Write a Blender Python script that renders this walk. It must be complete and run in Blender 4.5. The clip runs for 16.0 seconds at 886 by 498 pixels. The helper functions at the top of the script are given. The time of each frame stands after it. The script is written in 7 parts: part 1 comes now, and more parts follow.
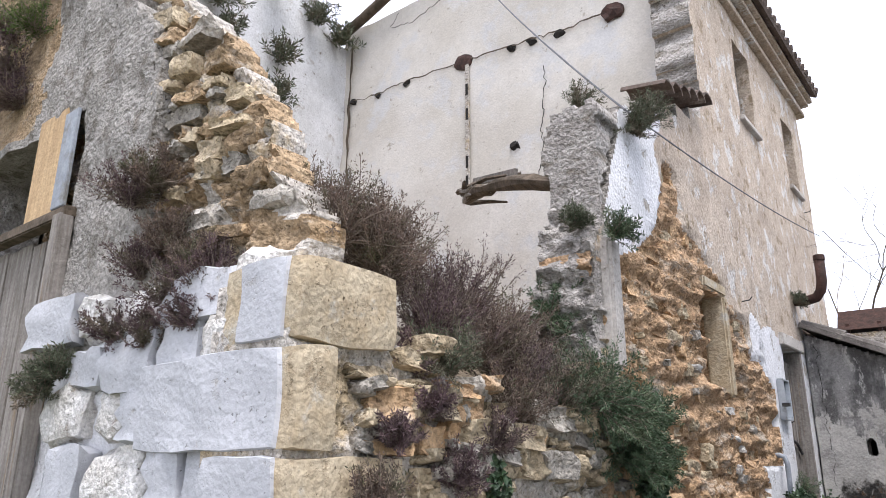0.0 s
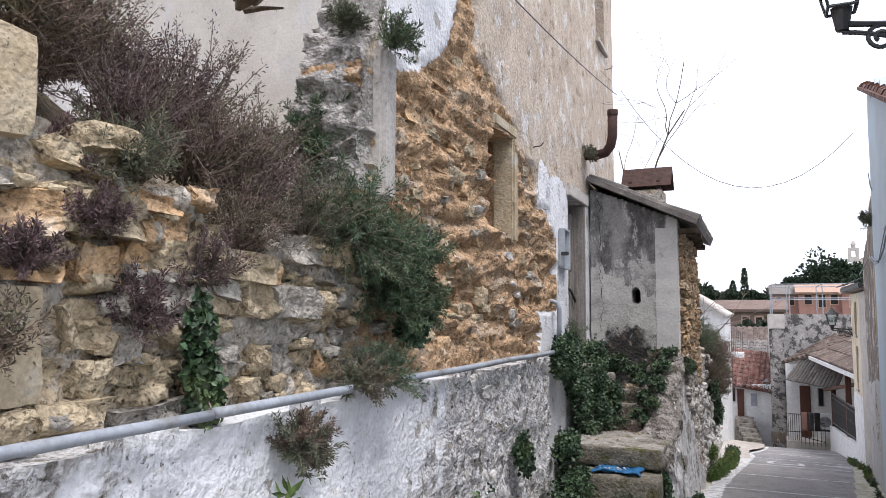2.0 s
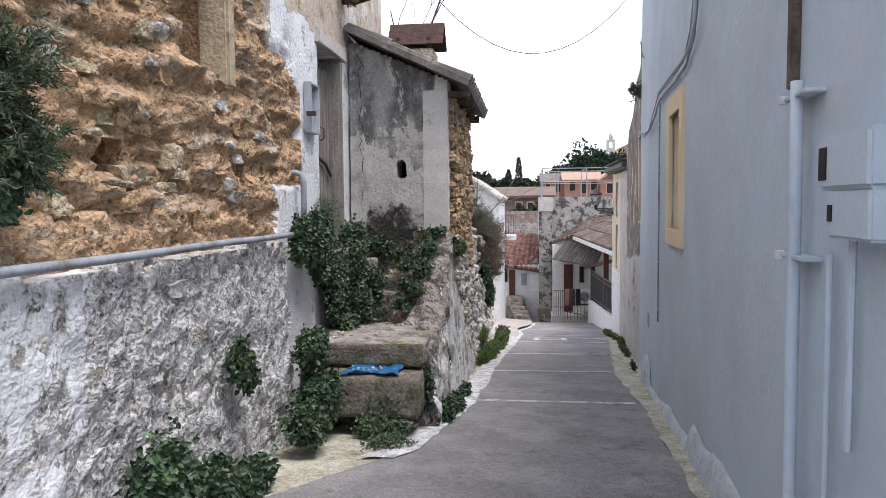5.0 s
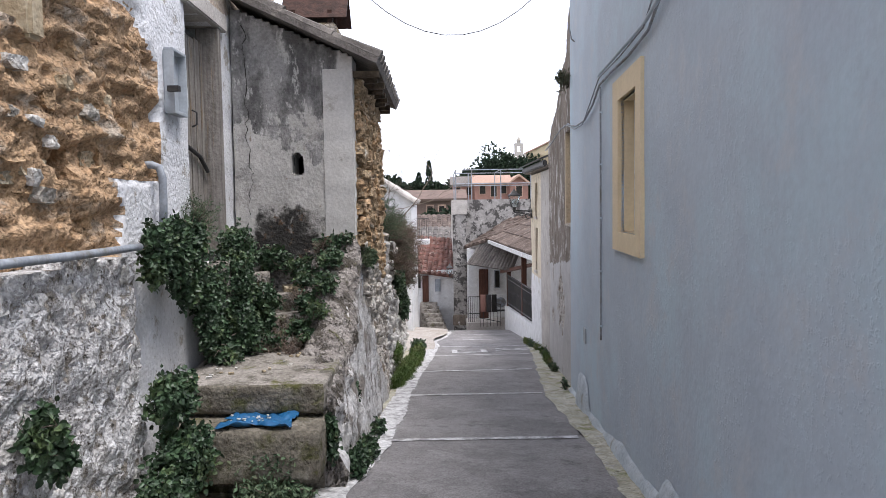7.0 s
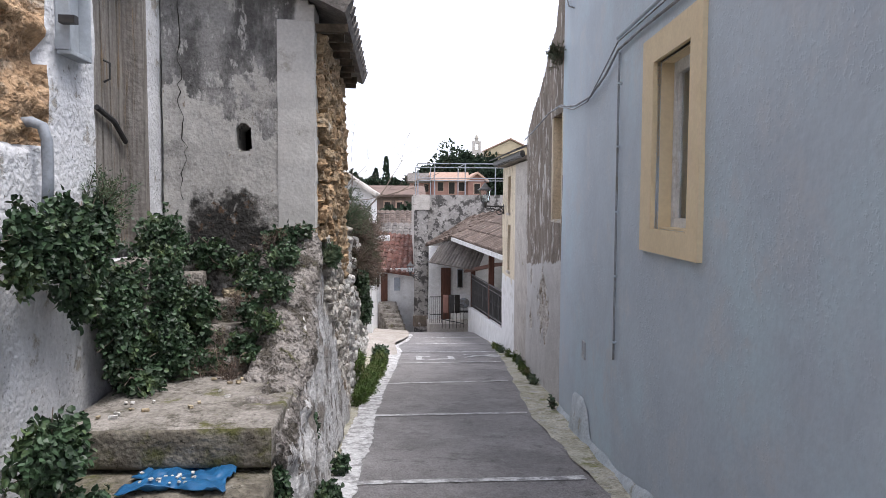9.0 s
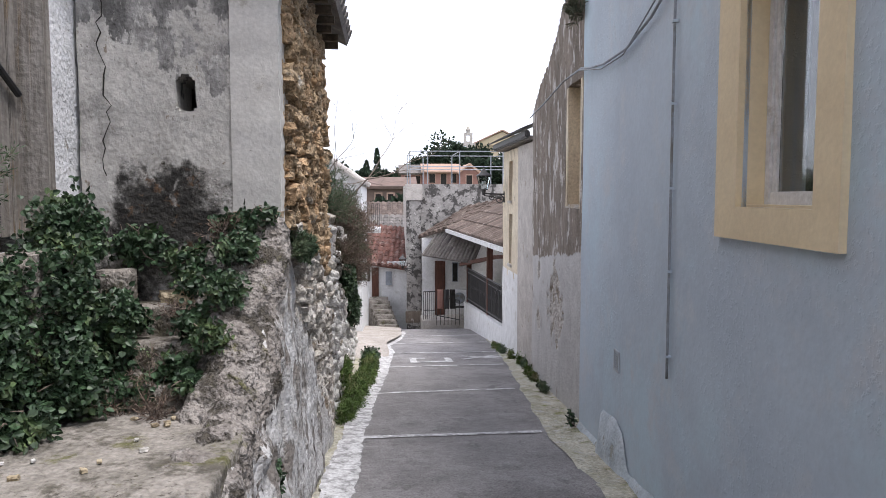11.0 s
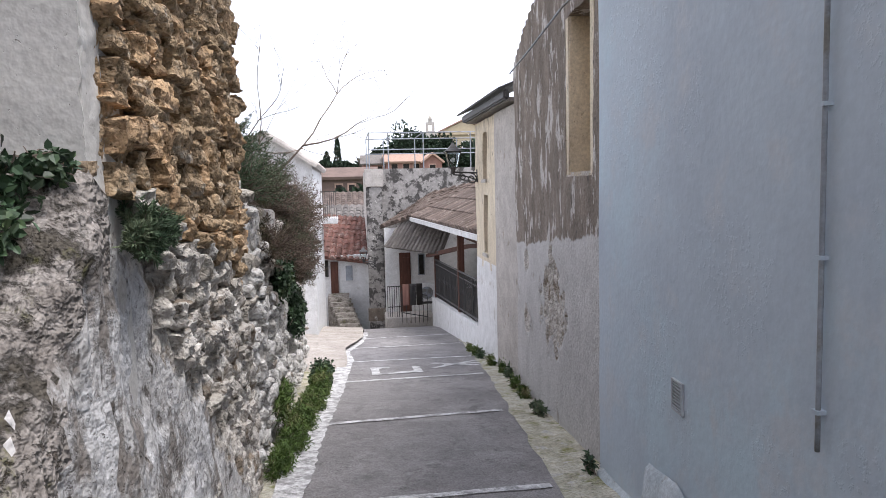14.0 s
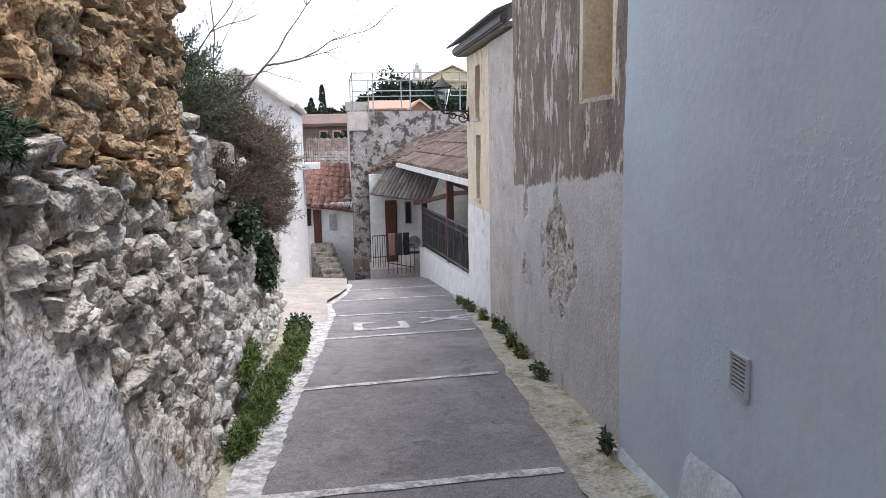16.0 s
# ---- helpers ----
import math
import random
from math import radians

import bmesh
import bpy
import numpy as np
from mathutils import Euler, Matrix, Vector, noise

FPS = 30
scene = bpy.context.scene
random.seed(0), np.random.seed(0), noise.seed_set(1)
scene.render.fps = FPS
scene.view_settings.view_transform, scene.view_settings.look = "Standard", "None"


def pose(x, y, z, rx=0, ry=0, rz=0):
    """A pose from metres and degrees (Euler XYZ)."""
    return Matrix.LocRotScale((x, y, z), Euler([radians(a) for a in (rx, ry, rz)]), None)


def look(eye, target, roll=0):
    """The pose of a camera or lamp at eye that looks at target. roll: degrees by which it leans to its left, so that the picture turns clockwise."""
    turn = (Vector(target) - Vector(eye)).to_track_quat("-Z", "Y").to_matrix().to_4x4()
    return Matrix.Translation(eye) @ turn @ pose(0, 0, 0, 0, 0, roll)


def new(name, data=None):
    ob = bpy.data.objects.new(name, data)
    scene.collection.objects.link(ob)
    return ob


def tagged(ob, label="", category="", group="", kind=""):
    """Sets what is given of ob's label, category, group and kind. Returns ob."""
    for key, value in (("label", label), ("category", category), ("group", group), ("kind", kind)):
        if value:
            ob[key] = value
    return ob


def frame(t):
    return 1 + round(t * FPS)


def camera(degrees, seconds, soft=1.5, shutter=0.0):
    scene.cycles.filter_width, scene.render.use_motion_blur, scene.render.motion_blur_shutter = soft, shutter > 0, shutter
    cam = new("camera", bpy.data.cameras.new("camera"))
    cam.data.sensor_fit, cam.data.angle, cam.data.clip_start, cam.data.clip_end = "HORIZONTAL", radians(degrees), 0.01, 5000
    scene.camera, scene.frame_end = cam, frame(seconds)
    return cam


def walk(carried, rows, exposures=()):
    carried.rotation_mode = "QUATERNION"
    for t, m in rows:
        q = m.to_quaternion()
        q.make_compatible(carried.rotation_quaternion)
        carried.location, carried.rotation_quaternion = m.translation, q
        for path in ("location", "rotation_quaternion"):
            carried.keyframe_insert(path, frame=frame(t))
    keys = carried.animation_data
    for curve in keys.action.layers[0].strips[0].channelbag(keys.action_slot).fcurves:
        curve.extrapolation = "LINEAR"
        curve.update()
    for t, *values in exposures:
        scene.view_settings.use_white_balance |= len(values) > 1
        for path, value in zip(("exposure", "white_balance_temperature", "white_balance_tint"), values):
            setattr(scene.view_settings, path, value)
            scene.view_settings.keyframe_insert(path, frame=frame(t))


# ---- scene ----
cam = camera(64.2, 16.0, 0.6)
METRES, EYE, TILT, LEAN, TURN = 9.3, 1.5, 0.0, 0.0, 38.7
ROWS = [
    (0.0, 0.0, 0.0, 0.0, -0.09, 16.64, -0.29),
    (0.5, 0.009, 0.0171, -0.0044, -4.01, 13.17, 0.56),
    (1.0, 0.0286, 0.0323, -0.003, -5.53, 9.92, -1.14),
    (1.5, 0.0409, 0.0486, -0.0071, -10.05, 7.02, -0.93),
    (2.0, 0.0511, 0.0785, -0.0079, -14.93, 5.22, -0.42),
    (2.5, 0.0631, 0.0989, -0.0114, -17.92, 4.06, 0.09),
    (3.0, 0.0869, 0.1154, -0.0131, -19.1, 2.18, -1.49),
    (3.5, 0.1027, 0.136, -0.0147, -22.06, 0.48, -1.62),
    (4.0, 0.1141, 0.1654, -0.0165, -26.99, 0.45, 0.16),
    (4.5, 0.1298, 0.1913, -0.0206, -27.85, -1.92, 1.26),
    (5.0, 0.1559, 0.2096, -0.0238, -31.9, -3.65, 0.53),
    (7.5, 0.2518, 0.3576, -0.0279, -39.66, -3.41, 0.55),
    (8.0, 0.2708, 0.3876, -0.0334, -40.17, -3.83, -0.45),
    (8.5, 0.2888, 0.4088, -0.0322, -41.44, -3.38, -0.83),
    (9.0, 0.3014, 0.4436, -0.0341, -42.74, -3.67, -0.26),
    (11.5, 0.4079, 0.5724, -0.049, -43.45, -4.68, 0.02),
    (12.0, 0.4349, 0.5959, -0.0526, -43.06, -7.36, 0.47),
    (12.5, 0.461, 0.6262, -0.0544, -44.94, -5.33, 1.34),
    (13.0, 0.4895, 0.6494, -0.0596, -42.04, -3.4, 0.65),
    (13.5, 0.5143, 0.6749, -0.0624, -43.55, -4.81, 0.54),
    (14.0, 0.5342, 0.7028, -0.066, -46.41, -4.98, 1.34),
    (14.5, 0.5569, 0.7231, -0.0738, -45.44, -6.02, 1.39),
    (15.0, 0.5788, 0.7422, -0.0763, -44.59, -9.52, 0.09),
    (15.5, 0.5927, 0.7617, -0.0798, -47.27, -7.81, 0.91),
    (16.0, 0.6023, 0.7707, -0.0816, -47.43, -9.06, 1.15),
]
walk(cam, [(t, pose(0, 0, EYE, TILT, LEAN, TURN) @ pose(METRES * x, METRES * y, METRES * z, 90 + pitch, roll, yaw)) for t, x, y, z, yaw, pitch, roll in ROWS],
     exposures=[(0.0, -0.05), (0.6, -0.28), (1.5, -0.2), (2.5, -0.12), (4.0, -0.08), (5.0, -0.14), (9.0, -0.13), (11.5, -0.1), (13.0, -0.08), (16.0, -0.03)])

# ---------- world and sun ----------
world = bpy.data.worlds.new("overcast")
scene.world = world
world.use_nodes = True
wn = world.node_tree
wn.nodes.clear()
w_sky = wn.nodes.new("ShaderNodeTexSky")
w_sky.sky_type = "NISHITA"
w_sky.sun_disc = False
w_sky.sun_elevation = radians(68)
w_sky.sun_rotation = radians(123)
w_bg1 = wn.nodes.new("ShaderNodeBackground")
w_bg1.inputs["Strength"].default_value = 0.05
w_bg2 = wn.nodes.new("ShaderNodeBackground")
w_bg2.inputs["Color"].default_value = (0.945, 0.96, 1.10, 1)
w_bg2.inputs["Strength"].default_value = 1.7
w_add = wn.nodes.new("ShaderNodeAddShader")
w_out = wn.nodes.new("ShaderNodeOutputWorld")
wn.links.new(w_sky.outputs[0], w_bg1.inputs["Color"])
wn.links.new(w_bg1.outputs[0], w_add.inputs[0])
wn.links.new(w_bg2.outputs[0], w_add.inputs[1])
wn.links.new(w_add.outputs[0], w_out.inputs["Surface"])
sun_data = bpy.data.lights.new("sun", "SUN")
sun_data.energy, sun_data.angle, sun_data.color = 4.2, radians(24), (1.0, 0.965, 0.965)
sun = new("sun", sun_data)
sun.matrix_world = look((8.5, -5.5, 25), (0, 0, 0))


# ---------- materials ----------
SPECS = {}


def material(name, *args, **kw):
    """A surface by its recipe; the recipe is kept, so that blend() can lay it over another."""
    SPECS[name] = (args, kw)
    m = bpy.data.materials.new(name)
    m.use_nodes = True
    surface(m.node_tree, m.node_tree.nodes["Principled BSDF"], *args, **kw)
    return m


def blend(name, base, layers):
    """Recipes laid over one another: each layer covers where way . place + ragged noise passes a limit."""
    m = bpy.data.materials.new(name)
    m.use_nodes = True
    nt = m.node_tree
    out = nt.nodes["Principled BSDF"]
    surface(nt, out, *SPECS[base][0], **SPECS[base][1])
    top = out.outputs[0]
    geo = nt.nodes.new("ShaderNodeNewGeometry")
    for k, (recipe, way, limit, soft, sc, amp) in enumerate(layers):
        b = nt.nodes.new("ShaderNodeBsdfPrincipled")
        surface(nt, b, *SPECS[recipe][0], **SPECS[recipe][1])
        dot = nt.nodes.new("ShaderNodeVectorMath")
        dot.operation = "DOT_PRODUCT"
        dot.inputs[1].default_value = way
        nt.links.new(geo.outputs["Position"], dot.inputs[0])
        mp = nt.nodes.new("ShaderNodeMapping")
        mp.inputs["Location"].default_value = (k * 3.3, k * 1.9, k * 5.1)
        mp.inputs["Scale"].default_value = (1, 1, 0.6)
        nt.links.new(geo.outputs["Position"], mp.inputs["Vector"])
        ns = nt.nodes.new("ShaderNodeTexNoise")
        ns.inputs["Scale"].default_value = sc
        ns.inputs["Detail"].default_value = 8
        ns.inputs["Roughness"].default_value = 0.65
        nt.links.new(mp.outputs[0], ns.inputs["Vector"])
        add = nt.nodes.new("ShaderNodeMath")
        add.operation = "MULTIPLY_ADD"
        add.inputs[1].default_value = 2 * amp
        nt.links.new(ns.outputs["Fac"], add.inputs[0])
        nt.links.new(dot.outputs["Value"], add.inputs[2])
        r = nt.nodes.new("ShaderNodeMapRange")
        r.interpolation_type = "SMOOTHSTEP"
        r.inputs["From Min"].default_value = limit + amp - soft
        r.inputs["From Max"].default_value = limit + amp + soft
        nt.links.new(add.outputs[0], r.inputs["Value"])
        mx = nt.nodes.new("ShaderNodeMixShader")
        nt.links.new(r.outputs[0], mx.inputs[0])
        nt.links.new(top, mx.inputs[1])
        nt.links.new(b.outputs[0], mx.inputs[2])
        top = mx.outputs[0]
    nt.links.new(top, nt.nodes["Material Output"].inputs["Surface"])
    return m


def surface(nt, bsdf, c1, c2, scale=2.0, rough=0.9, bump=0.3, c3=None, c3_scale=0.8, c3_at=0.55, c3_soft=0.06,
             c4=None, c4_scale=6.0, c4_at=0.62, c4_soft=0.05, streak=1.0, fine=40.0, gr=0.2, pits=0.0, per=0.0, metal=0.0, stretch=(1, 1, 1), spec=0.3, deep=0.02, stucco=0.0):
    """Two base tones by noise, up to two layers of patches, fine grain and relief; all at metre scale in object space."""
    bsdf.inputs["Metallic"].default_value = metal
    bsdf.inputs["Specular IOR Level"].default_value = spec
    co = nt.nodes.new("ShaderNodeTexCoord")
    geo = nt.nodes.new("ShaderNodeNewGeometry")

    def noise_at(sc, detail=5.0, rgh=0.6, sx=(1, 1, 1), off=0.0):
        mp = nt.nodes.new("ShaderNodeMapping")
        mp.inputs["Scale"].default_value = sx
        mp.inputs["Location"].default_value = (off, off * 1.7, off * 0.6)
        nt.links.new(geo.outputs["Position"], mp.inputs["Vector"])
        n = nt.nodes.new("ShaderNodeTexNoise")
        n.inputs["Scale"].default_value = sc
        n.inputs["Detail"].default_value = detail
        n.inputs["Roughness"].default_value = rgh
        nt.links.new(mp.outputs[0], n.inputs["Vector"])
        return n.outputs["Fac"]

    def ramp(fac, at, soft):
        r = nt.nodes.new("ShaderNodeMapRange")
        r.interpolation_type = "SMOOTHSTEP"
        r.inputs["From Min"].default_value = at - soft
        r.inputs["From Max"].default_value = at + soft
        nt.links.new(fac, r.inputs["Value"])
        return r.outputs["Result"]

    def mix(a, b, fac):
        x = nt.nodes.new("ShaderNodeMix")
        x.data_type = "RGBA"
        for sock, val in ((6, a), (7, b)):
            if isinstance(val, tuple):
                x.inputs[sock].default_value = (*val, 1)
            else:
                nt.links.new(val, x.inputs[sock])
        nt.links.new(fac, x.inputs[0])
        return x.outputs[2]

    n1 = noise_at(scale, 4, 0.6, stretch)
    col = mix(c1, c2, ramp(n1, 0.5, 0.16))
    relief = None
    if c3:
        f3 = ramp(noise_at(c3_scale, 8, 0.68, (streak, streak, 1) if streak != 1 else stretch, 3.1), c3_at, c3_soft)
        col = mix(col, c3, f3)
        relief = f3
    if c4:
        f4 = ramp(noise_at(c4_scale, 6, 0.7, stretch, 7.7), c4_at, c4_soft)
        col = mix(col, c4, f4)
    grain_a, grain_b = noise_at(fine, 3, 0.65, (1, 1, 1), 1.3), noise_at(fine * 0.25, 3, 0.6, (1, 1, 1), 5.3)
    g_sum = nt.nodes.new("ShaderNodeMath")
    g_sum.operation = "MULTIPLY_ADD"
    g_sum.inputs[1].default_value = 0.7
    g_half = nt.nodes.new("ShaderNodeMath")
    g_half.operation = "MULTIPLY"
    g_half.inputs[1].default_value = 0.3
    nt.links.new(grain_b, g_half.inputs[0])
    nt.links.new(grain_a, g_sum.inputs[0])
    nt.links.new(g_half.outputs[0], g_sum.inputs[2])
    grain = g_sum.outputs[0]
    pit = None
    if pits:
        p_all = ramp(noise_at(fine * 0.9, 4, 0.7, (1, 1, 1), 11.9), 0.70 - 0.09 * pits, 0.05)
        p_zone = ramp(noise_at(3.1, 5, 0.7, (1, 1, 1), 15.1), 0.50, 0.12)
        p_mul = nt.nodes.new("ShaderNodeMath")
        p_mul.operation = "MULTIPLY"
        nt.links.new(p_all, p_mul.inputs[0])
        nt.links.new(p_zone, p_mul.inputs[1])
        pit = p_mul.outputs[0]
        dim = nt.nodes.new("ShaderNodeMix")
        dim.data_type = "RGBA"
        dim.blend_type = "MULTIPLY"
        dim.inputs[7].default_value = (0.36, 0.32, 0.28, 1)
        nt.links.new(col, dim.inputs[6])
        nt.links.new(pit, dim.inputs[0])
        col = dim.outputs[2]
    hsv = nt.nodes.new("ShaderNodeHueSaturation")
    gv = nt.nodes.new("ShaderNodeMapRange")
    gv.inputs["From Min"].default_value = 0.36
    gv.inputs["From Max"].default_value = 0.64
    tone = 0.77 if bump >= 0.6 else 0.92 if bump >= 0.4 else 1.0
    gv.inputs["To Min"].default_value = tone * (1 - gr * 0.8)
    gv.inputs["To Max"].default_value = tone * (1 + gr * 0.7)
    nt.links.new(grain, gv.inputs["Value"])
    if per:
        oi = nt.nodes.new("ShaderNodeObjectInfo")
        isl = nt.nodes.new("ShaderNodeMath")
        isl.operation = "ADD"
        nt.links.new(oi.outputs["Random"], isl.inputs[0])
        nt.links.new(geo.outputs["Random Per Island"], isl.inputs[1])
        pm = nt.nodes.new("ShaderNodeMath")
        pm.operation = "FRACT"
        nt.links.new(isl.outputs[0], pm.inputs[0])
        pr = nt.nodes.new("ShaderNodeMapRange")
        pr.inputs["To Min"].default_value = 1 - per
        pr.inputs["To Max"].default_value = 1 + per
        nt.links.new(pm.outputs[0], pr.inputs["Value"])
        mm = nt.nodes.new("ShaderNodeMath")
        mm.operation = "MULTIPLY"
        nt.links.new(gv.outputs[0], mm.inputs[0])
        nt.links.new(pr.outputs[0], mm.inputs[1])
        nt.links.new(mm.outputs[0], hsv.inputs["Value"])
    else:
        nt.links.new(gv.outputs[0], hsv.inputs["Value"])
    nt.links.new(col, hsv.inputs["Color"])
    nt.links.new(hsv.outputs[0], bsdf.inputs["Base Color"])
    rr = nt.nodes.new("ShaderNodeMapRange")
    rr.inputs["To Min"].default_value = max(0.02, rough - 0.12)
    rr.inputs["To Max"].default_value = min(1.0, rough + 0.12)
    nt.links.new(n1, rr.inputs["Value"])
    nt.links.new(rr.outputs[0], bsdf.inputs["Roughness"])
    if bump:
        total = nt.nodes.new("ShaderNodeMath")
        total.operation = "MULTIPLY_ADD"
        total.inputs[1].default_value = 1.0
        crust = nt.nodes.new("ShaderNodeMath")
        crust.operation = "MULTIPLY"
        crust.inputs[1].default_value = 0.8 + 3.0 * min(gr, 0.4)
        nt.links.new(noise_at(fine * 0.8, 2, 0.5, (1, 1, 1), 1.3), crust.inputs[0])
        nt.links.new(n1, total.inputs[0])
        nt.links.new(crust.outputs[0], total.inputs[2])
        height = total.outputs[0]
        if relief is not None:
            sub = nt.nodes.new("ShaderNodeMath")
            sub.operation = "MULTIPLY_ADD"
            sub.inputs[1].default_value = -0.5
            nt.links.new(relief, sub.inputs[0])
            nt.links.new(height, sub.inputs[2])
            height = sub.outputs[0]
        if pit is not None:
            sub2 = nt.nodes.new("ShaderNodeMath")
            sub2.operation = "MULTIPLY_ADD"
            sub2.inputs[1].default_value = -0.9
            nt.links.new(pit, sub2.inputs[0])
            nt.links.new(height, sub2.inputs[2])
            height = sub2.outputs[0]
        if stucco:
            zone, lumps = ramp(noise_at(0.9, 4, 0.6, (1, 1, 1), 21.0), 0.52, 0.06), noise_at(34.0, 3, 0.6, (1, 1, 1), 23.0)
            both = nt.nodes.new("ShaderNodeMath")
            both.operation = "MULTIPLY"
            nt.links.new(zone, both.inputs[0])
            nt.links.new(ramp(lumps, 0.6, 0.08), both.inputs[1])
            plus = nt.nodes.new("ShaderNodeMath")
            plus.operation = "MULTIPLY_ADD"
            plus.inputs[1].default_value = stucco
            nt.links.new(both.outputs[0], plus.inputs[0])
            nt.links.new(height, plus.inputs[2])
            height = plus.outputs[0]
        b = nt.nodes.new("ShaderNodeBump")
        b.inputs["Strength"].default_value = bump
        b.inputs["Distance"].default_value = deep * 0.4
        nt.links.new(height, b.inputs["Height"])
        nt.links.new(b.outputs[0], bsdf.inputs["Normal"])


M = {}
M["limewash"] = material("limewash", (0.90, 0.90, 0.92), (0.82, 0.82, 0.83), 4, 0.92, 0.9, (0.52, 0.48, 0.42), 4.5, 0.63, 0.04, (0.36, 0.32, 0.27), 11, 0.66, 0.03, gr=0.14, pits=0.4, deep=0.03)
M["limewash_worn"] = material("limewash_worn", (0.72, 0.71, 0.71), (0.59, 0.57, 0.555), 6, 0.92, 1.0, (0.42, 0.375, 0.32), 9, 0.58, 0.04, (0.17, 0.145, 0.12), 17, 0.62, 0.03, gr=0.35, pits=1, deep=0.05)
M["white_block"] = material("white_block", (0.62, 0.63, 0.665), (0.55, 0.56, 0.59), 3, 0.9, 0.9, (0.52, 0.50, 0.48), 7, 0.66, 0.05, (0.28, 0.25, 0.22), 12, 0.70, 0.03, gr=0.08, pits=0.3, deep=0.02)
M["tan_stone"] = material("tan_stone", (0.66, 0.455, 0.275), (0.53, 0.345, 0.19), 6, 0.95, 1.0, (0.40, 0.255, 0.15), 5, 0.62, 0.1, (0.64, 0.54, 0.42), 3, 0.63, 0.08, per=0.22, deep=0.04, gr=0.4, pits=0.8, stretch=(1, 1, 2.2))
M["pale_stone"] = material("pale_stone", (0.60, 0.50, 0.35), (0.50, 0.40, 0.265), 7, 0.95, 1.0, (0.36, 0.27, 0.17), 9, 0.66, 0.06, (0.54, 0.50, 0.43), 4, 0.64, 0.08, per=0.16, deep=0.04, gr=0.42, pits=0.8)
M["grey_stone"] = material("grey_stone", (0.50, 0.465, 0.41), (0.40, 0.365, 0.315), 8, 0.95, 1.0, (0.28, 0.24, 0.19), 6, 0.62, 0.08, per=0.2, deep=0.04, gr=0.42, pits=0.8)
M["limed_stone"] = material("limed_stone", (0.82, 0.80, 0.775), (0.66, 0.63, 0.585), 7, 0.95, 1.0, (0.46, 0.40, 0.33), 5, 0.60, 0.06, (0.33, 0.28, 0.22), 12, 0.66, 0.04, per=0.12, gr=0.3, pits=0.5, deep=0.04)
M["earth_mortar"] = material("earth_mortar", (0.64, 0.435, 0.265), (0.49, 0.315, 0.18), 7, 1.0, 1.0, (0.60, 0.51, 0.41), 2.2, 0.59, 0.08, (0.31, 0.19, 0.11), 9, 0.62, 0.07, deep=0.04, gr=0.42, pits=0.9, stretch=(1, 1, 2.2))
M["grey_mortar"] = material("grey_mortar", (0.66, 0.615, 0.555), (0.54, 0.495, 0.44), 12, 1.0, 1.0, (0.57, 0.45, 0.29), 2.5, 0.56, 0.08, (0.28, 0.245, 0.20), 14, 0.66, 0.05, deep=0.04, gr=0.42, pits=0.9)
M["lime_streaked"] = material("lime_streaked", (0.74, 0.73, 0.73), (0.58, 0.56, 0.54), 6, 0.92, 0.8, (0.29, 0.26, 0.235), 5, 0.56, 0.05, (0.13, 0.115, 0.10), 9, 0.63, 0.05, stretch=(1, 1, 0.55), gr=0.3, pits=0.8, deep=0.03)
M["pier_mortar"] = material("pier_mortar", (0.52, 0.49, 0.455), (0.40, 0.37, 0.34), 8, 1.0, 1.0, (0.30, 0.265, 0.22), 5, 0.58, 0.06, (0.22, 0.19, 0.16), 14, 0.64, 0.04, deep=0.05, gr=0.35, pits=0.9, stretch=(1, 1, 2))
M["quoin_stone"] = material("quoin_stone", (0.60, 0.505, 0.36), (0.50, 0.40, 0.265), 5, 0.95, 1.0, (0.40, 0.31, 0.20), 8, 0.64, 0.08, (0.56, 0.53, 0.46), 5, 0.62, 0.08, gr=0.24, pits=0.5, deep=0.02)
M["warm_rubble"] = material("warm_rubble", (0.55, 0.405, 0.255), (0.42, 0.295, 0.175), 6, 0.95, 1.0, (0.25, 0.175, 0.11), 6, 0.63, 0.08, (0.58, 0.52, 0.43), 4, 0.62, 0.08, per=0.18, deep=0.05, gr=0.42, pits=0.7, stretch=(1, 1, 2.2))
M["old_lime"] = material("old_lime", (0.64, 0.625, 0.61), (0.56, 0.545, 0.53), 2.2, 0.95, 0.7, (0.44, 0.405, 0.37), 2.6, 0.64, 0.04, (0.26, 0.225, 0.19), 9, 0.69, 0.03, gr=0.15, pits=0.25, deep=0.03)
M["lime_bright"] = material("lime_bright", (0.86, 0.87, 0.90), (0.79, 0.80, 0.82), 4, 0.9, 0.9, (0.42, 0.385, 0.33), 3.6, 0.635, 0.025, (0.60, 0.57, 0.52), 8, 0.63, 0.05, gr=0.14, pits=0.5, deep=0.04)
M["parapet_stone"] = material("parapet_stone", (0.41, 0.375, 0.345), (0.28, 0.25, 0.225), 6, 0.95, 1.0, (0.12, 0.105, 0.085), 6, 0.575, 0.04, (0.15, 0.145, 0.06), 5, 0.63, 0.06, gr=0.42, pits=0.9, deep=0.06)
M["limed_rubble"] = material("limed_rubble", (0.70, 0.66, 0.61), (0.56, 0.51, 0.45), 7, 0.95, 1.0, (0.33, 0.265, 0.20), 5, 0.58, 0.06, (0.22, 0.17, 0.13), 12, 0.65, 0.04, per=0.15, gr=0.36, pits=0.7, deep=0.04)
M["slab_concrete"] = material("slab_concrete", (0.40, 0.365, 0.325), (0.29, 0.265, 0.23), 5, 0.95, 0.8, (0.15, 0.135, 0.11), 5, 0.57, 0.07, (0.15, 0.145, 0.06), 4, 0.64, 0.06, gr=0.35, pits=0.7, deep=0.03)
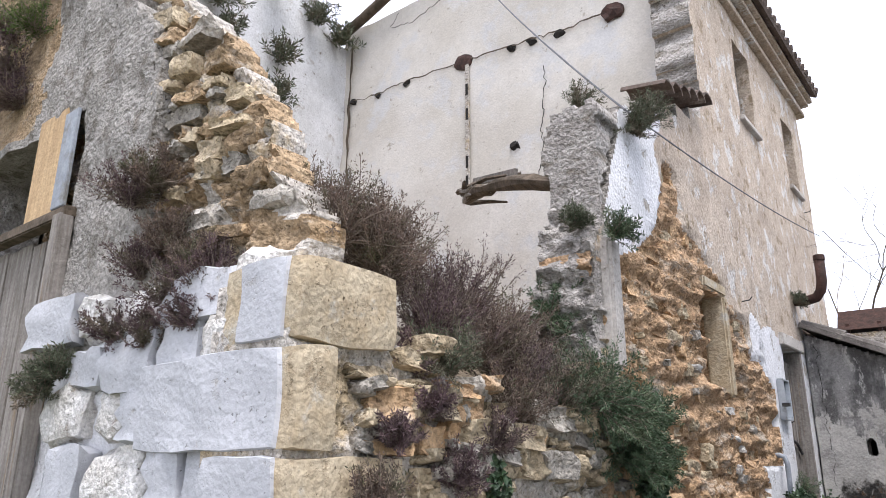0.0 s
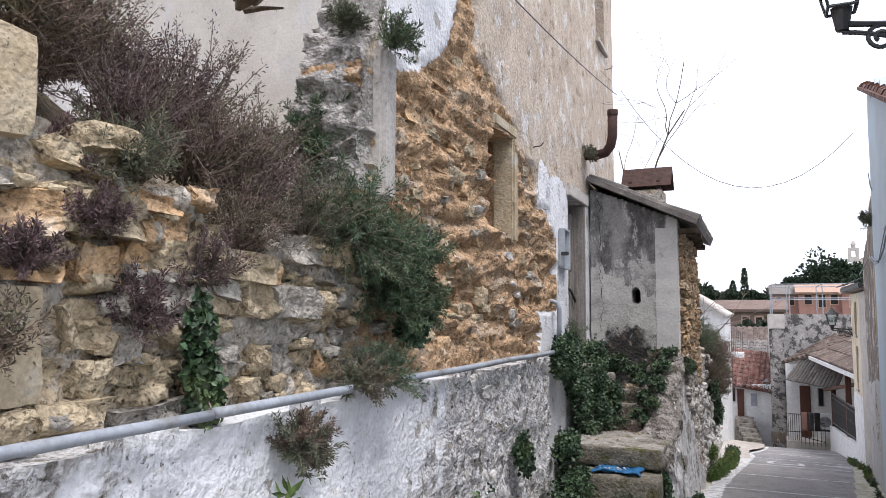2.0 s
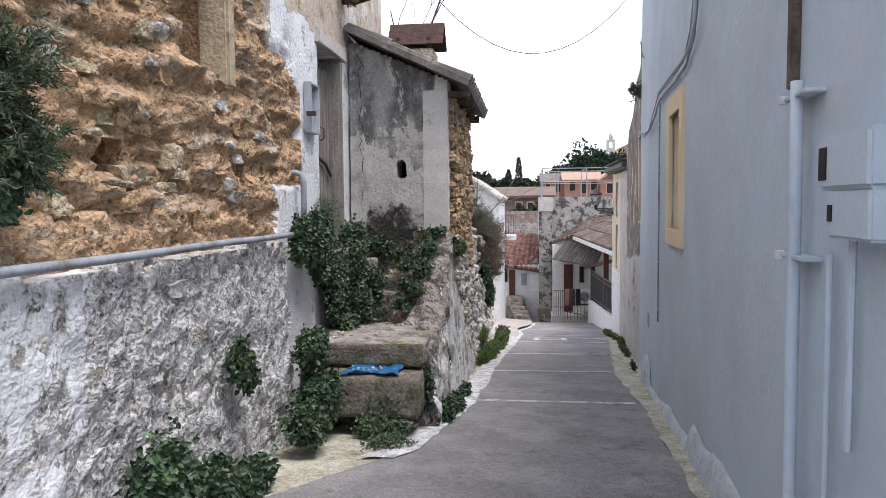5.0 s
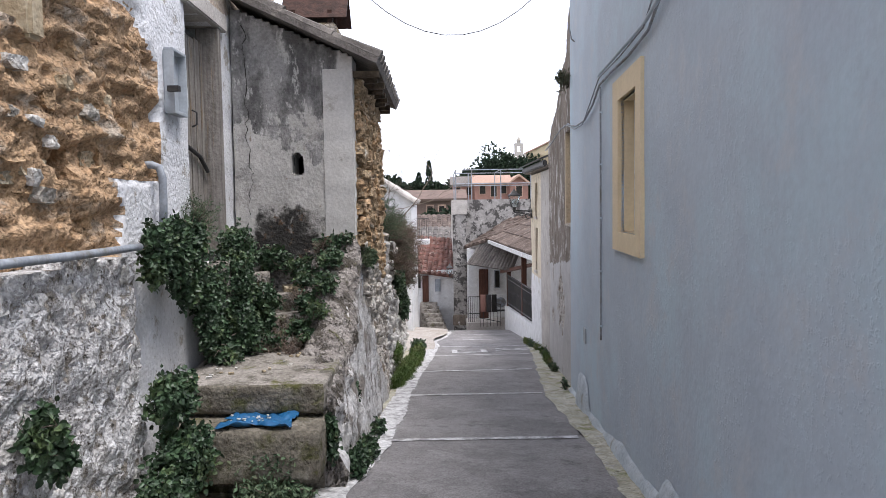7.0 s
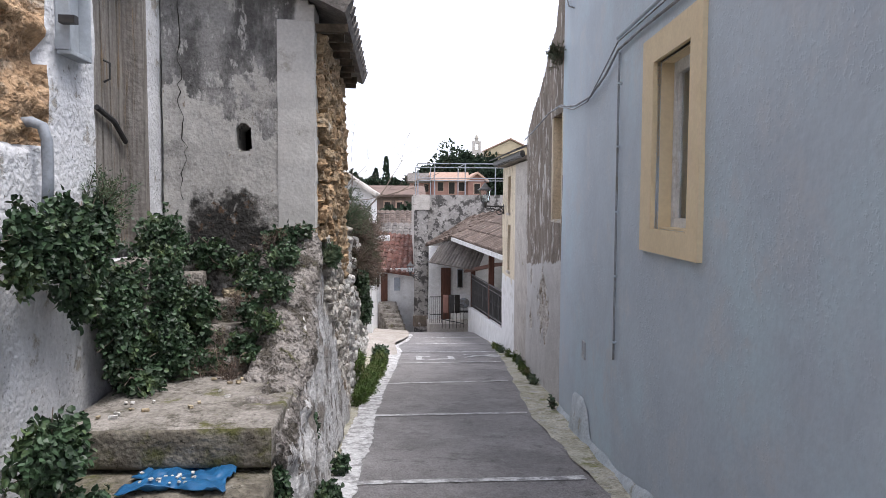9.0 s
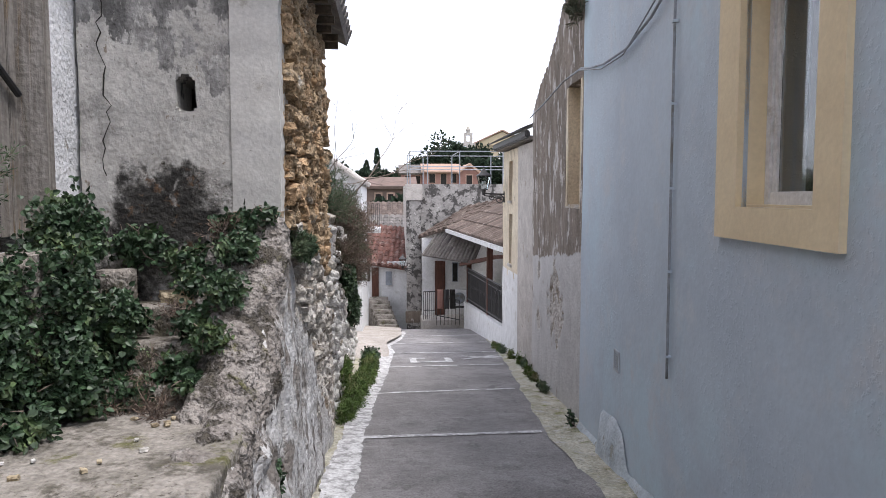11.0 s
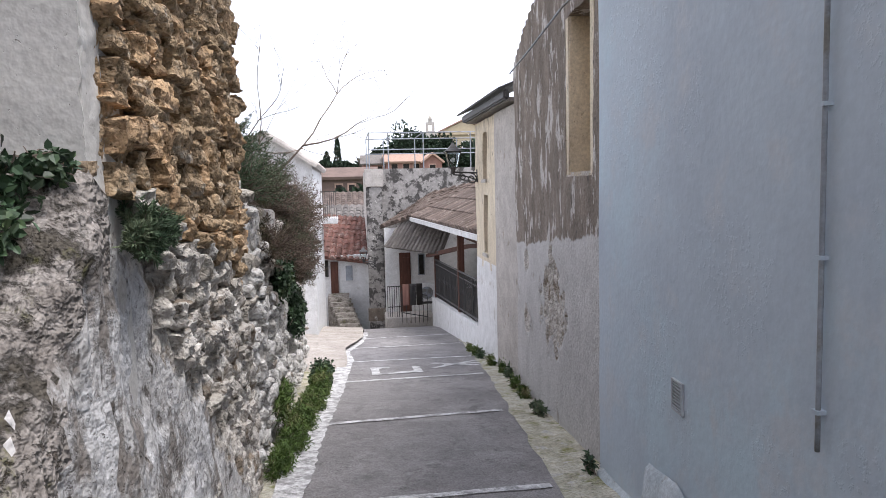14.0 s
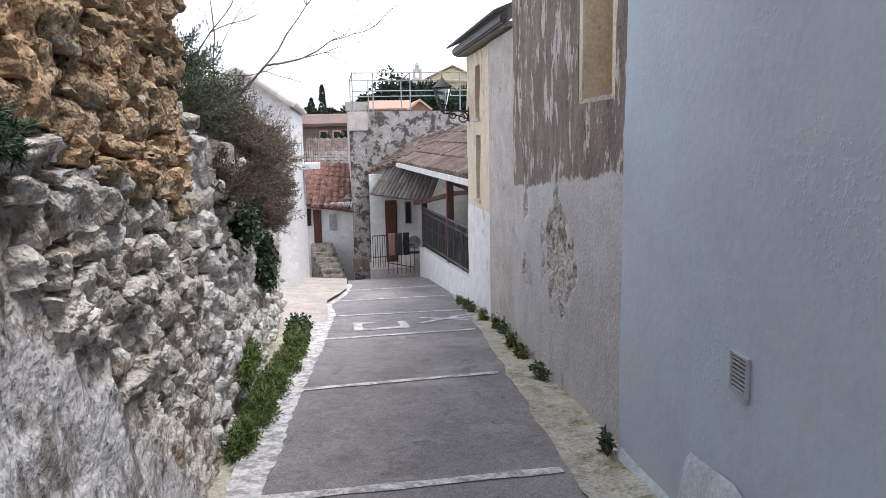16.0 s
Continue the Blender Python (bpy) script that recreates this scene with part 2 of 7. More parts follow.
M["facade"] = material("facade", (0.62, 0.52, 0.42), (0.54, 0.445, 0.355), 1.5, 0.95, 0.8, (0.72, 0.69, 0.65), 3.4, 0.57, 0.025, (0.36, 0.28, 0.19), 6, 0.60, 0.05, stretch=(1, 1, 0.8), gr=0.42, pits=0.6)
M["room_plaster"] = material("room_plaster", (0.66, 0.625, 0.575), (0.57, 0.53, 0.47), 0.8, 0.95, 0.4, (0.60, 0.59, 0.58), 1.1, 0.56, 0.06, (0.40, 0.365, 0.31), 5, 0.66, 0.03, gr=0.12, pits=0.3)
M["room_white"] = material("room_white", (0.84, 0.84, 0.85), (0.72, 0.72, 0.72), 2, 0.95, 0.8, (0.52, 0.49, 0.45), 2.5, 0.62, 0.05, (0.24, 0.21, 0.17), 7, 0.67, 0.04, pits=0.7)
M["stained"] = material("stained", (0.42, 0.405, 0.385), (0.33, 0.32, 0.31), 3, 0.95, 0.7, (0.15, 0.145, 0.14), 3.6, 0.51, 0.09, (0.55, 0.53, 0.50), 8, 0.61, 0.03, stretch=(1, 1, 0.4), gr=0.3, pits=0.5)
M["peeling"] = material("peeling", (0.30, 0.25, 0.205), (0.20, 0.165, 0.135), 4, 0.95, 0.8, (0.62, 0.58, 0.54), 5.5, 0.57, 0.02, (0.12, 0.10, 0.085), 12, 0.62, 0.04, stretch=(1, 1, 0.42), gr=0.3, pits=0.3)
M["peeling_grey"] = material("peeling_grey", (0.40, 0.38, 0.36), (0.29, 0.275, 0.26), 1.4, 0.95, 0.4, (0.085, 0.08, 0.076), 3.6, 0.525, 0.04, (0.60, 0.58, 0.55), 7, 0.64, 0.03, fine=12, gr=0.3)
M["pale_plaster"] = material("pale_plaster", (0.64, 0.60, 0.555), (0.53, 0.49, 0.45), 3, 0.95, 0.6, (0.40, 0.355, 0.30), 5, 0.63, 0.04, (0.26, 0.22, 0.18), 15, 0.68, 0.03, gr=0.25, pits=0.5)
M["blue_paint"] = material("blue_paint", (0.475, 0.55, 0.62), (0.43, 0.495, 0.565), 1.1, 0.75, 0.35, (0.47, 0.58, 0.65), 0.8, 0.54, 0.1, (0.50, 0.54, 0.585), 2.3, 0.6, 0.1, gr=0.05, fine=26, stucco=0.9)
M["cream_trim"] = material("cream_trim", (0.72, 0.60, 0.40), (0.68, 0.56, 0.37), 3, 0.8, 0.2, gr=0.06)
M["white_paint"] = material("white_paint", (0.76, 0.76, 0.76), (0.66, 0.66, 0.655), 5, 0.75, 0.4, (0.52, 0.50, 0.47), 4, 0.64, 0.06, gr=0.15)
M["road"] = material("road", (0.325, 0.308, 0.305), (0.262, 0.248, 0.246), 1.6, 0.95, 0.8, (0.36, 0.343, 0.336), 1.4, 0.57, 0.07, (0.20, 0.19, 0.186), 4, 0.62, 0.07, fine=70, gr=0.4, pits=0.8)
M["road_line"] = material("road_line", (0.72, 0.715, 0.71), (0.55, 0.545, 0.54), 14, 0.9, 0.4, (0.31, 0.30, 0.298), 9, 0.53, 0.08, gr=0.3, pits=0.8)
M["verge"] = material("verge", (0.62, 0.59, 0.49), (0.46, 0.43, 0.33), 5, 1.0, 0.9, (0.24, 0.25, 0.09), 4, 0.60, 0.08, (0.55, 0.53, 0.5), 7, 0.62, 0.05, gr=0.42, pits=0.8)
M["concrete"] = material("concrete", (0.40, 0.365, 0.325), (0.27, 0.24, 0.21), 6, 0.95, 1.0, (0.12, 0.105, 0.08), 5, 0.56, 0.08, (0.15, 0.15, 0.06), 4, 0.63, 0.07, gr=0.4, pits=0.9, deep=0.04)
M["mossy"] = material("mossy", (0.26, 0.235, 0.19), (0.16, 0.14, 0.11), 6, 1.0, 1.0, (0.10, 0.10, 0.035), 4, 0.56, 0.08, (0.36, 0.33, 0.28), 7, 0.63, 0.05, gr=0.42, pits=0.8)
M["terracotta"] = material("terracotta", (0.18, 0.082, 0.062), (0.11, 0.056, 0.045), 3, 0.9, 0.4, (0.24, 0.175, 0.15), 4, 0.58, 0.07, per=0.3, gr=0.3)
M["old_tile"] = material("old_tile", (0.165, 0.125, 0.105), (0.115, 0.085, 0.07), 4, 0.95, 0.6, (0.25, 0.21, 0.18), 5, 0.60, 0.06, per=0.3, gr=0.3)
M["grey_tile"] = material("grey_tile", (0.20, 0.182, 0.168), (0.145, 0.13, 0.12), 4, 0.95, 0.6, (0.27, 0.245, 0.22), 5, 0.58, 0.07, per=0.25, gr=0.3)
M["old_wood"] = material("old_wood", (0.36, 0.33, 0.30), (0.23, 0.205, 0.18), 8, 0.9, 0.7, (0.30, 0.22, 0.14), 5, 0.62, 0.06, stretch=(3, 3, 0.25))
M["raw_wood"] = material("raw_wood", (0.58, 0.41, 0.235), (0.46, 0.315, 0.175), 8, 0.9, 0.5, stretch=(3, 3, 0.25))
M["dark_wood"] = material("dark_wood", (0.11, 0.045, 0.03), (0.07, 0.03, 0.02), 8, 0.6, 0.3, stretch=(3, 3, 0.3))
M["beam_wood"] = material("beam_wood", (0.17, 0.13, 0.095), (0.09, 0.07, 0.05), 9, 0.95, 0.8)
M["rust"] = material("rust", (0.075, 0.038, 0.03), (0.045, 0.027, 0.022), 12, 0.8, 0.5)
M["iron"] = material("iron", (0.025, 0.025, 0.028), (0.04, 0.038, 0.036), 12, 0.55, 0.2, spec=0.5)
M["grey_plaster"] = material("grey_plaster", (0.43, 0.405, 0.375), (0.34, 0.32, 0.29), 5, 0.95, 1.0, (0.24, 0.215, 0.185), 4.5, 0.57, 0.06, (0.50, 0.48, 0.45), 8, 0.61, 0.05, gr=0.35, pits=0.8, deep=0.05)
M["damp_plaster"] = material("damp_plaster", (0.60, 0.575, 0.535), (0.52, 0.495, 0.46), 2.4, 0.95, 0.6, (0.36, 0.34, 0.32), 3.4, 0.585, 0.07, (0.30, 0.25, 0.20), 14, 0.66, 0.03, stretch=(1, 1, 0.7), gr=0.22, pits=0.5)
M["brown_wall"] = material("brown_wall", (0.17, 0.12, 0.10), (0.13, 0.095, 0.08), 1, 0.95, 0.2, gr=0.15)
M["skirt_cement"] = material("skirt_cement", (0.62, 0.68, 0.71), (0.50, 0.56, 0.60), 5, 0.9, 0.6, (0.40, 0.40, 0.36), 6, 0.62, 0.06, gr=0.2, pits=0.3)
M["vent_metal"] = material("vent_metal", (0.42, 0.45, 0.48), (0.34, 0.365, 0.39), 9, 0.6, 0.1, gr=0.1)
M["mould"] = material("mould", (0.58, 0.555, 0.52), (0.40, 0.375, 0.345), 6, 1.0, 1.0, (0.045, 0.042, 0.038), 3.0, 0.475, 0.09, (0.15, 0.09, 0.055), 9, 0.62, 0.05, gr=0.4, pits=0.9)
M["clean_plaster"] = material("clean_plaster", (0.60, 0.58, 0.55), (0.54, 0.52, 0.49), 3, 0.95, 0.4, (0.44, 0.41, 0.37), 4, 0.64, 0.05, gr=0.15, pits=0.2)
# near-black; also paints the shade inside openings that have no depth
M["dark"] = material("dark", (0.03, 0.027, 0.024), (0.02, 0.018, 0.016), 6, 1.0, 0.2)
M["pvc"] = material("pvc", (0.30, 0.325, 0.36), (0.24, 0.26, 0.29), 5, 0.6, 0.15, (0.18, 0.175, 0.16), 4, 0.58, 0.08, gr=0.2)
M["cable"] = material("cable", (0.16, 0.16, 0.17), (0.12, 0.12, 0.13), 9, 0.7, 0.1)
M["blue_plastic"] = material("blue_plastic", (0.025, 0.14, 0.31), (0.015, 0.09, 0.21), 9, 0.35, 0.4, spec=0.5)
M["pink_wall"] = material("pink_wall", (0.30, 0.165, 0.135), (0.25, 0.14, 0.115), 1, 0.95, 0.2, gr=0.1)
M["pink_roof"] = material("pink_roof", (0.42, 0.29, 0.225), (0.35, 0.235, 0.18), 4, 0.95, 0.3, per=0.2, gr=0.3)
M["church_wall"] = material("church_wall", (0.50, 0.42, 0.29), (0.45, 0.37, 0.26), 1, 0.95, 0.2, gr=0.1)
M["yellow_plaster"] = material("yellow_plaster", (0.72, 0.635, 0.49), (0.62, 0.535, 0.40), 3, 0.95, 0.5, (0.40, 0.34, 0.265), 4, 0.61, 0.06, (0.16, 0.135, 0.11), 8, 0.66, 0.05, stretch=(1, 1, 0.35), gr=0.25, pits=0.4)
M["dry_leaf"] = material("dry_leaf", (0.165, 0.115, 0.09), (0.105, 0.078, 0.064), 8, 0.9, 0, (0.10, 0.11, 0.06), 5, 0.58, 0.1, per=0.45)
M["purple_leaf"] = material("purple_leaf", (0.125, 0.08, 0.085), (0.085, 0.058, 0.062), 8, 0.9, 0, (0.12, 0.11, 0.065), 5, 0.58, 0.1, per=0.4)
M["grey_leaf"] = material("grey_leaf", (0.12, 0.13, 0.085), (0.085, 0.10, 0.065), 8, 0.85, 0, (0.16, 0.125, 0.09), 5, 0.58, 0.1, per=0.4)
M["green_leaf"] = material("green_leaf", (0.085, 0.125, 0.07), (0.055, 0.09, 0.05), 8, 0.75, 0, (0.15, 0.17, 0.10), 5, 0.58, 0.1, per=0.45)
M["ivy_leaf"] = material("ivy_leaf", (0.042, 0.078, 0.036), (0.026, 0.050, 0.025), 8, 0.5, 0, (0.11, 0.15, 0.06), 5, 0.6, 0.1, per=0.5, spec=0.4)
M["grass_leaf"] = material("grass_leaf", (0.095, 0.145, 0.036), (0.06, 0.10, 0.027), 6, 0.8, 0, (0.20, 0.18, 0.09), 4, 0.6, 0.1, per=0.45)
M["tree_leaf"] = material("tree_leaf", (0.03, 0.05, 0.028), (0.02, 0.034, 0.02), 1, 0.9, 0, per=0.4)
M["gravel"] = material("gravel", (0.52, 0.47, 0.42), (0.42, 0.375, 0.33), 3, 1.0, 0.9, (0.33, 0.30, 0.255), 4, 0.61, 0.06, gr=0.35, pits=0.7)
M["stem"] = material("stem", (0.23, 0.185, 0.15), (0.15, 0.12, 0.10), 12, 0.95, 0)
M["ground"] = material("ground", (0.14, 0.13, 0.08), (0.09, 0.10, 0.05), 0.3, 1.0, 0.3)
M["rubble_soil"] = material("rubble_soil", (0.30, 0.24, 0.17), (0.20, 0.16, 0.11), 6, 1.0, 1.0, (0.42, 0.38, 0.33), 4, 0.6, 0.06, gr=0.42, pits=1)
M["lean_plaster"] = blend("lean_plaster", "damp_plaster", (("stained", (0.1, 0, 1), 1.85, 0.05, 4.2, 1.6), ("mould", (0.15, 0, -1), -1.42, 0.08, 4.0, 0.9), ("clean_plaster", (1, 0, -0.06), -1.29, 0.012, 6.0, 0.04)))
M["old_house_plaster"] = blend("old_house_plaster", "old_lime", (("peeling", (0, 0.085, 1), 1.61, 0.012, 1.7, 0.16),))
M["low_wall_lime"] = blend("low_wall_lime", "lime_bright", (("limewash_worn", (0, 1, 0), 5.2, 0.08, 1.5, 2.2), ("limewash_worn", (0, -1, 0.6), -1.9, 0.08, 1.5, 1.4)))
M["lean_side_stone"] = blend("lean_side_stone", "lime_streaked", (("limed_rubble", (0, 0.9, 1), 10.36, 0.03, 2.4, 0.5), ("warm_rubble", (0, 0.26, 1), 3.70, 0.06, 2.4, 0.25)))
glass = bpy.data.materials.new("glass")
glass.use_nodes = True
g_b = glass.node_tree.nodes["Principled BSDF"]
g_b.inputs["Base Color"].default_value = (0.9, 0.95, 0.95, 1)
g_b.inputs["Roughness"].default_value = 0.03
g_b.inputs["Transmission Weight"].default_value = 1.0
g_b.inputs["IOR"].default_value = 1.45
M["glass"] = glass


# ---------- building helpers ----------
rng = random.Random(7)


def mesh_of(bm, name, mat, smooth=False):
    me = bpy.data.meshes.new(name)
    bm.normal_update()
    bm.to_mesh(me)
    bm.free()
    me.materials.append(mat)
    if smooth:
        me.polygons.foreach_set("use_smooth", [True] * len(me.polygons))
    return me


def part(name, bm, mat, parent=None, label="", smooth=False):
    ob = new(name, mesh_of(bm, name, mat, smooth))
    if parent is not None:
        ob.parent = parent
        ob.matrix_parent_inverse = parent.matrix_basis.inverted()
    if label:
        tagged(ob, label)
    return ob


def thing(name, label, category, group="", at=(0, 0, 0), kind=""):
    ob = new(name)
    ob.empty_display_size = 0.1
    ob.location = at
    return tagged(ob, label, category, group, kind)


def setting(name, bm, mat, label="", smooth=False):
    return tagged(part(name, bm, mat, None, "", smooth), label, "", "", "structure")


def box(bm, x0, x1, y0, y1, z0, z1, m=None, bevel=0.0):
    r = bmesh.ops.create_cube(bm, size=1)
    vs = r["verts"]
    t = Matrix.Translation(((x0 + x1) / 2, (y0 + y1) / 2, (z0 + z1) / 2)) @ Matrix.Diagonal((x1 - x0, y1 - y0, z1 - z0, 1))
    bmesh.ops.transform(bm, matrix=(m @ t) if m else t, verts=vs)
    if bevel:
        es = list({e for v in vs for e in v.link_edges})
        bmesh.ops.bevel(bm, geom=es, offset=bevel, segments=2, affect="EDGES")
    return bm


def boxed(*a, **k):
    return box(bmesh.new(), *a, **k)


def tube(bm, pts, rad, seg=8, taper=None):
    """A round tube along points; rad may shrink to taper."""
    pts = [Vector(p) for p in pts]
    rings = []
    n = len(pts)
    for i, p in enumerate(pts):
        d = (pts[min(i + 1, n - 1)] - pts[max(i - 1, 0)]).normalized()
        a = d.orthogonal().normalized() if i == 0 else (side - d * side.dot(d)).normalized()
        side = a
        b = d.cross(a)
        r = rad if taper is None else rad + (taper - rad) * i / max(1, n - 1)
        rings.append([bm.verts.new(p + a * (r * math.cos(2 * math.pi * k / seg)) + b * (r * math.sin(2 * math.pi * k / seg))) for k in range(seg)])
    for r0, r1 in zip(rings, rings[1:]):
        for k in range(seg):
            bm.faces.new((r0[k], r0[(k + 1) % seg], r1[(k + 1) % seg], r1[k]))
    bm.faces.new(rings[0][::-1])
    bm.faces.new(rings[-1])
    return bm


def steps(a, b, d):
    n = max(1, round(abs(b - a) / d))
    return [a + (b - a) * i / n for i in range(n + 1)]


def cuts(a, b, d, extra=()):
    """Even cuts from a to b, with the extra ones among them."""
    xs = [x for x in steps(a, b, d) if all(abs(x - e) > d * 0.4 for e in extra)]
    return sorted({round(x, 4) for x in (*xs, a, b, *[e for e in extra if a <= e <= b])})


def sheet(origin, u, n, us, vs, keep, thick, relief=None, edge=0.0, v_dir=(0, 0, 1)):
    """An upright wall made of cells: keep(u, v) says which cells stand, so openings and torn edges go through.
    relief(u, v) pushes the front face out along n."""
    O, U, N, V = Vector(origin), Vector(u), Vector(n), Vector(v_dir)
    bm = bmesh.new()
    fv, bv, rims = {}, {}, []

    def vert(i, j, back):
        d = bv if back else fv
        if (i, j) not in d:
            uu, vv = us[i], vs[j]
            p = O + U * uu + V * vv
            if edge:
                p += U * (edge * noise.noise((uu * 5.1, vv * 5.1, 3.3))) + V * (edge * noise.noise((uu * 5.1, vv * 5.1, 9.3)))
            p += N * (-thick if back else (relief(uu, vv) if relief else 0))
            d[(i, j)] = bm.verts.new(p)
        return d[(i, j)]

    nu, nv = len(us) - 1, len(vs) - 1
    on = [[keep((us[i] + us[i + 1]) / 2, (vs[j] + vs[j + 1]) / 2) for j in range(nv)] for i in range(nu)]
    for i in range(nu):
        for j in range(nv):
            if not on[i][j]:
                continue
            q = ((i, j), (i + 1, j), (i + 1, j + 1), (i, j + 1))
            bm.faces.new([vert(*k, False) for k in q])
            bm.faces.new([vert(*k, True) for k in q[::-1]])
            for a, b, ni, nj in ((q[0], q[1], i, j - 1), (q[1], q[2], i + 1, j), (q[2], q[3], i, j + 1), (q[3], q[0], i - 1, j)):
                if not (0 <= ni < nu and 0 <= nj < nv and on[ni][nj]):
                    bm.faces.new((vert(*b, False), vert(*a, False), vert(*a, True), vert(*b, True)))
                    rims.append((vert(*a, False), vert(*b, False)))
                    rims.append((vert(*a, True), vert(*b, True)))
    bmesh.ops.recalc_face_normals(bm, faces=bm.faces)
    for a, b in rims:
        bm.edges.get((a, b)).smooth = False
    return bm


def rough_relief(amp, scale, seed=0.0, big=0.0, big_scale=0.7):
    def f(u, v):
        return amp * noise.fractal((u * scale, v * scale, seed), 0.9, 2.1, 4) + (big * noise.noise((u * big_scale, v * big_scale, seed + 5)) if big else 0)
    return f


def rubble_relief(amp, size, seed=0.0, squash=1.7, joint=0.35):
    """Bulging stones with sunk joints, plus a little roughness."""
    def f(u, v):
        w = noise.noise((u * 3, v * 3, seed)) * 0.06
        d, _ = noise.voronoi((u / size + w, v * squash / size + w, seed))
        k = min(1.0, (d[1] - d[0]) / joint)
        lift = noise.noise((_[0][0] * 3.7, _[0][1] * 3.7, seed + 2))
        return amp * (k * (2 - k) - 0.6 + 0.8 * lift * k) + 0.16 * amp * noise.fractal((u * 9, v * 9, seed), 0.9, 2.1, 3)
    return f


def stone_mesh(seed, mat, name="stone", sharp=0.5, cuts_n=3):
    """A rough unit stone, about 1 x 1 x 1: broken faces, bedding grooves, worn corners."""
    bm = bmesh.new()
    bmesh.ops.create_cube(bm, size=1)
    bmesh.ops.subdivide_edges(bm, edges=bm.edges, cuts=cuts_n, use_grid_fill=True)
    off = Vector((seed * 3.1, seed * 1.7, seed * 4.7))
    for v in bm.verts:
        d = v.co.copy()
        p = d.lerp(d.normalized() * 0.56, 1 - sharp)
        p += noise.noise_vector(d * 1.3 + off) * 0.17 + noise.noise_vector(d * 3.1 + off) * 0.08
        p += d.normalized() * 0.09 * noise.fractal(d * 4.5 + off, 0.7, 2.2, 4)
        groove = max(0.0, 0.3 - abs(noise.noise((d.x * 0.8 + off.x, d.y * 0.8, d.z * 5 + off.z)))) * 0.22
        v.co = Vector((p.x * (1 - groove), p.y * (1 - groove), p.z))
    for e in bm.edges:
        if len(e.link_faces) == 2 and e.calc_face_angle(0) > 0.6:
            e.smooth = False
    return mesh_of(bm, name, mat, True)


def round_stone(seed, mat):
    """A weathered, rounded unit stone."""
    return stone_mesh(seed + 20, mat, "stone", 0.5)


STONES = {k: [stone_mesh(i + 1, M[k], "stone", 0.62 + 0.06 * (i % 6)) for i in range(12)] for k in ("tan_stone", "pale_stone", "grey_stone", "limed_stone", "warm_rubble", "limed_rubble")}
STONES.update({"near_" + k: [stone_mesh(i + 41, M[k], "stone", 0.6 + 0.05 * (i % 6), 6) for i in range(12)] for k in ("tan_stone", "grey_stone", "warm_rubble", "limed_rubble")})
STONES.update({"round_" + k: [round_stone(i + 1, M[k]) for i in range(12)] for k in ("tan_stone", "pale_stone", "grey_stone", "limed_stone", "warm_rubble", "limed_rubble")})


def lay_stones(owner, origin, u, n, u0, u1, v0, v1, mask, kinds, wide=(0.14, 0.34), high=(0.09, 0.18), depth=0.16, proud=0.03, limit=300, seed=1, name="stone", tilt=5):
    """Rubble in uneven courses over a wall. The first limit stones are parts of owner, the rest one joined mesh."""
    r = random.Random(seed)
    O, U, N = Vector(origin), Vector(u), Vector(n)
    spots = []
    v = v0
    while v < v1:
        h = r.uniform(*high)
        x = u0 - r.uniform(0, wide[1])
        while x < u1:
            w = r.uniform(*wide)
            cu, cv = x + w / 2, v + h / 2 + r.uniform(-0.03, 0.03)
            if u0 <= cu <= u1:
                k = mask(cu, cv)
                if k and r.random() < k:
                    spots.append((cu, cv, w * r.uniform(0.86, 1.0), h * r.uniform(0.82, 1.12), r.uniform(-0.6, 1) * proud, r.uniform(-tilt, tilt), r.choice(kinds if not callable(kinds) else kinds(cu, cv)), r.randrange(12), r.choice((0, 180))))
            x += w
        v += h * 0.93
    r.shuffle(spots)
    rest = {}
    base = Matrix((U, -N, Vector((0, 0, 1)))).transposed().to_4x4()
    made = 0
    for cu, cv, w, h, pr, ti, kind, k, flip in spots:
        m = Matrix.Translation(O + U * cu + Vector((0, 0, cv)) + N * (pr - depth * 0.32)) @ base @ pose(0, 0, 0, r.uniform(-tilt, tilt), ti + flip, r.uniform(-tilt, tilt)) @ Matrix.Diagonal((w, depth, h, 1))
        me = STONES[kind][k]
        if made < limit:
            ob = new(name, me)
            ob.parent = owner
            ob.matrix_parent_inverse = owner.matrix_basis.inverted()
            ob.matrix_basis = m
            made += 1
        else:
            vs, fs = rest.setdefault(kind, ([], []))
            o = len(vs)
            vs.extend(m @ v.co for v in me.vertices)
            fs.extend([o + i for i in p.vertices] for p in me.polygons)
    for kind, (vs, fs) in rest.items():
        me = bpy.data.meshes.new("small_stones")
        me.from_pydata(vs, [], fs)
        me.materials.append(M[kind.replace("round_", "").replace("near_", "")])
        me.polygons.foreach_set("use_smooth", [True] * len(me.polygons))
        ob = new("small_stones", me)
        ob.parent = owner
        ob.matrix_parent_inverse = owner.matrix_basis.inverted()
        tagged(ob, "", "", "", "stuff")


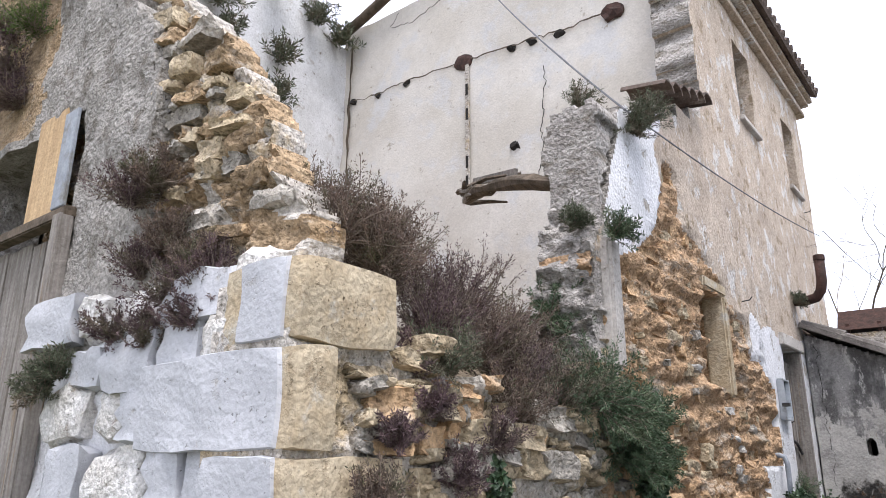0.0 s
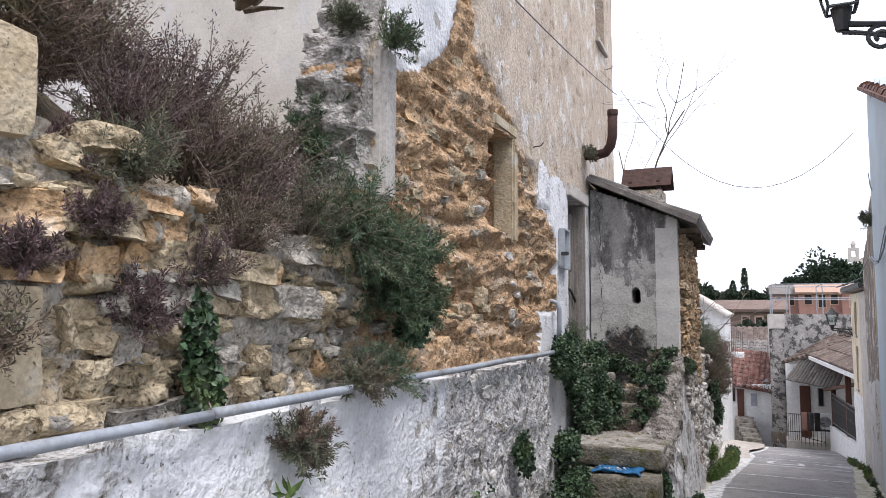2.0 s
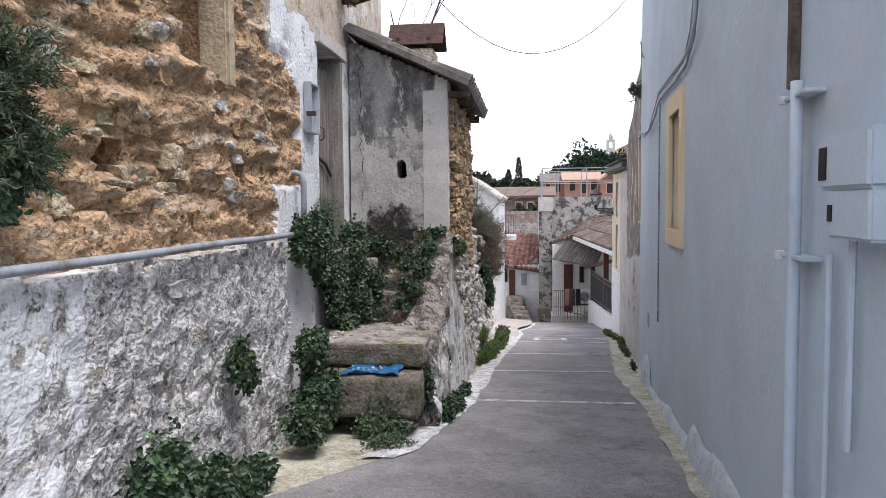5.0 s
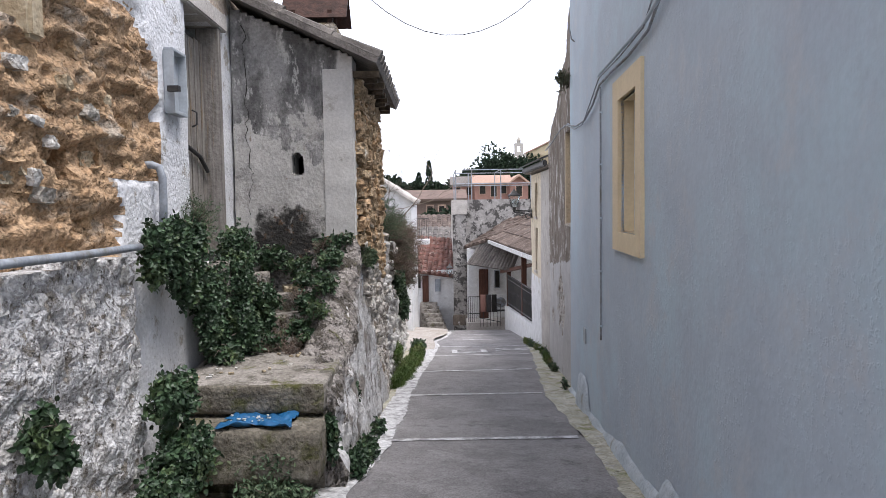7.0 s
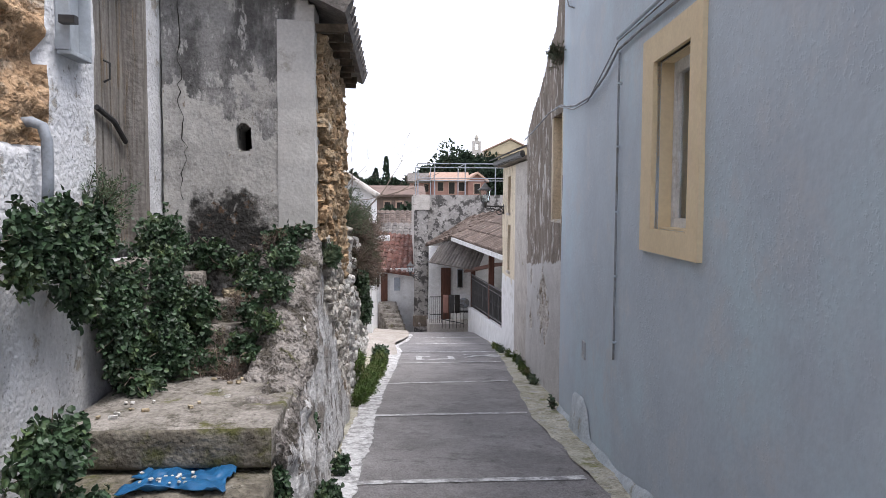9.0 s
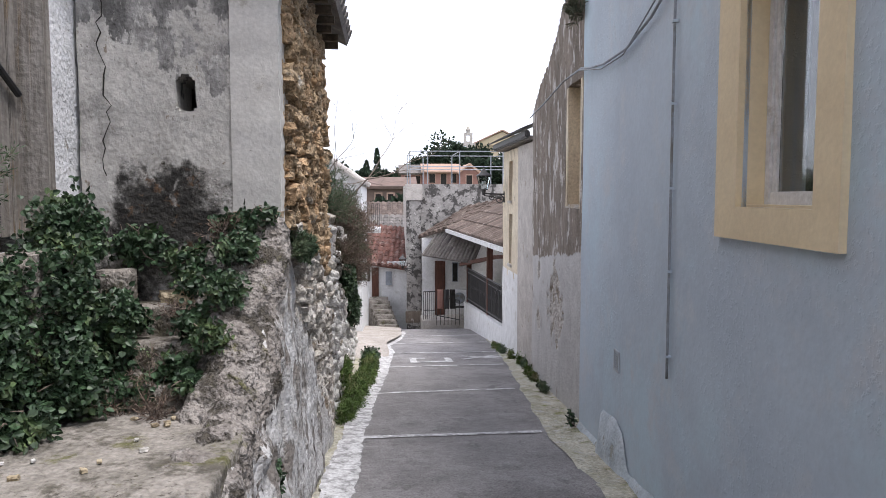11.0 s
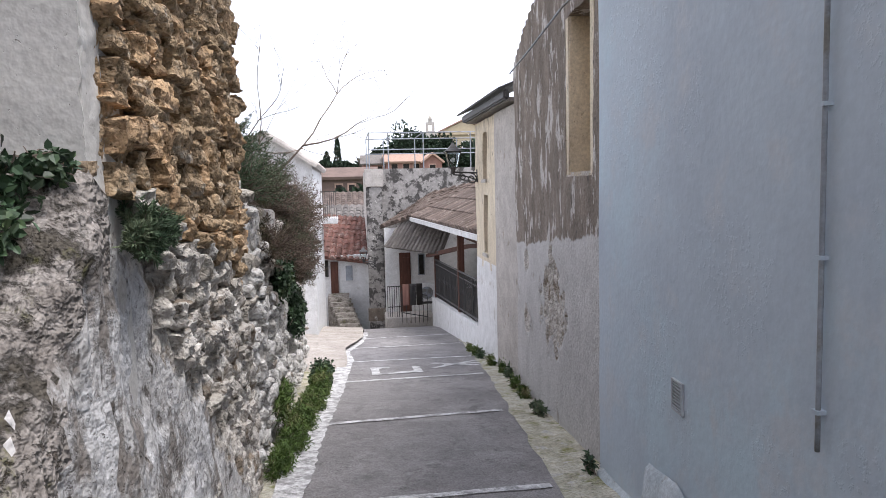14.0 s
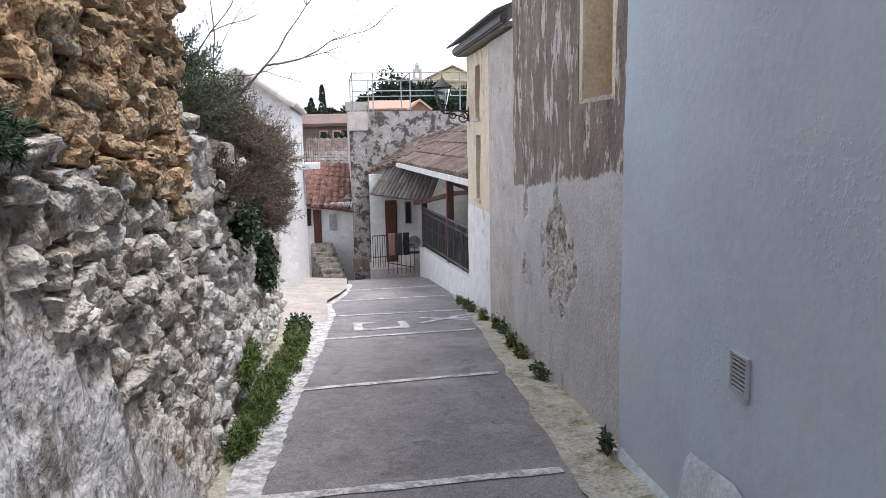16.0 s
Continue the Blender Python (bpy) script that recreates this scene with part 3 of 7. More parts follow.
class Leaves:
    """Gathers many small folded leaves into one mesh."""

    def __init__(self):
        self.v, self.f = [], []

    def add(self, p, d, up, length, width):
        d = d.normalized()
        s = d.cross(up)
        if s.length < 1e-4:
            s = d.orthogonal()
        s = s.normalized() * width / 2
        lift = s.cross(d).normalized() * width * 0.25
        o = len(self.v)
        m = p + d * length * 0.45
        self.v += [p, m + s + lift, p + d * length, m - s + lift]
        self.f += [(o, o + 1, o + 2), (o, o + 2, o + 3)]

    def add_broad(self, p, d, up, length, width):
        """A broad, bluntly pointed leaf with a raised rim."""
        d = d.normalized()
        s = d.cross(up)
        if s.length < 1e-4:
            s = d.orthogonal()
        s = s.normalized() * width / 2
        lift = s.cross(d).normalized() * width * 0.14
        o = len(self.v)
        self.v += [p, p + d * length * 0.22 + s * 0.85 + lift, p + d * length * 0.62 + s * 0.8 + lift, p + d * length, p + d * length * 0.62 - s * 0.8 + lift, p + d * length * 0.22 - s * 0.85 + lift]
        self.f += [(o, o + 1, o + 2, o + 3), (o, o + 3, o + 4, o + 5)]

    def make(self, name, mat, parent, label=""):
        me = bpy.data.meshes.new(name)
        me.from_pydata(self.v, [], self.f)
        me.materials.append(mat)
        ob = new(name, me)
        if parent is not None:
            ob.parent = parent
            ob.matrix_parent_inverse = parent.matrix_basis.inverted()
        if label:
            tagged(ob, label)
        return ob


def rand_dir(r):
    while True:
        v = Vector((r.uniform(-1, 1), r.uniform(-1, 1), r.uniform(-1, 1)))
        if 0.05 < v.length < 1:
            return v.normalized()


def shrub(at, size, lean, leaf, label, seed, stems=26, leaves=38, leaf_len=0.055, leaf_wid=0.012, droop=0.0, name="shrub", category="shrub", group="", flat=1.0, twig_r=0.004):
    """A wiry bush: stems that fork from one foot, narrow leaves along them."""
    r = random.Random(seed)
    at = Vector(at)
    th = thing(name, label, category, group, at)
    bs, lv = bmesh.new(), Leaves()
    lean = Vector(lean)
    for i in range(stems):
        d = (rand_dir(r) * Vector((1, 1, flat)) + lean)
        if lean.length > 0 and d.dot(lean) < 0:
            d += lean * 1.2
        d.normalize()
        L = size * r.uniform(0.55, 1.08)
        p = at + Vector((r.uniform(-1, 1), r.uniform(-1, 1), r.uniform(-0.4, 0.4))) * size * 0.18
        pts = [p.copy()]
        n = 6
        for k in range(n):
            d = (d + rand_dir(r) * 0.22 + Vector((0, 0, 0.06 - droop))).normalized()
            p = p + d * (L / n)
            pts.append(p.copy())
        tube(bs, pts, twig_r * (0.8 + size), 4, 0.0013)
        for j in range(leaves):
            k = min(n - 1, int((r.random() ** 0.7) * n))
            q = pts[k].lerp(pts[k + 1], r.random())
            side = rand_dir(r)
            q2 = q + side * size * 0.06 * r.random()
            lv.add(q2, (pts[k + 1] - pts[k]).normalized() * 0.8 + side, rand_dir(r), leaf_len * r.uniform(0.6, 1.4), leaf_wid * r.uniform(0.7, 1.3))
    tagged(part("branching", bs, M["stem"], th), "", "", "", "stuff")
    lv.make("foliage", M[leaf], th)
    return th


def ivy(name, spots, label, seed, leaf="ivy_leaf", density=900, leaf_len=0.036, leaf_wid=0.034, category="ivy"):
    """Broad leaves in overlapping mounds; spots are (centre, radii, outward)."""
    r = random.Random(seed)
    c0 = Vector(spots[0][0])
    th = thing(name, label, category, "", c0)
    lv, bs = Leaves(), bmesh.new()
    for c, rad, out in spots:
        c, out = Vector(c), Vector(out)
        vol = (rad[0] * rad[1] + rad[1] * rad[2] + rad[0] * rad[2])
        for i in range(int(density * vol * 12)):
            d = rand_dir(r)
            lump = 0.75 + 0.45 * noise.noise(Vector((d.x * 2.2, d.y * 2.2, d.z * 2.2)) + c)
            k = lump * (r.random() ** 0.34) * (1.12 if r.random() < 0.12 else 1.0)
            p = c + Vector((d.x * rad[0], d.y * rad[1], d.z * rad[2])) * k
            (lv.add_broad if leaf == "ivy_leaf" else lv.add)(p, rand_dir(r) + Vector((0, 0, -0.5)) + out * 0.6, out + rand_dir(r) * 0.8, leaf_len * r.uniform(0.6, 1.35), leaf_wid * r.uniform(0.6, 1.3))
        for i in range(5):
            d = rand_dir(r)
            e = c + Vector((d.x * rad[0], d.y * rad[1], d.z * rad[2])) * 0.9
            tube(bs, [c, c.lerp(e, 0.5) + rand_dir(r) * 0.04, e], 0.006, 4, 0.002)
    lv.make("foliage", M[leaf], th)
    tagged(part("branching", bs, M["stem"], th), "", "", "", "stuff")
    return th


# ---------- the ground ----------
STREET = [(-14, 1.1), (0, -0.05), (2.4, -0.25), (5, -0.40), (7.2, -0.58), (9.1, -0.79), (12.9, -1.21), (15.2, -1.46), (18.5, -1.83), (26, -2.70), (27.5, -2.95), (33, -4.4)]


def street_z(y):
    return float(np.interp(y, [a for a, _ in STREET], [b for _, b in STREET]))


def wall_x(y):
    """The line of the painted house's street wall."""
    return 1.22 + 0.075 * (y - 8.6)


def left_edge(y):
    return float(np.interp(y, [-14, 6.5, 7.8, 10, 12, 14, 16.5, 20, 21.5, 22.8, 24, 27, 33], [-1.9, -1.72, -1.0, -0.72, -0.66, -0.62, -0.45, -0.27, -0.34, -0.1, 0.06, 0.1, 0.1]))


def right_edge(y):
    return float(np.interp(y, [-14, 7, 10, 12.5, 14, 16, 18, 22, 26, 33], [-0.3, 0.98, 1.14, 1.16, 1.3, 1.5, 1.7, 2.0, 2.2, 2.2])) + 0.05 * noise.noise((y * 2.2, 0, 0))


def strip(y0, y1, left, right, lift, dy=0.25, n=6, wob=0.004):
    bm = bmesh.new()
    rows = []
    for y in steps(y0, y1, dy):
        a, b = left(y), right(y)
        rows.append([bm.verts.new((a + (b - a) * i / n, y, street_z(y) + lift + wob * noise.noise((i * 1.3, y * 1.9, 4)))) for i in range(n + 1)])
    for r0, r1 in zip(rows, rows[1:]):
        for i in range(n):
            bm.faces.new((r0[i], r0[i + 1], r1[i + 1], r1[i]))
    return bm


def far_z(x, y):
    h = float(np.interp(y, [-60, -14, 0, 26, 34, 60, 95, 150, 260, 900], [4, 0.9, -0.3, -2.9, -4.8, -9.5, -9, 2.0, 9.0, 9.0]))
    return h - 0.12 + (0.8 * noise.noise((x * 0.03, y * 0.03, 0)) if y > 60 else 0)


g_bm = bmesh.new()
g_xs = [-900, -300, -120, -60, -30, -15, -9, -4, 0, 4, 9, 15, 30, 60, 120, 300, 900]
g_ys = [-60, -14, -7, 0, 6, 12, 18, 22, 26, 30, 34, 45, 60, 80, 95, 115, 135, 150, 180, 220, 260, 500, 900]
g_v = [[g_bm.verts.new((x, y, far_z(x, y) - (0.3 if y < 34 else 0))) for x in g_xs] for y in g_ys]
for a, b in zip(g_v, g_v[1:]):
    for i in range(len(g_xs) - 1):
        g_bm.faces.new((a[i], a[i + 1], b[i + 1], b[i]))
setting("ground", g_bm, M["ground"], "grassy hillside falling away below the village", True)
setting("road", strip(-14, 33, left_edge, right_edge, 0.0), M["road"], "narrow grey asphalt lane sloping down between houses", True)
setting("verge_east", strip(-14, 26, lambda y: right_edge(y) - 0.02, lambda y: wall_x(y) + 0.45 if y < 17 else 2.5, 0.012 - 0.004, n=5, wob=0.03), M["verge"], "mossy cement strip along the wall's foot", True)
setting("verge_west", strip(-14, 23, lambda y: -2.4 if y < 19.5 else -1.6, lambda y: left_edge(y) + 0.03, -0.012, n=6, wob=0.03), M["verge"], "rough cement and soil edge of the lane", True)


def west_line():
    """The whitewashed rim along the lane."""
    bm = bmesh.new()
    rows = []
    for y in steps(7.5, 25.5, 0.06):
        w = 0.12 + 0.05 * noise.noise((y * 0.9, 1, 1)) + 0.012 * noise.fractal((y * 7, 3, 1), 0.7, 2.1, 3)
        c = left_edge(y) + 0.02 * noise.fractal((y * 4.1, 5, 1), 0.7, 2.1, 4) - 0.05
        rows.append([bm.verts.new((c - w, y, street_z(y) + 0.012)), bm.verts.new((c + w, y, street_z(y) + 0.008))])
    for r0, r1 in zip(rows, rows[1:]):
        bm.faces.new((r0[0], r0[1], r1[1], r1[0]))
    return bm


setting("rim_line", west_line(), M["road_line"], "worn whitewashed edge line along the lane")
for i, (y, tilt) in enumerate(((10.16, 0.0), (12.8, 0.02), (15.25, 0.07), (17.82, 0.05), (19.95, -0.03), (22.0, 0.02), (23.9, 0.05))):
    bm = bmesh.new()
    rows = []
    for x in steps(left_edge(y) + 0.03, right_edge(y) - 0.06, 0.12):
        w = 0.05 + 0.016 * noise.noise((x * 4, y, 0))
        yy = y + tilt * (x + 0.4) + 0.012 * noise.noise((x * 2, y, 3))
        rows.append([bm.verts.new((x, yy - w, street_z(yy - w) + 0.007)), bm.verts.new((x, yy + w, street_z(yy + w) + 0.007))])
    for r0, r1 in zip(rows, rows[1:]):
        bm.faces.new((r0[0], r1[0], r1[1], r0[1]))
    setting("lane_stripe_%d" % (i + 1), bm, M["road_line"], "worn white painted stripe across the lane")


def road_mark(name, strokes, label):
    bm = bmesh.new()
    for x0, y0, x1, y1, w in strokes:
        a, b = Vector((x0, y0, 0)), Vector((x1, y1, 0))
        s = (b - a).normalized().cross(Vector((0, 0, 1))) * w / 2
        bm.faces.new([bm.verts.new((q.x, q.y, street_z(q.y) + 0.008)) for q in (a - s, b - s, b + s, a + s)])
    setting(name, bm, M["road_line"], label)


road_mark("lane_letter_1", ((0.12, 18.35, 0.12, 19.1, 0.12), (0.12, 18.4, 0.75, 18.45, 0.16), (0.75, 18.35, 0.75, 19.0, 0.12), (0.05, 19.0, 0.35, 19.0, 0.14)), "faded white painted letter on the lane")
road_mark("lane_letter_2", ((1.0, 18.7, 1.75, 19.3, 0.1), (1.05, 19.25, 1.7, 18.75, 0.1), (1.2, 19.0, 1.85, 19.02, 0.1)), "faded white painted letter on the lane")

STONES["white_block"] = [stone_mesh(i + 31, M["white_block"], "stone", 0.92) for i in range(12)]

# ---------- west side: retaining wall, ruined wall, tall house ----------
YX, NX = (0, 1, 0), (1, 0, 0)
low_smooth, low_rubble = rough_relief(0.04, 3.0, 2.0, 0.06, 0.8), rubble_relief(0.022, 0.15, 3.0, 1.4)


def low_rel(y, z):
    k = min(1.0, max(0.08, (y - 4.6 + 0.5 * noise.noise((y, z, 3))) / 0.8))
    if y < 3.6:
        k = max(k, min(1.0, (3.6 - y) / 0.8) * 0.7)
    return low_smooth(y, z) * 0.7 + k * low_rubble(y, z) + (0.006 + 0.016 * k) * noise.fractal((y * 10, z * 10, 6), 0.7, 2.1, 4)


low_wall = setting("retaining_wall", sheet((-2.02, 0, 0), YX, NX, cuts(0.5, 7.95, 0.032), cuts(-1.2, 1.02, 0.032), lambda y, z: z < 1.0 + 0.05 * noise.noise((y * 2, 0, 0)), 0.5, low_rel, 0.015), M["low_wall_lime"], "whitewashed rubble retaining wall, flaking", True)
setting("retaining_wall_south", boxed(-2.5, -2.0, -9, 0.5, -0.4, 1.0), M["limewash"], "plain whitewashed retaining wall behind the start")
lay_stones(low_wall, (-2.045, 0, 0), YX, NX, 4.9, 7.85, -0.6, 0.92, lambda y, z: 0.26 if z > street_z(y) else 0, ["round_limed_stone", "limed_stone"], (0.08, 0.24), (0.05, 0.14), 0.13, 0.004, 160, 61, tilt=5)


def pipe(name, pts, rad, mat, label, category="pipe", seg=10):
    th = thing(name, label, category, "", pts[0])
    part("tube", tube(bmesh.new(), pts, rad, seg), M[mat], th, "", True)
    return th


pipe("drain_pipe", [(-1.965, y, 1.04 + 0.012 * noise.noise((y, 2, 2))) for y in steps(-3, 2.98, 0.3)], 0.021, "pvc", "grey plastic drain pipe lying on the retaining wall")
pipe("drain_pipe", [(-1.965, y, 1.045 + 0.012 * noise.noise((y, 2, 2))) for y in steps(3.0, 7.9, 0.3)], 0.0225, "pvc", "grey plastic drain pipe lying on the retaining wall")


# ruined street wall
def ruin_top(y):
    return float(np.interp(y, [1.7, 2.0, 2.35, 2.9, 3.3, 3.9, 4.4, 4.7], [2.28, 2.25, 2.1, 1.95, 1.76, 1.8, 2.1, 2.4]))


ruin_cells = rubble_relief(0.04, 0.2, 6.0, 1.8)
ruin_rel = lambda y, z: ruin_cells(y, z) + 0.03 * noise.fractal((y * 3, z * 6, 2), 0.7, 2.1, 5) + 0.012 * noise.fractal((y * 14, z * 14, 9), 0.7, 2.1, 3)
ruin_wall = setting("ruined_wall_street", sheet((-2.2, 0, 0), YX, NX, cuts(1.8, 4.7, 0.03), cuts(0.9, 2.6, 0.03), lambda y, z: z < ruin_top(y) - 0.05 + 0.06 * noise.noise((y * 4, 2, 0)), 0.55, ruin_rel, 0.03), M["grey_mortar"], "collapsed rubble wall of tan stone and grey mortar", True)
QUOINS = ((-2.55, 2.35, 1.96, 2.31, 1), (-3.3, 2.0, 1.53, 1.94, 2), (-2.72, 2.42, 1.14, 1.51, 3), (-3.1, 2.1, 0.76, 1.12, 4), (-2.7, 2.3, 0.4, 0.74, 5))
past_quoin = lambda y, z: all(y > q[1] + 0.14 or not q[2] - 0.03 < z < q[3] + 0.03 for q in QUOINS)
lay_stones(ruin_wall, (-2.2, 0, 0), YX, NX, 1.95, 4.6, 1.0, 2.3, lambda y, z: (0.95 if z < ruin_top(y) and past_quoin(y, z) else 0) * (0.95 if y < 2.9 or z > 1.45 else 0.3), ["pale_stone", "pale_stone", "pale_stone", "tan_stone", "grey_stone"], (0.12, 0.44), (0.06, 0.17), 0.34, 0.07, 260, 11)

lay_stones(ruin_wall, (-2.17, 0, 0), YX, NX, 2.0, 4.6, 1.0, 2.2, lambda y, z: 0.4 if z < ruin_top(y) - 0.05 and past_quoin(y, z) else 0, ["pale_stone", "grey_stone", "round_pale_stone"], (0.06, 0.17), (0.04, 0.1), 0.16, 0.05, 30, 12, tilt=12)


def quoin(parent, x0, x1, y0, y1, z0, z1, mat, seed):
    bm = bmesh.new()
    bmesh.ops.create_cube(bm, size=1)
    bmesh.ops.subdivide_edges(bm, edges=bm.edges, cuts=5, use_grid_fill=True)
    for v in bm.verts:
        p = Vector(((x0 + x1) / 2 + v.co.x * (x1 - x0), (y0 + y1) / 2 + v.co.y * (y1 - y0), (z0 + z1) / 2 + v.co.z * (z1 - z0)))
        k = sum(abs(c) > 0.49 for c in v.co)
        c = Vector(((x0 + x1) / 2, (y0 + y1) / 2, (z0 + z1) / 2))
        p = p.lerp(c, 0.0 if k < 2 else 0.025 * (k - 1))
        n3 = noise.noise_vector(p * 4 + Vector((seed, 0, 0)))
        v.co = p + n3 * 0.022
    return part("quoin", bm, mat, parent)


# end wall with whitewashed blocks
XX, NY = (1, 0, 0), (0, -1, 0)


def end_top(x):
    return float(np.interp(x, [-8, -5.2, -4.75, -4.4, -3.95, -3.74, -3.7, -3.6, -3.3, -2.9, -2.3], [5.9, 5.7, 5.0, 4.7, 4.2, 3.6, 3.1, 2.6, 2.3, 2.26, 2.26]))


end_wall = setting("ruined_wall_end", sheet((0, 1.9, 0), XX, NY, cuts(-8, -2.3, 0.06, (-4.66, -6.6)), cuts(-0.4, 6.0, 0.06, (3.8,)), lambda x, z: z < end_top(x) + 0.08 * noise.noise((x * 4, z * 4, 7)) and not (-6.6 < x < -4.66 and z < 3.8), 0.55, rough_relief(0.04, 2.5, 3.0, 0.04), 0.03), M["limewash_worn"], "torn end wall with grey plaster and whitewash", True)
end_wall.data.materials.append(M["grey_plaster"])
end_wall.data.materials.append(M["limewash"])
end_wall.data.materials.append(M["warm_rubble"])
for p in end_wall.data.polygons:
    ragged = noise.fractal((p.center.x * 2, p.center.z * 2, 1), 0.8, 2.1, 4)
    p.material_index = 2 if p.center.z < 2.12 + 0.25 * ragged else (3 if p.center.x < -5.5 + 0.25 * ragged and p.center.z > 3.9 else 1)

lay_stones(end_wall, (0, 1.85, 0), XX, NY, -4.5, -2.5, 0.2, 2.3, lambda x, z: 0.97, ["white_block", "white_block", "white_block", "round_limed_stone"], (0.26, 0.7), (0.18, 0.34), 0.22, 0.025, 120, 21, tilt=2)
for x0, y1, z0, z1, seed in QUOINS:
    quoin(end_wall, x0, -2.24, 1.775, 1.875, z0, z1, M["white_block"], seed)
    quoin(ruin_wall, -2.7, -2.14, 1.79, y1, z0, z1, M["quoin_stone"], seed)
# broken core of the end wall
core_top = lambda x: float(np.interp(x, [-5.5, -4.7, -4.0, -3.7, -3.2, -2.95, -2.75, -2.6, -2.4], [5.6, 5.3, 4.55, 4.26, 3.8, 3.4, 3.1, 2.84, 2.55]))
core_cell = rubble_relief(0.05, 0.2, 14.0, 2.2, 0.3)


def core_rel(x, z):
    ledge = noise.fractal((x * 1.8, z * 7.0 + noise.noise((x, z, 6)), 9.0), 0.65, 2.2, 5)
    return core_cell(x, z) + 0.06 * ledge + 0.05 * (2.9 - z)


core = setting("ruined_wall_core", sheet((0, 2.02, 0), XX, NY, cuts(-5.4, -2.4, 0.03), cuts(2.0, 5.4, 0.03), lambda x, z: z < core_top(x) + 0.09 * noise.noise((x * 6, z * 6, 3)), 0.22, core_rel, 0.03), M["warm_rubble"], "broken rubble core of the torn end wall", True)
core.data.materials.append(M["grey_mortar"])
for p in core.data.polygons:
    if noise.noise((p.center.x * 3, p.center.z * 3, 1)) > 0.0:
        p.material_index = 1
lay_stones(core, (0, 2.0, 0), XX, NY, -5.0, -2.6, 2.2, 5.0, lambda x, z: 0.6 if end_top(x) - 0.1 < z < core_top(x) - 0.1 else 0, ["warm_rubble", "warm_rubble", "grey_stone", "pale_stone"], (0.1, 0.34), (0.05, 0.14), 0.22, 0.04, 200, 23, tilt=7)

# rubble and soil inside the ruin
s_bm = bmesh.new()
s_xs, s_ys = cuts(-8.1, -2.3, 0.16), cuts(2.2, 7.45, 0.16)


def soil_z(x, y):
    base = np.interp(y, [2.2, 3.2, 4.5, 7.45], [2.45, 2.25, 2.2, 2.5]) + max(0, -2.6 - x) * 0.12
    edge = ruin_top(min(y, 4.6)) - 0.1
    k = min(1.0, max(0.0, (-2.3 - x) / 0.9))
    heap = 0.6 * math.exp(-((x + 4.3) ** 2 + (y - 2.6) ** 2) / 1.0)
    return edge * (1 - k) + float(base) * k + heap * k + 0.09 * noise.fractal((x * 1.6, y * 1.6, 0), 1.0, 2.0, 4)


s_v = [[s_bm.verts.new((x, y, soil_z(x, y))) for x in s_xs] for y in s_ys]
for a, b in zip(s_v, s_v[1:]):
    for i in range(len(s_xs) - 1):
        s_bm.faces.new((a[i], a[i + 1], b[i + 1], b[i]))
setting("rubble_ground", s_bm, M["rubble_soil"], "heap of soil and fallen rubble inside the ruin", True)


# tall house
def house_keep(y, z):
    if 6.6 < y < 7.2 and 2.18 < z < 3.08 or 8.78 < y < 9.5 and 5.75 < z < 6.9 or 11.15 < y < 11.8 and 5.55 < z < 6.7 or 9.33 < y < 10.15 and 0.85 < z < 2.87:
        return False
    if 5.72 < y < 5.98 and 1.47 < z < 1.62 or 7.42 < y < 7.6 and 1.44 < z < 1.6:
        return False
    if y < 7.95 and z < 0.9:
        return False
    n = 0.10 * noise.noise((y * 3, z * 3, 1))
    if y < 7.15 + n:
        return y > 4.42 + 0.42 * max(0, z - 2.9) + n and z < 4.3 + (y - 5.05) * 0.38 + n
    return z < 8.15


def bare(y, z):
    """How much of the stonework shows there (1) or is rendered over (0)."""
    edge = np.interp(y, [4.2, 4.7, 5.2, 5.7, 6.0, 6.4, 7.0, 7.6, 8.0, 8.45, 8.72, 8.8], [3.0, 3.1, 3.25, 3.7, 4.1, 3.8, 3.5, 3.1, 2.9, 2.75, 2.3, 0.9]) + 0.35 * noise.noise((y * 2.1, z * 2.1, 8))
    if y > 8.05 + 0.2 * noise.noise((y * 3, z * 3, 2)) and z < 1.45:
        return 0.0
    return max(0.0, min(1.0, (edge - z) / 0.25))


fac_noise = rough_relief(0.03, 2.6, 1.0)
core_cells = rubble_relief(0.026, 0.19, 9.0, 2.1, 0.25)


def core_noise(y, z):
    """Torn, layered rubble: flat beds with undercut ledges."""
    w = 0.14 * noise.noise((y * 2, z * 2, 3))
    bed = noise.fractal((y * 1.2 + w, z * 6.8 + w * 3, 4.0), 0.6, 2.3, 6)
    return core_cells(y, z) + 0.07 * bed + 0.05 * noise.noise((y * 1.1, z * 1.7, 8)) + 0.012 * noise.fractal((y * 12, z * 15, 2), 0.7, 2.1, 3)


def house_rel(y, z):
    b = bare(y, z)
    return fac_noise(y, z) * 0.5 + b * (core_noise(y, z) - 0.04)


house = setting("house_wall_street", sheet((-2.15, 0, 0), YX, NX, sorted(set(cuts(4.3, 8.85, 0.028, (6.6, 7.2)) + cuts(8.85, 12.5, 0.1, (6.6, 7.2, 8.78, 9.5, 11.15, 11.8, 9.33, 10.15)))), sorted(set(cuts(-1.1, 0.9, 0.1) + cuts(0.9, 4.6, 0.028, (2.18, 3.08, 2.87)) + cuts(4.6, 8.2, 0.15, (5.75, 6.9, 5.55, 6.7)))), house_keep, 0.45, house_rel, 0.012), M["facade"], "tall ruined facade, cream render peeling off tan rubble", True)
house.data.materials.append(M["earth_mortar"])
house.data.materials.append(M["limewash"])
house.data.materials.append(M["pier_mortar"])
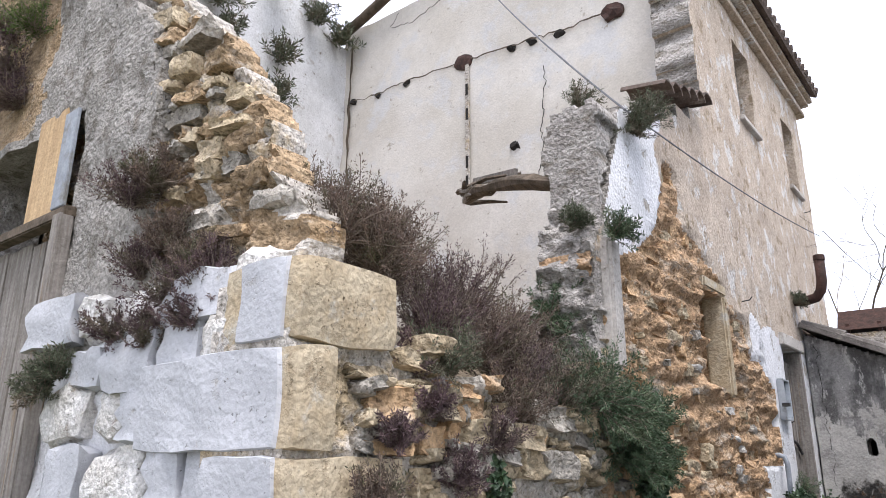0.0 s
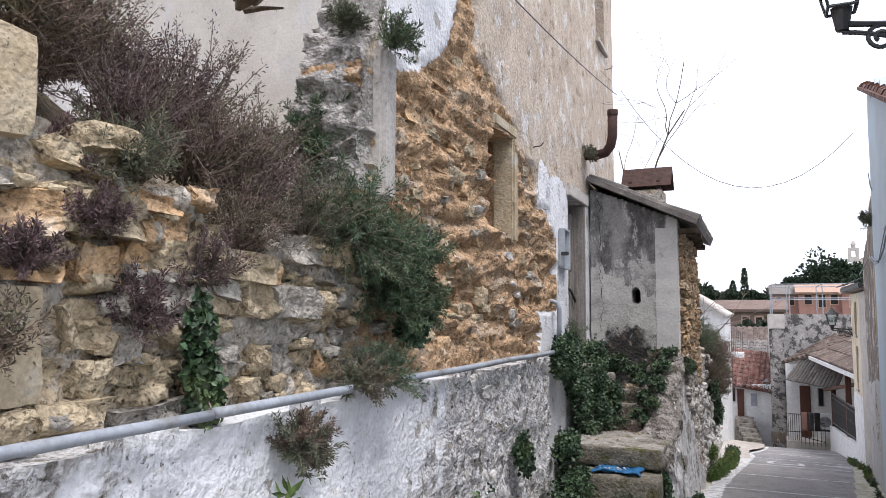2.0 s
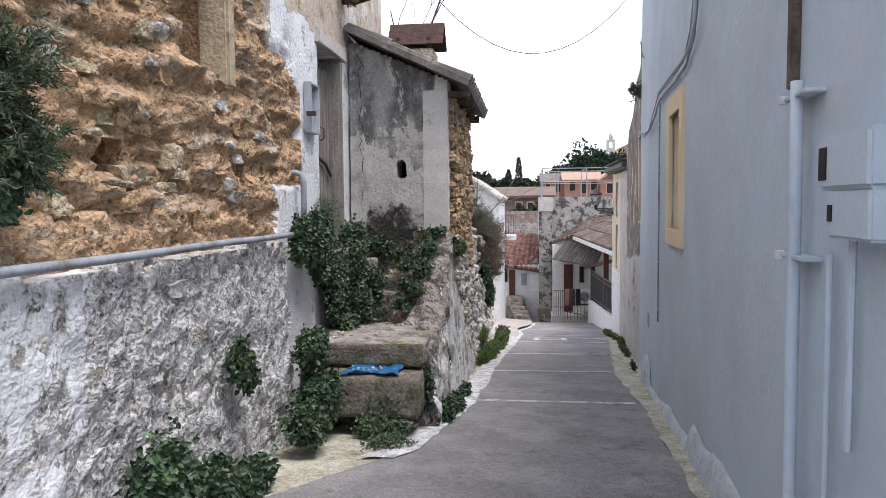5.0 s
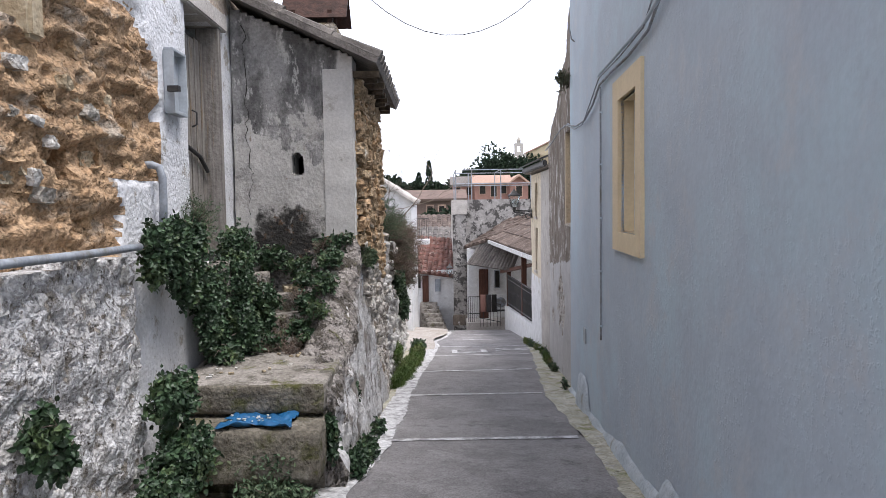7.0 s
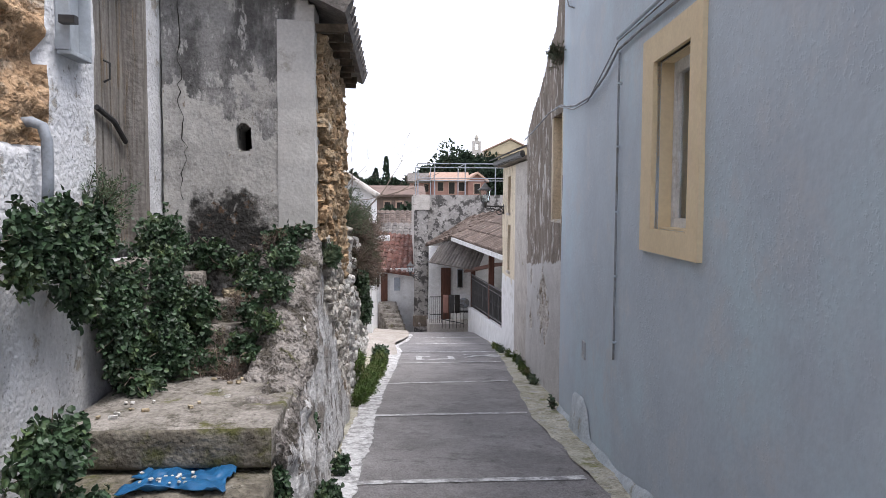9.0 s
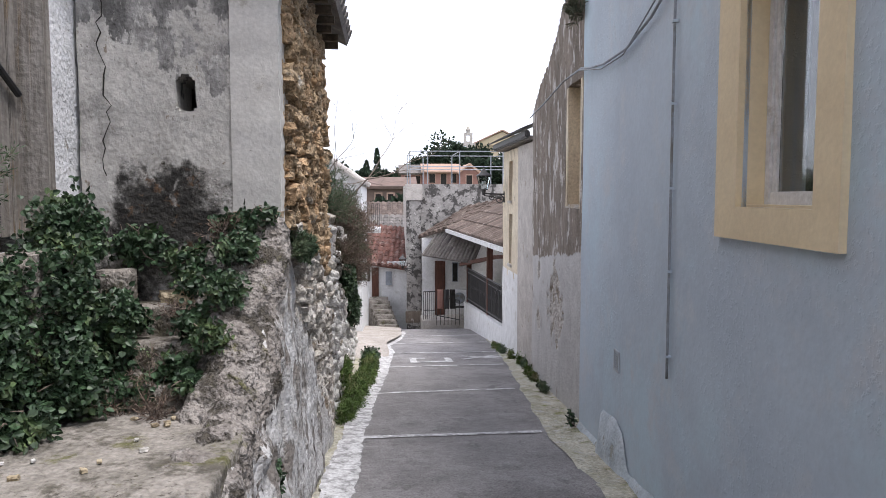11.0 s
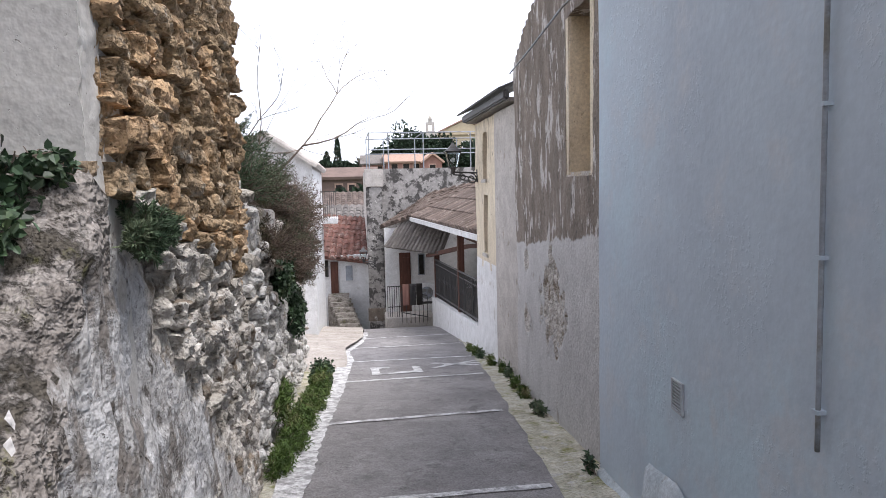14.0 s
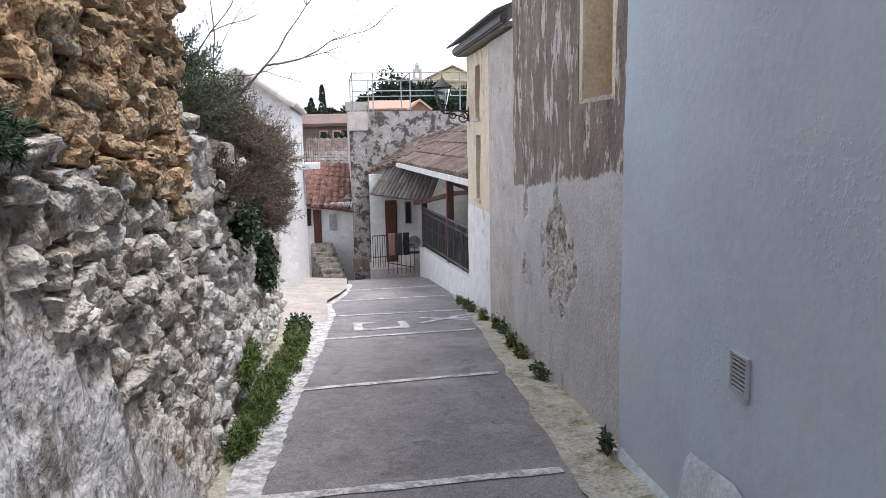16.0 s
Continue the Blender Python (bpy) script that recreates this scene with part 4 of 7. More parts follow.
for p in house.data.polygons:
    c = p.center
    if c.y > 8.05 and c.z < 3.0 + 0.2 * noise.noise((c.y * 3, 0, 0)) and bare(c.y, c.z) <= 0.5:
        p.material_index = 2
    elif bare(c.y, c.z) > 0.5:
        p.material_index = 1
    elif c.y < 5.75 + 0.5 * noise.noise((c.y * 2, c.z * 2, 4)) and c.y > 4.6 and p.normal.x > 0.3:
        p.material_index = 2
    elif p.normal.y < -0.6 and c.y < 7.3:
        p.material_index = 3
inside = lambda y, z: house_keep(y, z) and house_keep(y - 0.08, z) and house_keep(y + 0.08, z) and house_keep(y, z + 0.06) and house_keep(y, z - 0.06)
lay_stones(house, (-2.225, 0, 0), YX, NX, 4.5, 8.7, 1.0, 4.4, lambda y, z: bare(y, z) * 0.55 if inside(y, z) and not (6.5 < y < 7.38 and 2.05 < z < 3.2) else 0, ["tan_stone", "tan_stone", "tan_stone", "tan_stone", "pale_stone"], (0.08, 0.34), (0.045, 0.13), 0.17, 0.03, 300, 31, tilt=6)
lay_stones(house, (-2.16, 0, 0), YX, NX, 5.0, 8.0, 1.3, 2.7, lambda y, z: 0.05 if inside(y, z) and not (6.4 < y < 7.5 and z > 2.0) else 0, ["limed_stone", "grey_stone", "pale_stone"], (0.06, 0.16), (0.05, 0.09), 0.12, 0.0, 40, 35, tilt=10)
# broken end of the facade wall
pier_cells = rubble_relief(0.06, 0.17, 21.0, 2.2, 0.28)
setting("ruined_wall_pier", sheet((0, 4.36, 0), XX, NY, cuts(-2.66, -2.13, 0.035), cuts(2.1, 4.34, 0.035), lambda x, z: z < 4.2 + 0.14 * noise.noise((x * 5, 1, 1)) and x < -2.16 + 0.03 * noise.noise((z * 5, 1, 2)) and x > -2.6 + 0.08 * noise.noise((z * 3, 4, 2)), 0.2, lambda x, z: pier_cells(x, z) - 0.44 * max(0.0, z - 2.85) + 0.07 * noise.fractal((x * 2.5, z * 8, 8), 0.7, 2.1, 5), 0.03), M["pier_mortar"], "torn wall end of grey mortar and stone", True)

cross = setting("house_wall_cross", sheet((0, 7.45, 0), XX, NY, cuts(-8.2, -2.6, 0.2), cuts(0.5, 9.3, 0.2), lambda x, z: z < 8.65 + max(0, x + 6.3) * 0.45, 0.3, rough_relief(0.02, 1.2, 4.0), 0.02), M["room_plaster"], "cracked pale plaster party wall of a lost room", True)
back = setting("house_wall_back", sheet((-8.15, 0, 0), YX, NX, cuts(1.9, 7.45, 0.2), cuts(0.5, 9.4, 0.2), lambda y, z: z < 9.3 - 0.75 * max(0, y - 6.3) + 0.25 * noise.noise((y * 2.4, 1, 0)), 0.4, rough_relief(0.05, 2.0, 4.0), 0.05), M["room_white"], "flaking white wall at the back of the lost room", True)
setting("house_wall_far", boxed(-8.15, -2.62, 12.1, 12.48, -1, 8.15), M["facade"], "plain rendered gable of the tall house")
setting("house_wall_west", boxed(-8.5, -8.2, 7.8, 12.1, -1, 8.15), M["facade"], "plain rear wall of the tall house")
setting("house_floor", boxed(-8.1, -2.62, 7.8, 12.05, 3.6, 3.8), M["old_wood"], "old wooden floor inside the tall house")

# ---------- small lean-to building ----------
lean_top = lambda x: 3.17 - (x + 2.15) * 0.42
lean_keep = lambda x, z: z < lean_top(x) and abs((x + 1.527) / 0.062) ** 2.6 + abs((z - 1.68) / 0.105) ** 2.6 > 1
lean_front = setting("lean_to_wall_front", sheet((0, 10.5, 0), XX, NY, cuts(-2.13, -0.99, 0.016), sorted(set(cuts(-1.2, 0.85, 0.06) + cuts(0.85, 1.9, 0.016) + cuts(1.9, 3.2, 0.03))), lean_keep, 0.35, rough_relief(0.014, 2.5, 4.0), 0.008), M["lean_plaster"], "grey plaster lean-to wall with black damp stains", True)

lean_rub = rubble_relief(0.04, 0.17, 5.0, 1.6, 0.28)


def stone_line(y):
    """Above it the rubble is bare, below it is limed."""
    return 0.84 - 0.26 * (y - 11.0) + 0.16 * noise.noise((y * 2.1, 4, 1))


def lime_line(y):
    """Below it the limewash lies smooth over the stones."""
    return 0.5 - 0.9 * (y - 10.95) + 0.2 * noise.noise((y * 1.7, 8, 1))


def lean_rel(y, z):
    k = min(1.0, max(0.0, (z - lime_line(y)) / 0.35 + 0.25))
    out = 0.1 * max(0.0, min(1.0, (0.4 - z) / 1.4))
    edge = min(1.0, max(0.0, (y - (10.62 if z > 1.0 else 10.47)) / 0.1))
    return (0.06 + 0.94 * k) * edge * (lean_rub(y, z) - 0.02 * k) + 0.03 * (0.3 + 0.7 * edge) * noise.fractal((y * 2.5, z * 2, 2), 0.8, 2.1, 5) + 0.010 * noise.fractal((y * 14, z * 12, 3), 0.7, 2.1, 4) + out - 0.02


lean_side = setting("lean_to_wall_side", sheet((-0.97, 0, 0), YX, NX, cuts(10.49, 13.4, 0.02), cuts(-1.8, 2.58, 0.02), lambda y, z: True, 0.3, lean_rel, 0.02), M["lean_side_stone"], "rubble side wall of the lean-to, limed below", True)
lean_side.data.materials.append(M["clean_plaster"])
for p in lean_side.data.polygons:
    if p.center.y < 10.62 + 0.05 * noise.noise((p.center.y * 6, p.center.z * 6, 6)) and p.center.z > 1.0:
        p.material_index = 1
lay_stones(lean_side, (-0.975, 0, 0), YX, NX, 10.7, 13.3, -1.3, 2.5, lambda y, z: 1.0 if z > stone_line(y) else (0.9 if z > lime_line(y) + 0.1 else (0.05 if z > lime_line(y) - 0.4 else 0)), lambda y, z: ["near_warm_rubble", "near_warm_rubble", "near_warm_rubble", "near_tan_stone"] if z > stone_line(y) else ["near_limed_rubble", "near_limed_rubble", "near_limed_rubble", "near_grey_stone"], (0.11, 0.34), (0.08, 0.17), 0.24, 0.03, 300, 41, tilt=7)
setting("lean_to_wall_back", boxed(-2.55, -1.3, 12.55, 13.35, -1.5, 2.75), M["stained"], "plain rear wall of the lean-to")
# added and unseen: blocks the sky so the front wall's hole stays dark
setting("lean_to_loft", boxed(-2.1, -1.3, 10.9, 12.5, 2.3, 2.36), M["beam_wood"], "unseen boards added to keep sky light out of the lean-to")

# ---------- east side: painted house, old house, cream house ----------
EN = Vector((-1, 0.075, 0)).normalized()
EU = Vector((0.075, 1, 0)).normalized()
E0 = Vector((wall_x(0), 0, 0))
WIN = (8.74, 9.42, 1.03, 2.08)
blue_keep = lambda y, z: z < (4.5 if y < 8.1 else 3.35 + 0.31 * (y - 8.1)) and not (WIN[0] < y < WIN[1] and WIN[2] < z < WIN[3])
blue = setting("painted_wall", sheet(E0, EU, EN, cuts(3.5, 13.05, 0.25, (WIN[0], WIN[1], 8.1)), cuts(-1.7, 4.75, 0.25, (WIN[2], WIN[3], 4.5)), blue_keep, 0.35, rough_relief(0.008, 1.0, 4.0), 0), M["blue_paint"], "smooth pale blue painted house wall", True)
CHIPS = ((14.88, -0.26, 0.52, 0.46), (16.28, 0.03, 0.14, 0.13), (16.28, -0.66, 0.16, 0.17))


def chipped(y, z):
    """Where the render has fallen off the old house's foot, in teardrop patches."""
    n = 0.5 * noise.fractal((y * 5, z * 5, 3), 0.8, 2.1, 4)
    return max(1 - math.hypot((y - cy) / (ry * (1 - 0.5 * max(0.0, (z - cz) / rz))), (z - cz) / rz) + n for cy, cz, ry, rz in CHIPS)


old_smooth, old_rub = rough_relief(0.014, 2.0, 4.0, 0.03), rubble_relief(0.02, 0.09, 8.0, 1.2)
old_rel = lambda y, z: old_smooth(y, z) + (old_rub(y, z) - 0.025 if chipped(y, z) > 0 else 0.0)
old_keep = lambda y, z: z < np.interp(y, [13.05, 14.0, 15.4, 16.9], [4.5, 3.5, 2.9, 2.4]) and not (13.38 < y < 14.24 and 0.95 < z < 2.3)
old_wall = setting("old_house_wall", sheet(E0 + Vector((0.05, 0, 0)), EU, EN, cuts(13.06, 16.95, 0.03, (13.38, 14.24)), sorted(set(cuts(-2.2, -0.9, 0.15) + cuts(-0.9, 0.95, 0.025) + cuts(0.95, 2.3, 0.15) + cuts(2.3, 4.6, 0.05))), old_keep, 0.4, old_rel, 0.01), M["old_house_plaster"], "old plaster wall, brown and peeling above, pale below", True)
old_wall.data.materials.append(M["limed_rubble"])
for p in old_wall.data.polygons:
    if p.center.z < 0.3 and chipped(p.center.y, p.center.z) > 0:
        p.material_index = 1

# ---------- details of the west side ----------
def planks(parent, x, y0, y1, z0, z1, n, mat, seed, axis="x", thick=0.03):
    r = random.Random(seed)
    w = (y1 - y0) / n
    for i in range(n):
        a, b = y0 + i * w + 0.004, y0 + (i + 1) * w - 0.004
        t0, t1 = z0 + r.uniform(0, 0.02), z1 - r.uniform(0, 0.03)
        d = r.uniform(-0.006, 0.006)
        bm = boxed(x + d, x + d + thick, a, b, t0, t1, bevel=0.004) if axis == "x" else boxed(a, b, x + d, x + d + thick, t0, t1, bevel=0.004)
        part("plank", bm, M[mat], parent)


wa = tagged(new("window_1"), "glassless stone-framed window in the ruined facade", "", "", "structure")
part("jamb", boxed(-2.36, -2.135, 7.17, 7.3, 2.1, 3.1, bevel=0.02), M["quoin_stone"], wa)
part("lintel", boxed(-2.5, -2.14, 6.66, 7.3, 3.1, 3.22, bevel=0.02), M["quoin_stone"], wa)
part("sill", boxed(-2.5, -2.22, 6.62, 7.16, 2.08, 2.17, bevel=0.014), M["tan_stone"], wa)
part("infill", sheet((-2.5, 0, 0), YX, NX, cuts(6.5, 7.25, 0.05), cuts(2.05, 3.15, 0.05), lambda y, z: True, 0.06, rubble_relief(0.05, 0.2, 2.0, 1.6)), M["earth_mortar"], wa, "rubble filling behind the opening", True)
for i, (y0, y1, z0, z1) in enumerate(((8.78, 9.5, 5.75, 6.9), (11.15, 11.8, 5.55, 6.7))):
    w = tagged(new("window_%d" % (i + 2)), "upper window with grey weathered shutters", "", "", "structure")
    for a, b in ((y0 + 0.01, (y0 + y1) / 2 - 0.005), ((y0 + y1) / 2 + 0.005, y1 - 0.01)):
        part("shutter", boxed(-2.35, -2.31, a, b, z0 + 0.03, z1 - 0.03, bevel=0.004), M["old_wood"], w)
        for k in range(9):
            zz = z0 + 0.1 + k * (z1 - z0 - 0.2) / 9
            part("slat", boxed(-2.31, -2.295, a + 0.05, b - 0.05, zz, zz + 0.06), M["old_wood"], w)
    part("sill", boxed(-2.3, -2.09, y0 - 0.06, y1 + 0.06, z0 - 0.07, z0, bevel=0.01), M["pale_plaster"], w)
    part("frame", boxed(-2.4, -2.36, y0, y1, z0, z1), M["old_wood"], w)

# cornice and tiled eave of the tall house
corn = tagged(new("cornice"), "moulded cream plaster cornice under the tiled eave", "", "", "structure")
for x1, z0, z1 in ((-2.06, 7.28, 7.36), (-2.1, 7.36, 7.5), (-1.99, 7.5, 7.58), (-1.93, 7.58, 7.66)):
    part("moulding", boxed(-2.3, x1, 7.25, 12.62 + (x1 + 2.15), z0, z1, bevel=0.008), M["facade"], corn)


def roof(name, corners, mat, label, tile=0.2, thick=0.05, rows=None):
    """A pitched roof: a slab with half-round tiles running down it. corners: eave a, eave b, ridge b, ridge a."""
    a, b, c, d = [Vector(p) for p in corners]
    ob = tagged(new(name), label, "", "", "structure")
    n = (b - a).cross(d - a).normalized()
    if n.z < 0:
        n = -n
    bm = bmesh.new()
    top = [bm.verts.new(p) for p in (a, b, c, d)]
    low = [bm.verts.new(p - n * thick) for p in (a, b, c, d)]
    bm.faces.new(top)
    bm.faces.new(low[::-1])
    for i in range(4):
        bm.faces.new((top[i], top[(i + 1) % 4], low[(i + 1) % 4], low[i]))
    bmesh.ops.recalc_face_normals(bm, faces=bm.faces)
    part("deck", bm, M[mat], ob)
    cols = max(2, int((b - a).length / tile))
    nr = rows or max(2, int((d - a).length / 0.42))
    vs, fs = [], []
    r = random.Random(len(name) + int(a.y * 10))
    for i in range(cols):
        for j in range(nr):
            f0, f1 = j / nr - (0.02 if j else 0.0), (j + 1.0) / nr
            u = (i + 0.5) / cols
            p0 = a.lerp(b, u).lerp(d.lerp(c, u), f0)
            p1 = a.lerp(b, u).lerp(d.lerp(c, u), f1)
            s = (b - a).normalized() * tile * 0.42
            o = len(vs)
            h0, h1 = 0.075 + r.uniform(-0.008, 0.012), 0.05
            sh = (b - a).normalized() * r.uniform(-0.012, 0.012)
            for p, h, w in ((p0, h0, 1.0), (p1, h1, 0.85)):
                for k in range(5):
                    ang = math.pi * k / 4
                    vs.append(p + sh - s * math.cos(ang) * w + n * (0.005 + h * math.sin(ang)))
            for k in range(4):
                fs.append((o + k, o + k + 1, o + 6 + k, o + 5 + k))
            fs.append((o, o + 1, o + 2, o + 3, o + 4))
    me = bpy.data.meshes.new("roof_tiles")
    me.from_pydata(vs, [], fs)
    me.materials.append(M[mat])
    t = new("roof_tiles", me)
    t.parent = ob
    tagged(t, "", "", "", "stuff")
    return ob


roof("house_roof", ((-1.82, 7.2, 7.68), (-1.82, 12.78, 7.68), (-5.2, 12.78, 9.3), (-5.2, 7.2, 9.3)), "old_tile", "old clay tile roof of the tall house", 0.24)

# door to the tall house with its bar
d1 = tagged(new("door_1"), "closed weathered grey plank door", "", "", "structure")
planks(d1, -2.3, 9.34, 10.14, 0.86, 2.75, 6, "old_wood", 3)
part("frame", boxed(-2.32, -2.12, 10.08, 10.15, 0.86, 2.86), M["old_wood"], d1)
part("lintel", boxed(-2.42, -2.1, 9.25, 10.3, 2.87, 3.02, bevel=0.01), M["pale_plaster"], d1)
part("bar", tube(bmesh.new(), [(-2.25, 9.6, 1.78), (-2.24, 9.85, 1.72), (-2.24, 10.05, 1.6)], 0.018), M["iron"], d1, "rusty iron bar")
part("pull", tube(bmesh.new(), [(-2.26, 9.75, 2.1), (-2.22, 9.75, 2.08), (-2.22, 9.75, 1.98), (-2.26, 9.75, 1.96)], 0.008, 6), M["iron"], d1)
# metal box frame on the white strip
mb = thing("meter_cabinet", "open weathered metal cabinet frame on whitewashed wall", "cabinet", "", (-2.1, 8.95, 2.1))
part("back", boxed(-2.16, -2.13, 8.85, 9.1, 1.98, 2.4), M["vent_metal"], mb)
for y0, y1, z0, z1 in ((8.84, 8.862, 1.97, 2.41), (9.088, 9.11, 1.97, 2.41), (8.84, 9.11, 1.955, 1.98), (8.84, 9.11, 2.4, 2.42)):
    part("rim", boxed(-2.14, -2.07, y0, y1, z0, z1, bevel=0.003), M["vent_metal"], mb)
part("latch", boxed(-2.1, -2.02, 8.78, 8.83, 2.1, 2.14), M["iron"], mb)
pipe("waste_pipe", [(-2.3, 8.56, 1.56), (-2.14, 8.56, 1.57), (-2.09, 8.56, 1.55), (-2.07, 8.56, 1.48), (-2.07, 8.56, 1.3), (-2.08, 8.56, 1.1)], 0.027, "pvc", "grey plastic waste pipe elbowing down the wall")
sp = thing("stovepipe", "rusty sheet metal stovepipe elbow from the facade", "stovepipe", "", (-2.15, 10.35, 3.6))
part("elbow", tube(bmesh.new(), [(-2.2, 10.36, 3.6), (-2.0, 10.33, 3.58), (-1.86, 10.29, 3.6), (-1.79, 10.26, 3.68), (-1.76, 10.24, 3.8), (-1.75, 10.22, 4.12)], 0.065, 12), M["rust"], sp, "", True)
part("collar", tube(bmesh.new(), [(-1.75, 10.22, 4.08), (-1.75, 10.22, 4.15)], 0.072, 12), M["rust"], sp)

# pier: bent stone slab, cap tiles
sl = thing("stone_slab", "upright pale stone slab at the torn wall end", "slab", "", (-2.12, 4.5, 2.2))
part("slab", boxed(-2.28, -2.08, 4.5, 4.68, 2.1, 3.05, pose(0, 0, 0), bevel=0.03), M["pale_plaster"], sl)
for i in range(6):
    y = 5.75 + i * 0.23
    tl = thing("cap_tile", "loose clay tile capping the torn wall", "tile", "wall cap tiles", (-2.15, y, 4.62))
    bm = bmesh.new()
    for k in range(7):
        an = math.pi * k / 6
        for s in (0, 1):
            bm.verts.new((-2.4 + 0.42 * s, y + 0.11 * math.cos(an), 4.58 + (y - 5.05) * 0.32 - 0.06 * s + 0.07 * math.sin(an)))
    bm.verts.ensure_lookup_table()
    for k in range(6):
        bm.faces.new((bm.verts[2 * k], bm.verts[2 * k + 1], bm.verts[2 * k + 3], bm.verts[2 * k + 2]))
    bm.normal_update()
    bmesh.ops.solidify(bm, geom=bm.faces[:], thickness=0.015)
    part("tile", bm, M["old_tile"], tl)
bmn = thing("broken_beam", "splintered dark roof beam stub across the ruin", "beam", "", (-3.9, 5.5, 4.1))
tmp = bmesh.new()
tube(tmp, [(-4.2, 5.75, 4.2), (-4.0, 5.6, 4.16), (-3.8, 5.5, 4.12), (-3.6, 5.35, 4.06), (-3.3, 5.15, 3.96), (-3.0, 4.95, 3.82), (-2.6, 4.75, 3.62)], 0.085, 9, 0.06)
for v in tmp.verts:
    v.co += noise.noise_vector(v.co * 5) * 0.07 + noise.noise_vector(v.co * 14) * 0.03
part("log", tmp, M["beam_wood"], bmn)
for k in range(9):
    a = Vector((-4.35 + rng.uniform(-0.15, 0.15), 5.9 + rng.uniform(-0.12, 0.12), 4.33 + rng.uniform(-0.08, 0.08)))
    e = a + Vector((rng.uniform(0.5, 1.2), rng.uniform(-0.75, -0.4), rng.uniform(-0.35, -0.1)))
    part("splinter", tube(bmesh.new(), [a, a.lerp(e, 0.5) + Vector((0, 0, rng.uniform(-0.04, 0.06))), e], 0.035, 5, 0.01), M["beam_wood"] if k % 3 else M["old_wood"], bmn)
part("lath", boxed(-0.75, 0.75, -0.02, 0.02, -0.04, 0.04, pose(-3.9, 5.7, 4.34, 0, 18, -38)), M["old_wood"], bmn)
# roof pole along the cross wall's top
pipe("roof_pole", [(-8.3, 7.3, 8.55), (-7.6, 7.3, 8.75), (-6.9, 7.3, 9.0), (-6.0, 7.3, 9.3), (-5.0, 7.3, 9.75)], 0.09, "beam_wood", "dark old rafter pole along the plaster wall", "rafter")
# holes left by joists in the cross wall: rubble sockets and cracks
for i, (x, z) in enumerate(((-7.91, 7.3), (-7.34, 7.24), (-6.72, 7.24), (-5.57, 7.18), (-4.73, 7.08), (-4.4, 7.07), (-3.97, 7.02), (-3.18, 7.01), (-4.72, 5.58))):
    sk = thing("joist_socket", "broken joist socket in the plaster wall, drawn as a dark lump", "socket", "joist sockets", (x, 7.42, z))
    bm = bmesh.new()
    bmesh.ops.create_icosphere(bm, subdivisions=2, radius=0.06 if i != 3 and i != 7 else 0.13)
    for v in bm.verts:
        v.co = Vector((x, 7.43, z)) + Vector((v.co.x * 1.3, v.co.y * 0.3, v.co.z)) + noise.noise_vector(v.co * 14 + Vector((x, 0, z))) * 0.05
    # no hole is cut: the hollow's shade is a near-black lump
    part("recess", bm, M["dark"] if i not in (3, 7) else M["rust"], sk)
ck = thing("wall_seam", "weathered wood strip seam down the plaster wall", "seam", "", (-5.5, 7.42, 6))
part("strip", boxed(-5.53, -5.47, 7.4, 7.43, 5.05, 7.1), M["grey_mortar"], ck)
for z in (5.15, 5.45, 6.2, 6.6):
    # gap shade as near-black boxes laid on the strip, nothing cut
    part("slot", boxed(-5.52, -5.48, 7.395, 7.4, z, z + 0.18), M["dark"], ck)

# wooden board door in the end wall
bd = tagged(new("door_2"), "rough door of grey boards in the end wall", "", "", "structure")
planks(bd, 1.95, -6.6, -4.68, -0.3, 2.98, 9, "old_wood", 9, "y")
part("board", boxed(-5.36, -4.92, 1.87, 1.9, 3.08, 3.9, bevel=0.005), M["raw_wood"], bd, "raw tan board")
part("board", boxed(-4.89, -4.7, 1.85, 1.875, 3.1, 3.82, bevel=0.005), M["pvc"], bd, "dull grey sheet metal strip")
part("post", boxed(-4.7, -4.6, 1.8, 1.9, -0.2, 3.02, bevel=0.01), M["old_wood"], bd)
part("rail", boxed(-6.6, -4.6, 1.83, 1.93, 3.0, 3.08, bevel=0.01), M["beam_wood"], bd)
part("strip", boxed(-4.9, -4.82, 1.9, 1.94, 1.7, 2.9, bevel=0.004), M["raw_wood"], bd)
setting("ruin_partition", boxed(-6.9, -4.6, 2.5, 2.6, 2.2, 4.1), M["grey_plaster"], "grey plaster partition seen through the gap")


def crack(owner, pts, width, mat="dark"):
    """A thin jagged crack, sunk-looking strip just proud of the plaster, along y = const walls."""
    bm = bmesh.new()
    prev = None
    r = random.Random(int(abs(pts[0][0]) * 100))
    dense = []
    for a, b in zip(pts, pts[1:]):
        for k in range(8):
            f = k / 8
            dense.append(Vector(a).lerp(Vector(b), f) + Vector((r.uniform(-1, 1), 0, r.uniform(-1, 1))) * 0.025)
    dense.append(Vector(pts[-1]))
    for i, p in enumerate(dense):
        d = (dense[min(i + 1, len(dense) - 1)] - dense[max(i - 1, 0)]).normalized()
        s = Vector((-d.z, 0, d.x)) * width * r.uniform(0.3, 1.0)
        cur = (bm.verts.new(p - s), bm.verts.new(p + s))
        if prev:
            bm.faces.new((prev[0], cur[0], cur[1], prev[1]))
        prev = cur
    bm.normal_update()
    bmesh.ops.solidify(bm, geom=bm.faces[:], thickness=0.006)
    part("crack", bm, M[mat], owner)


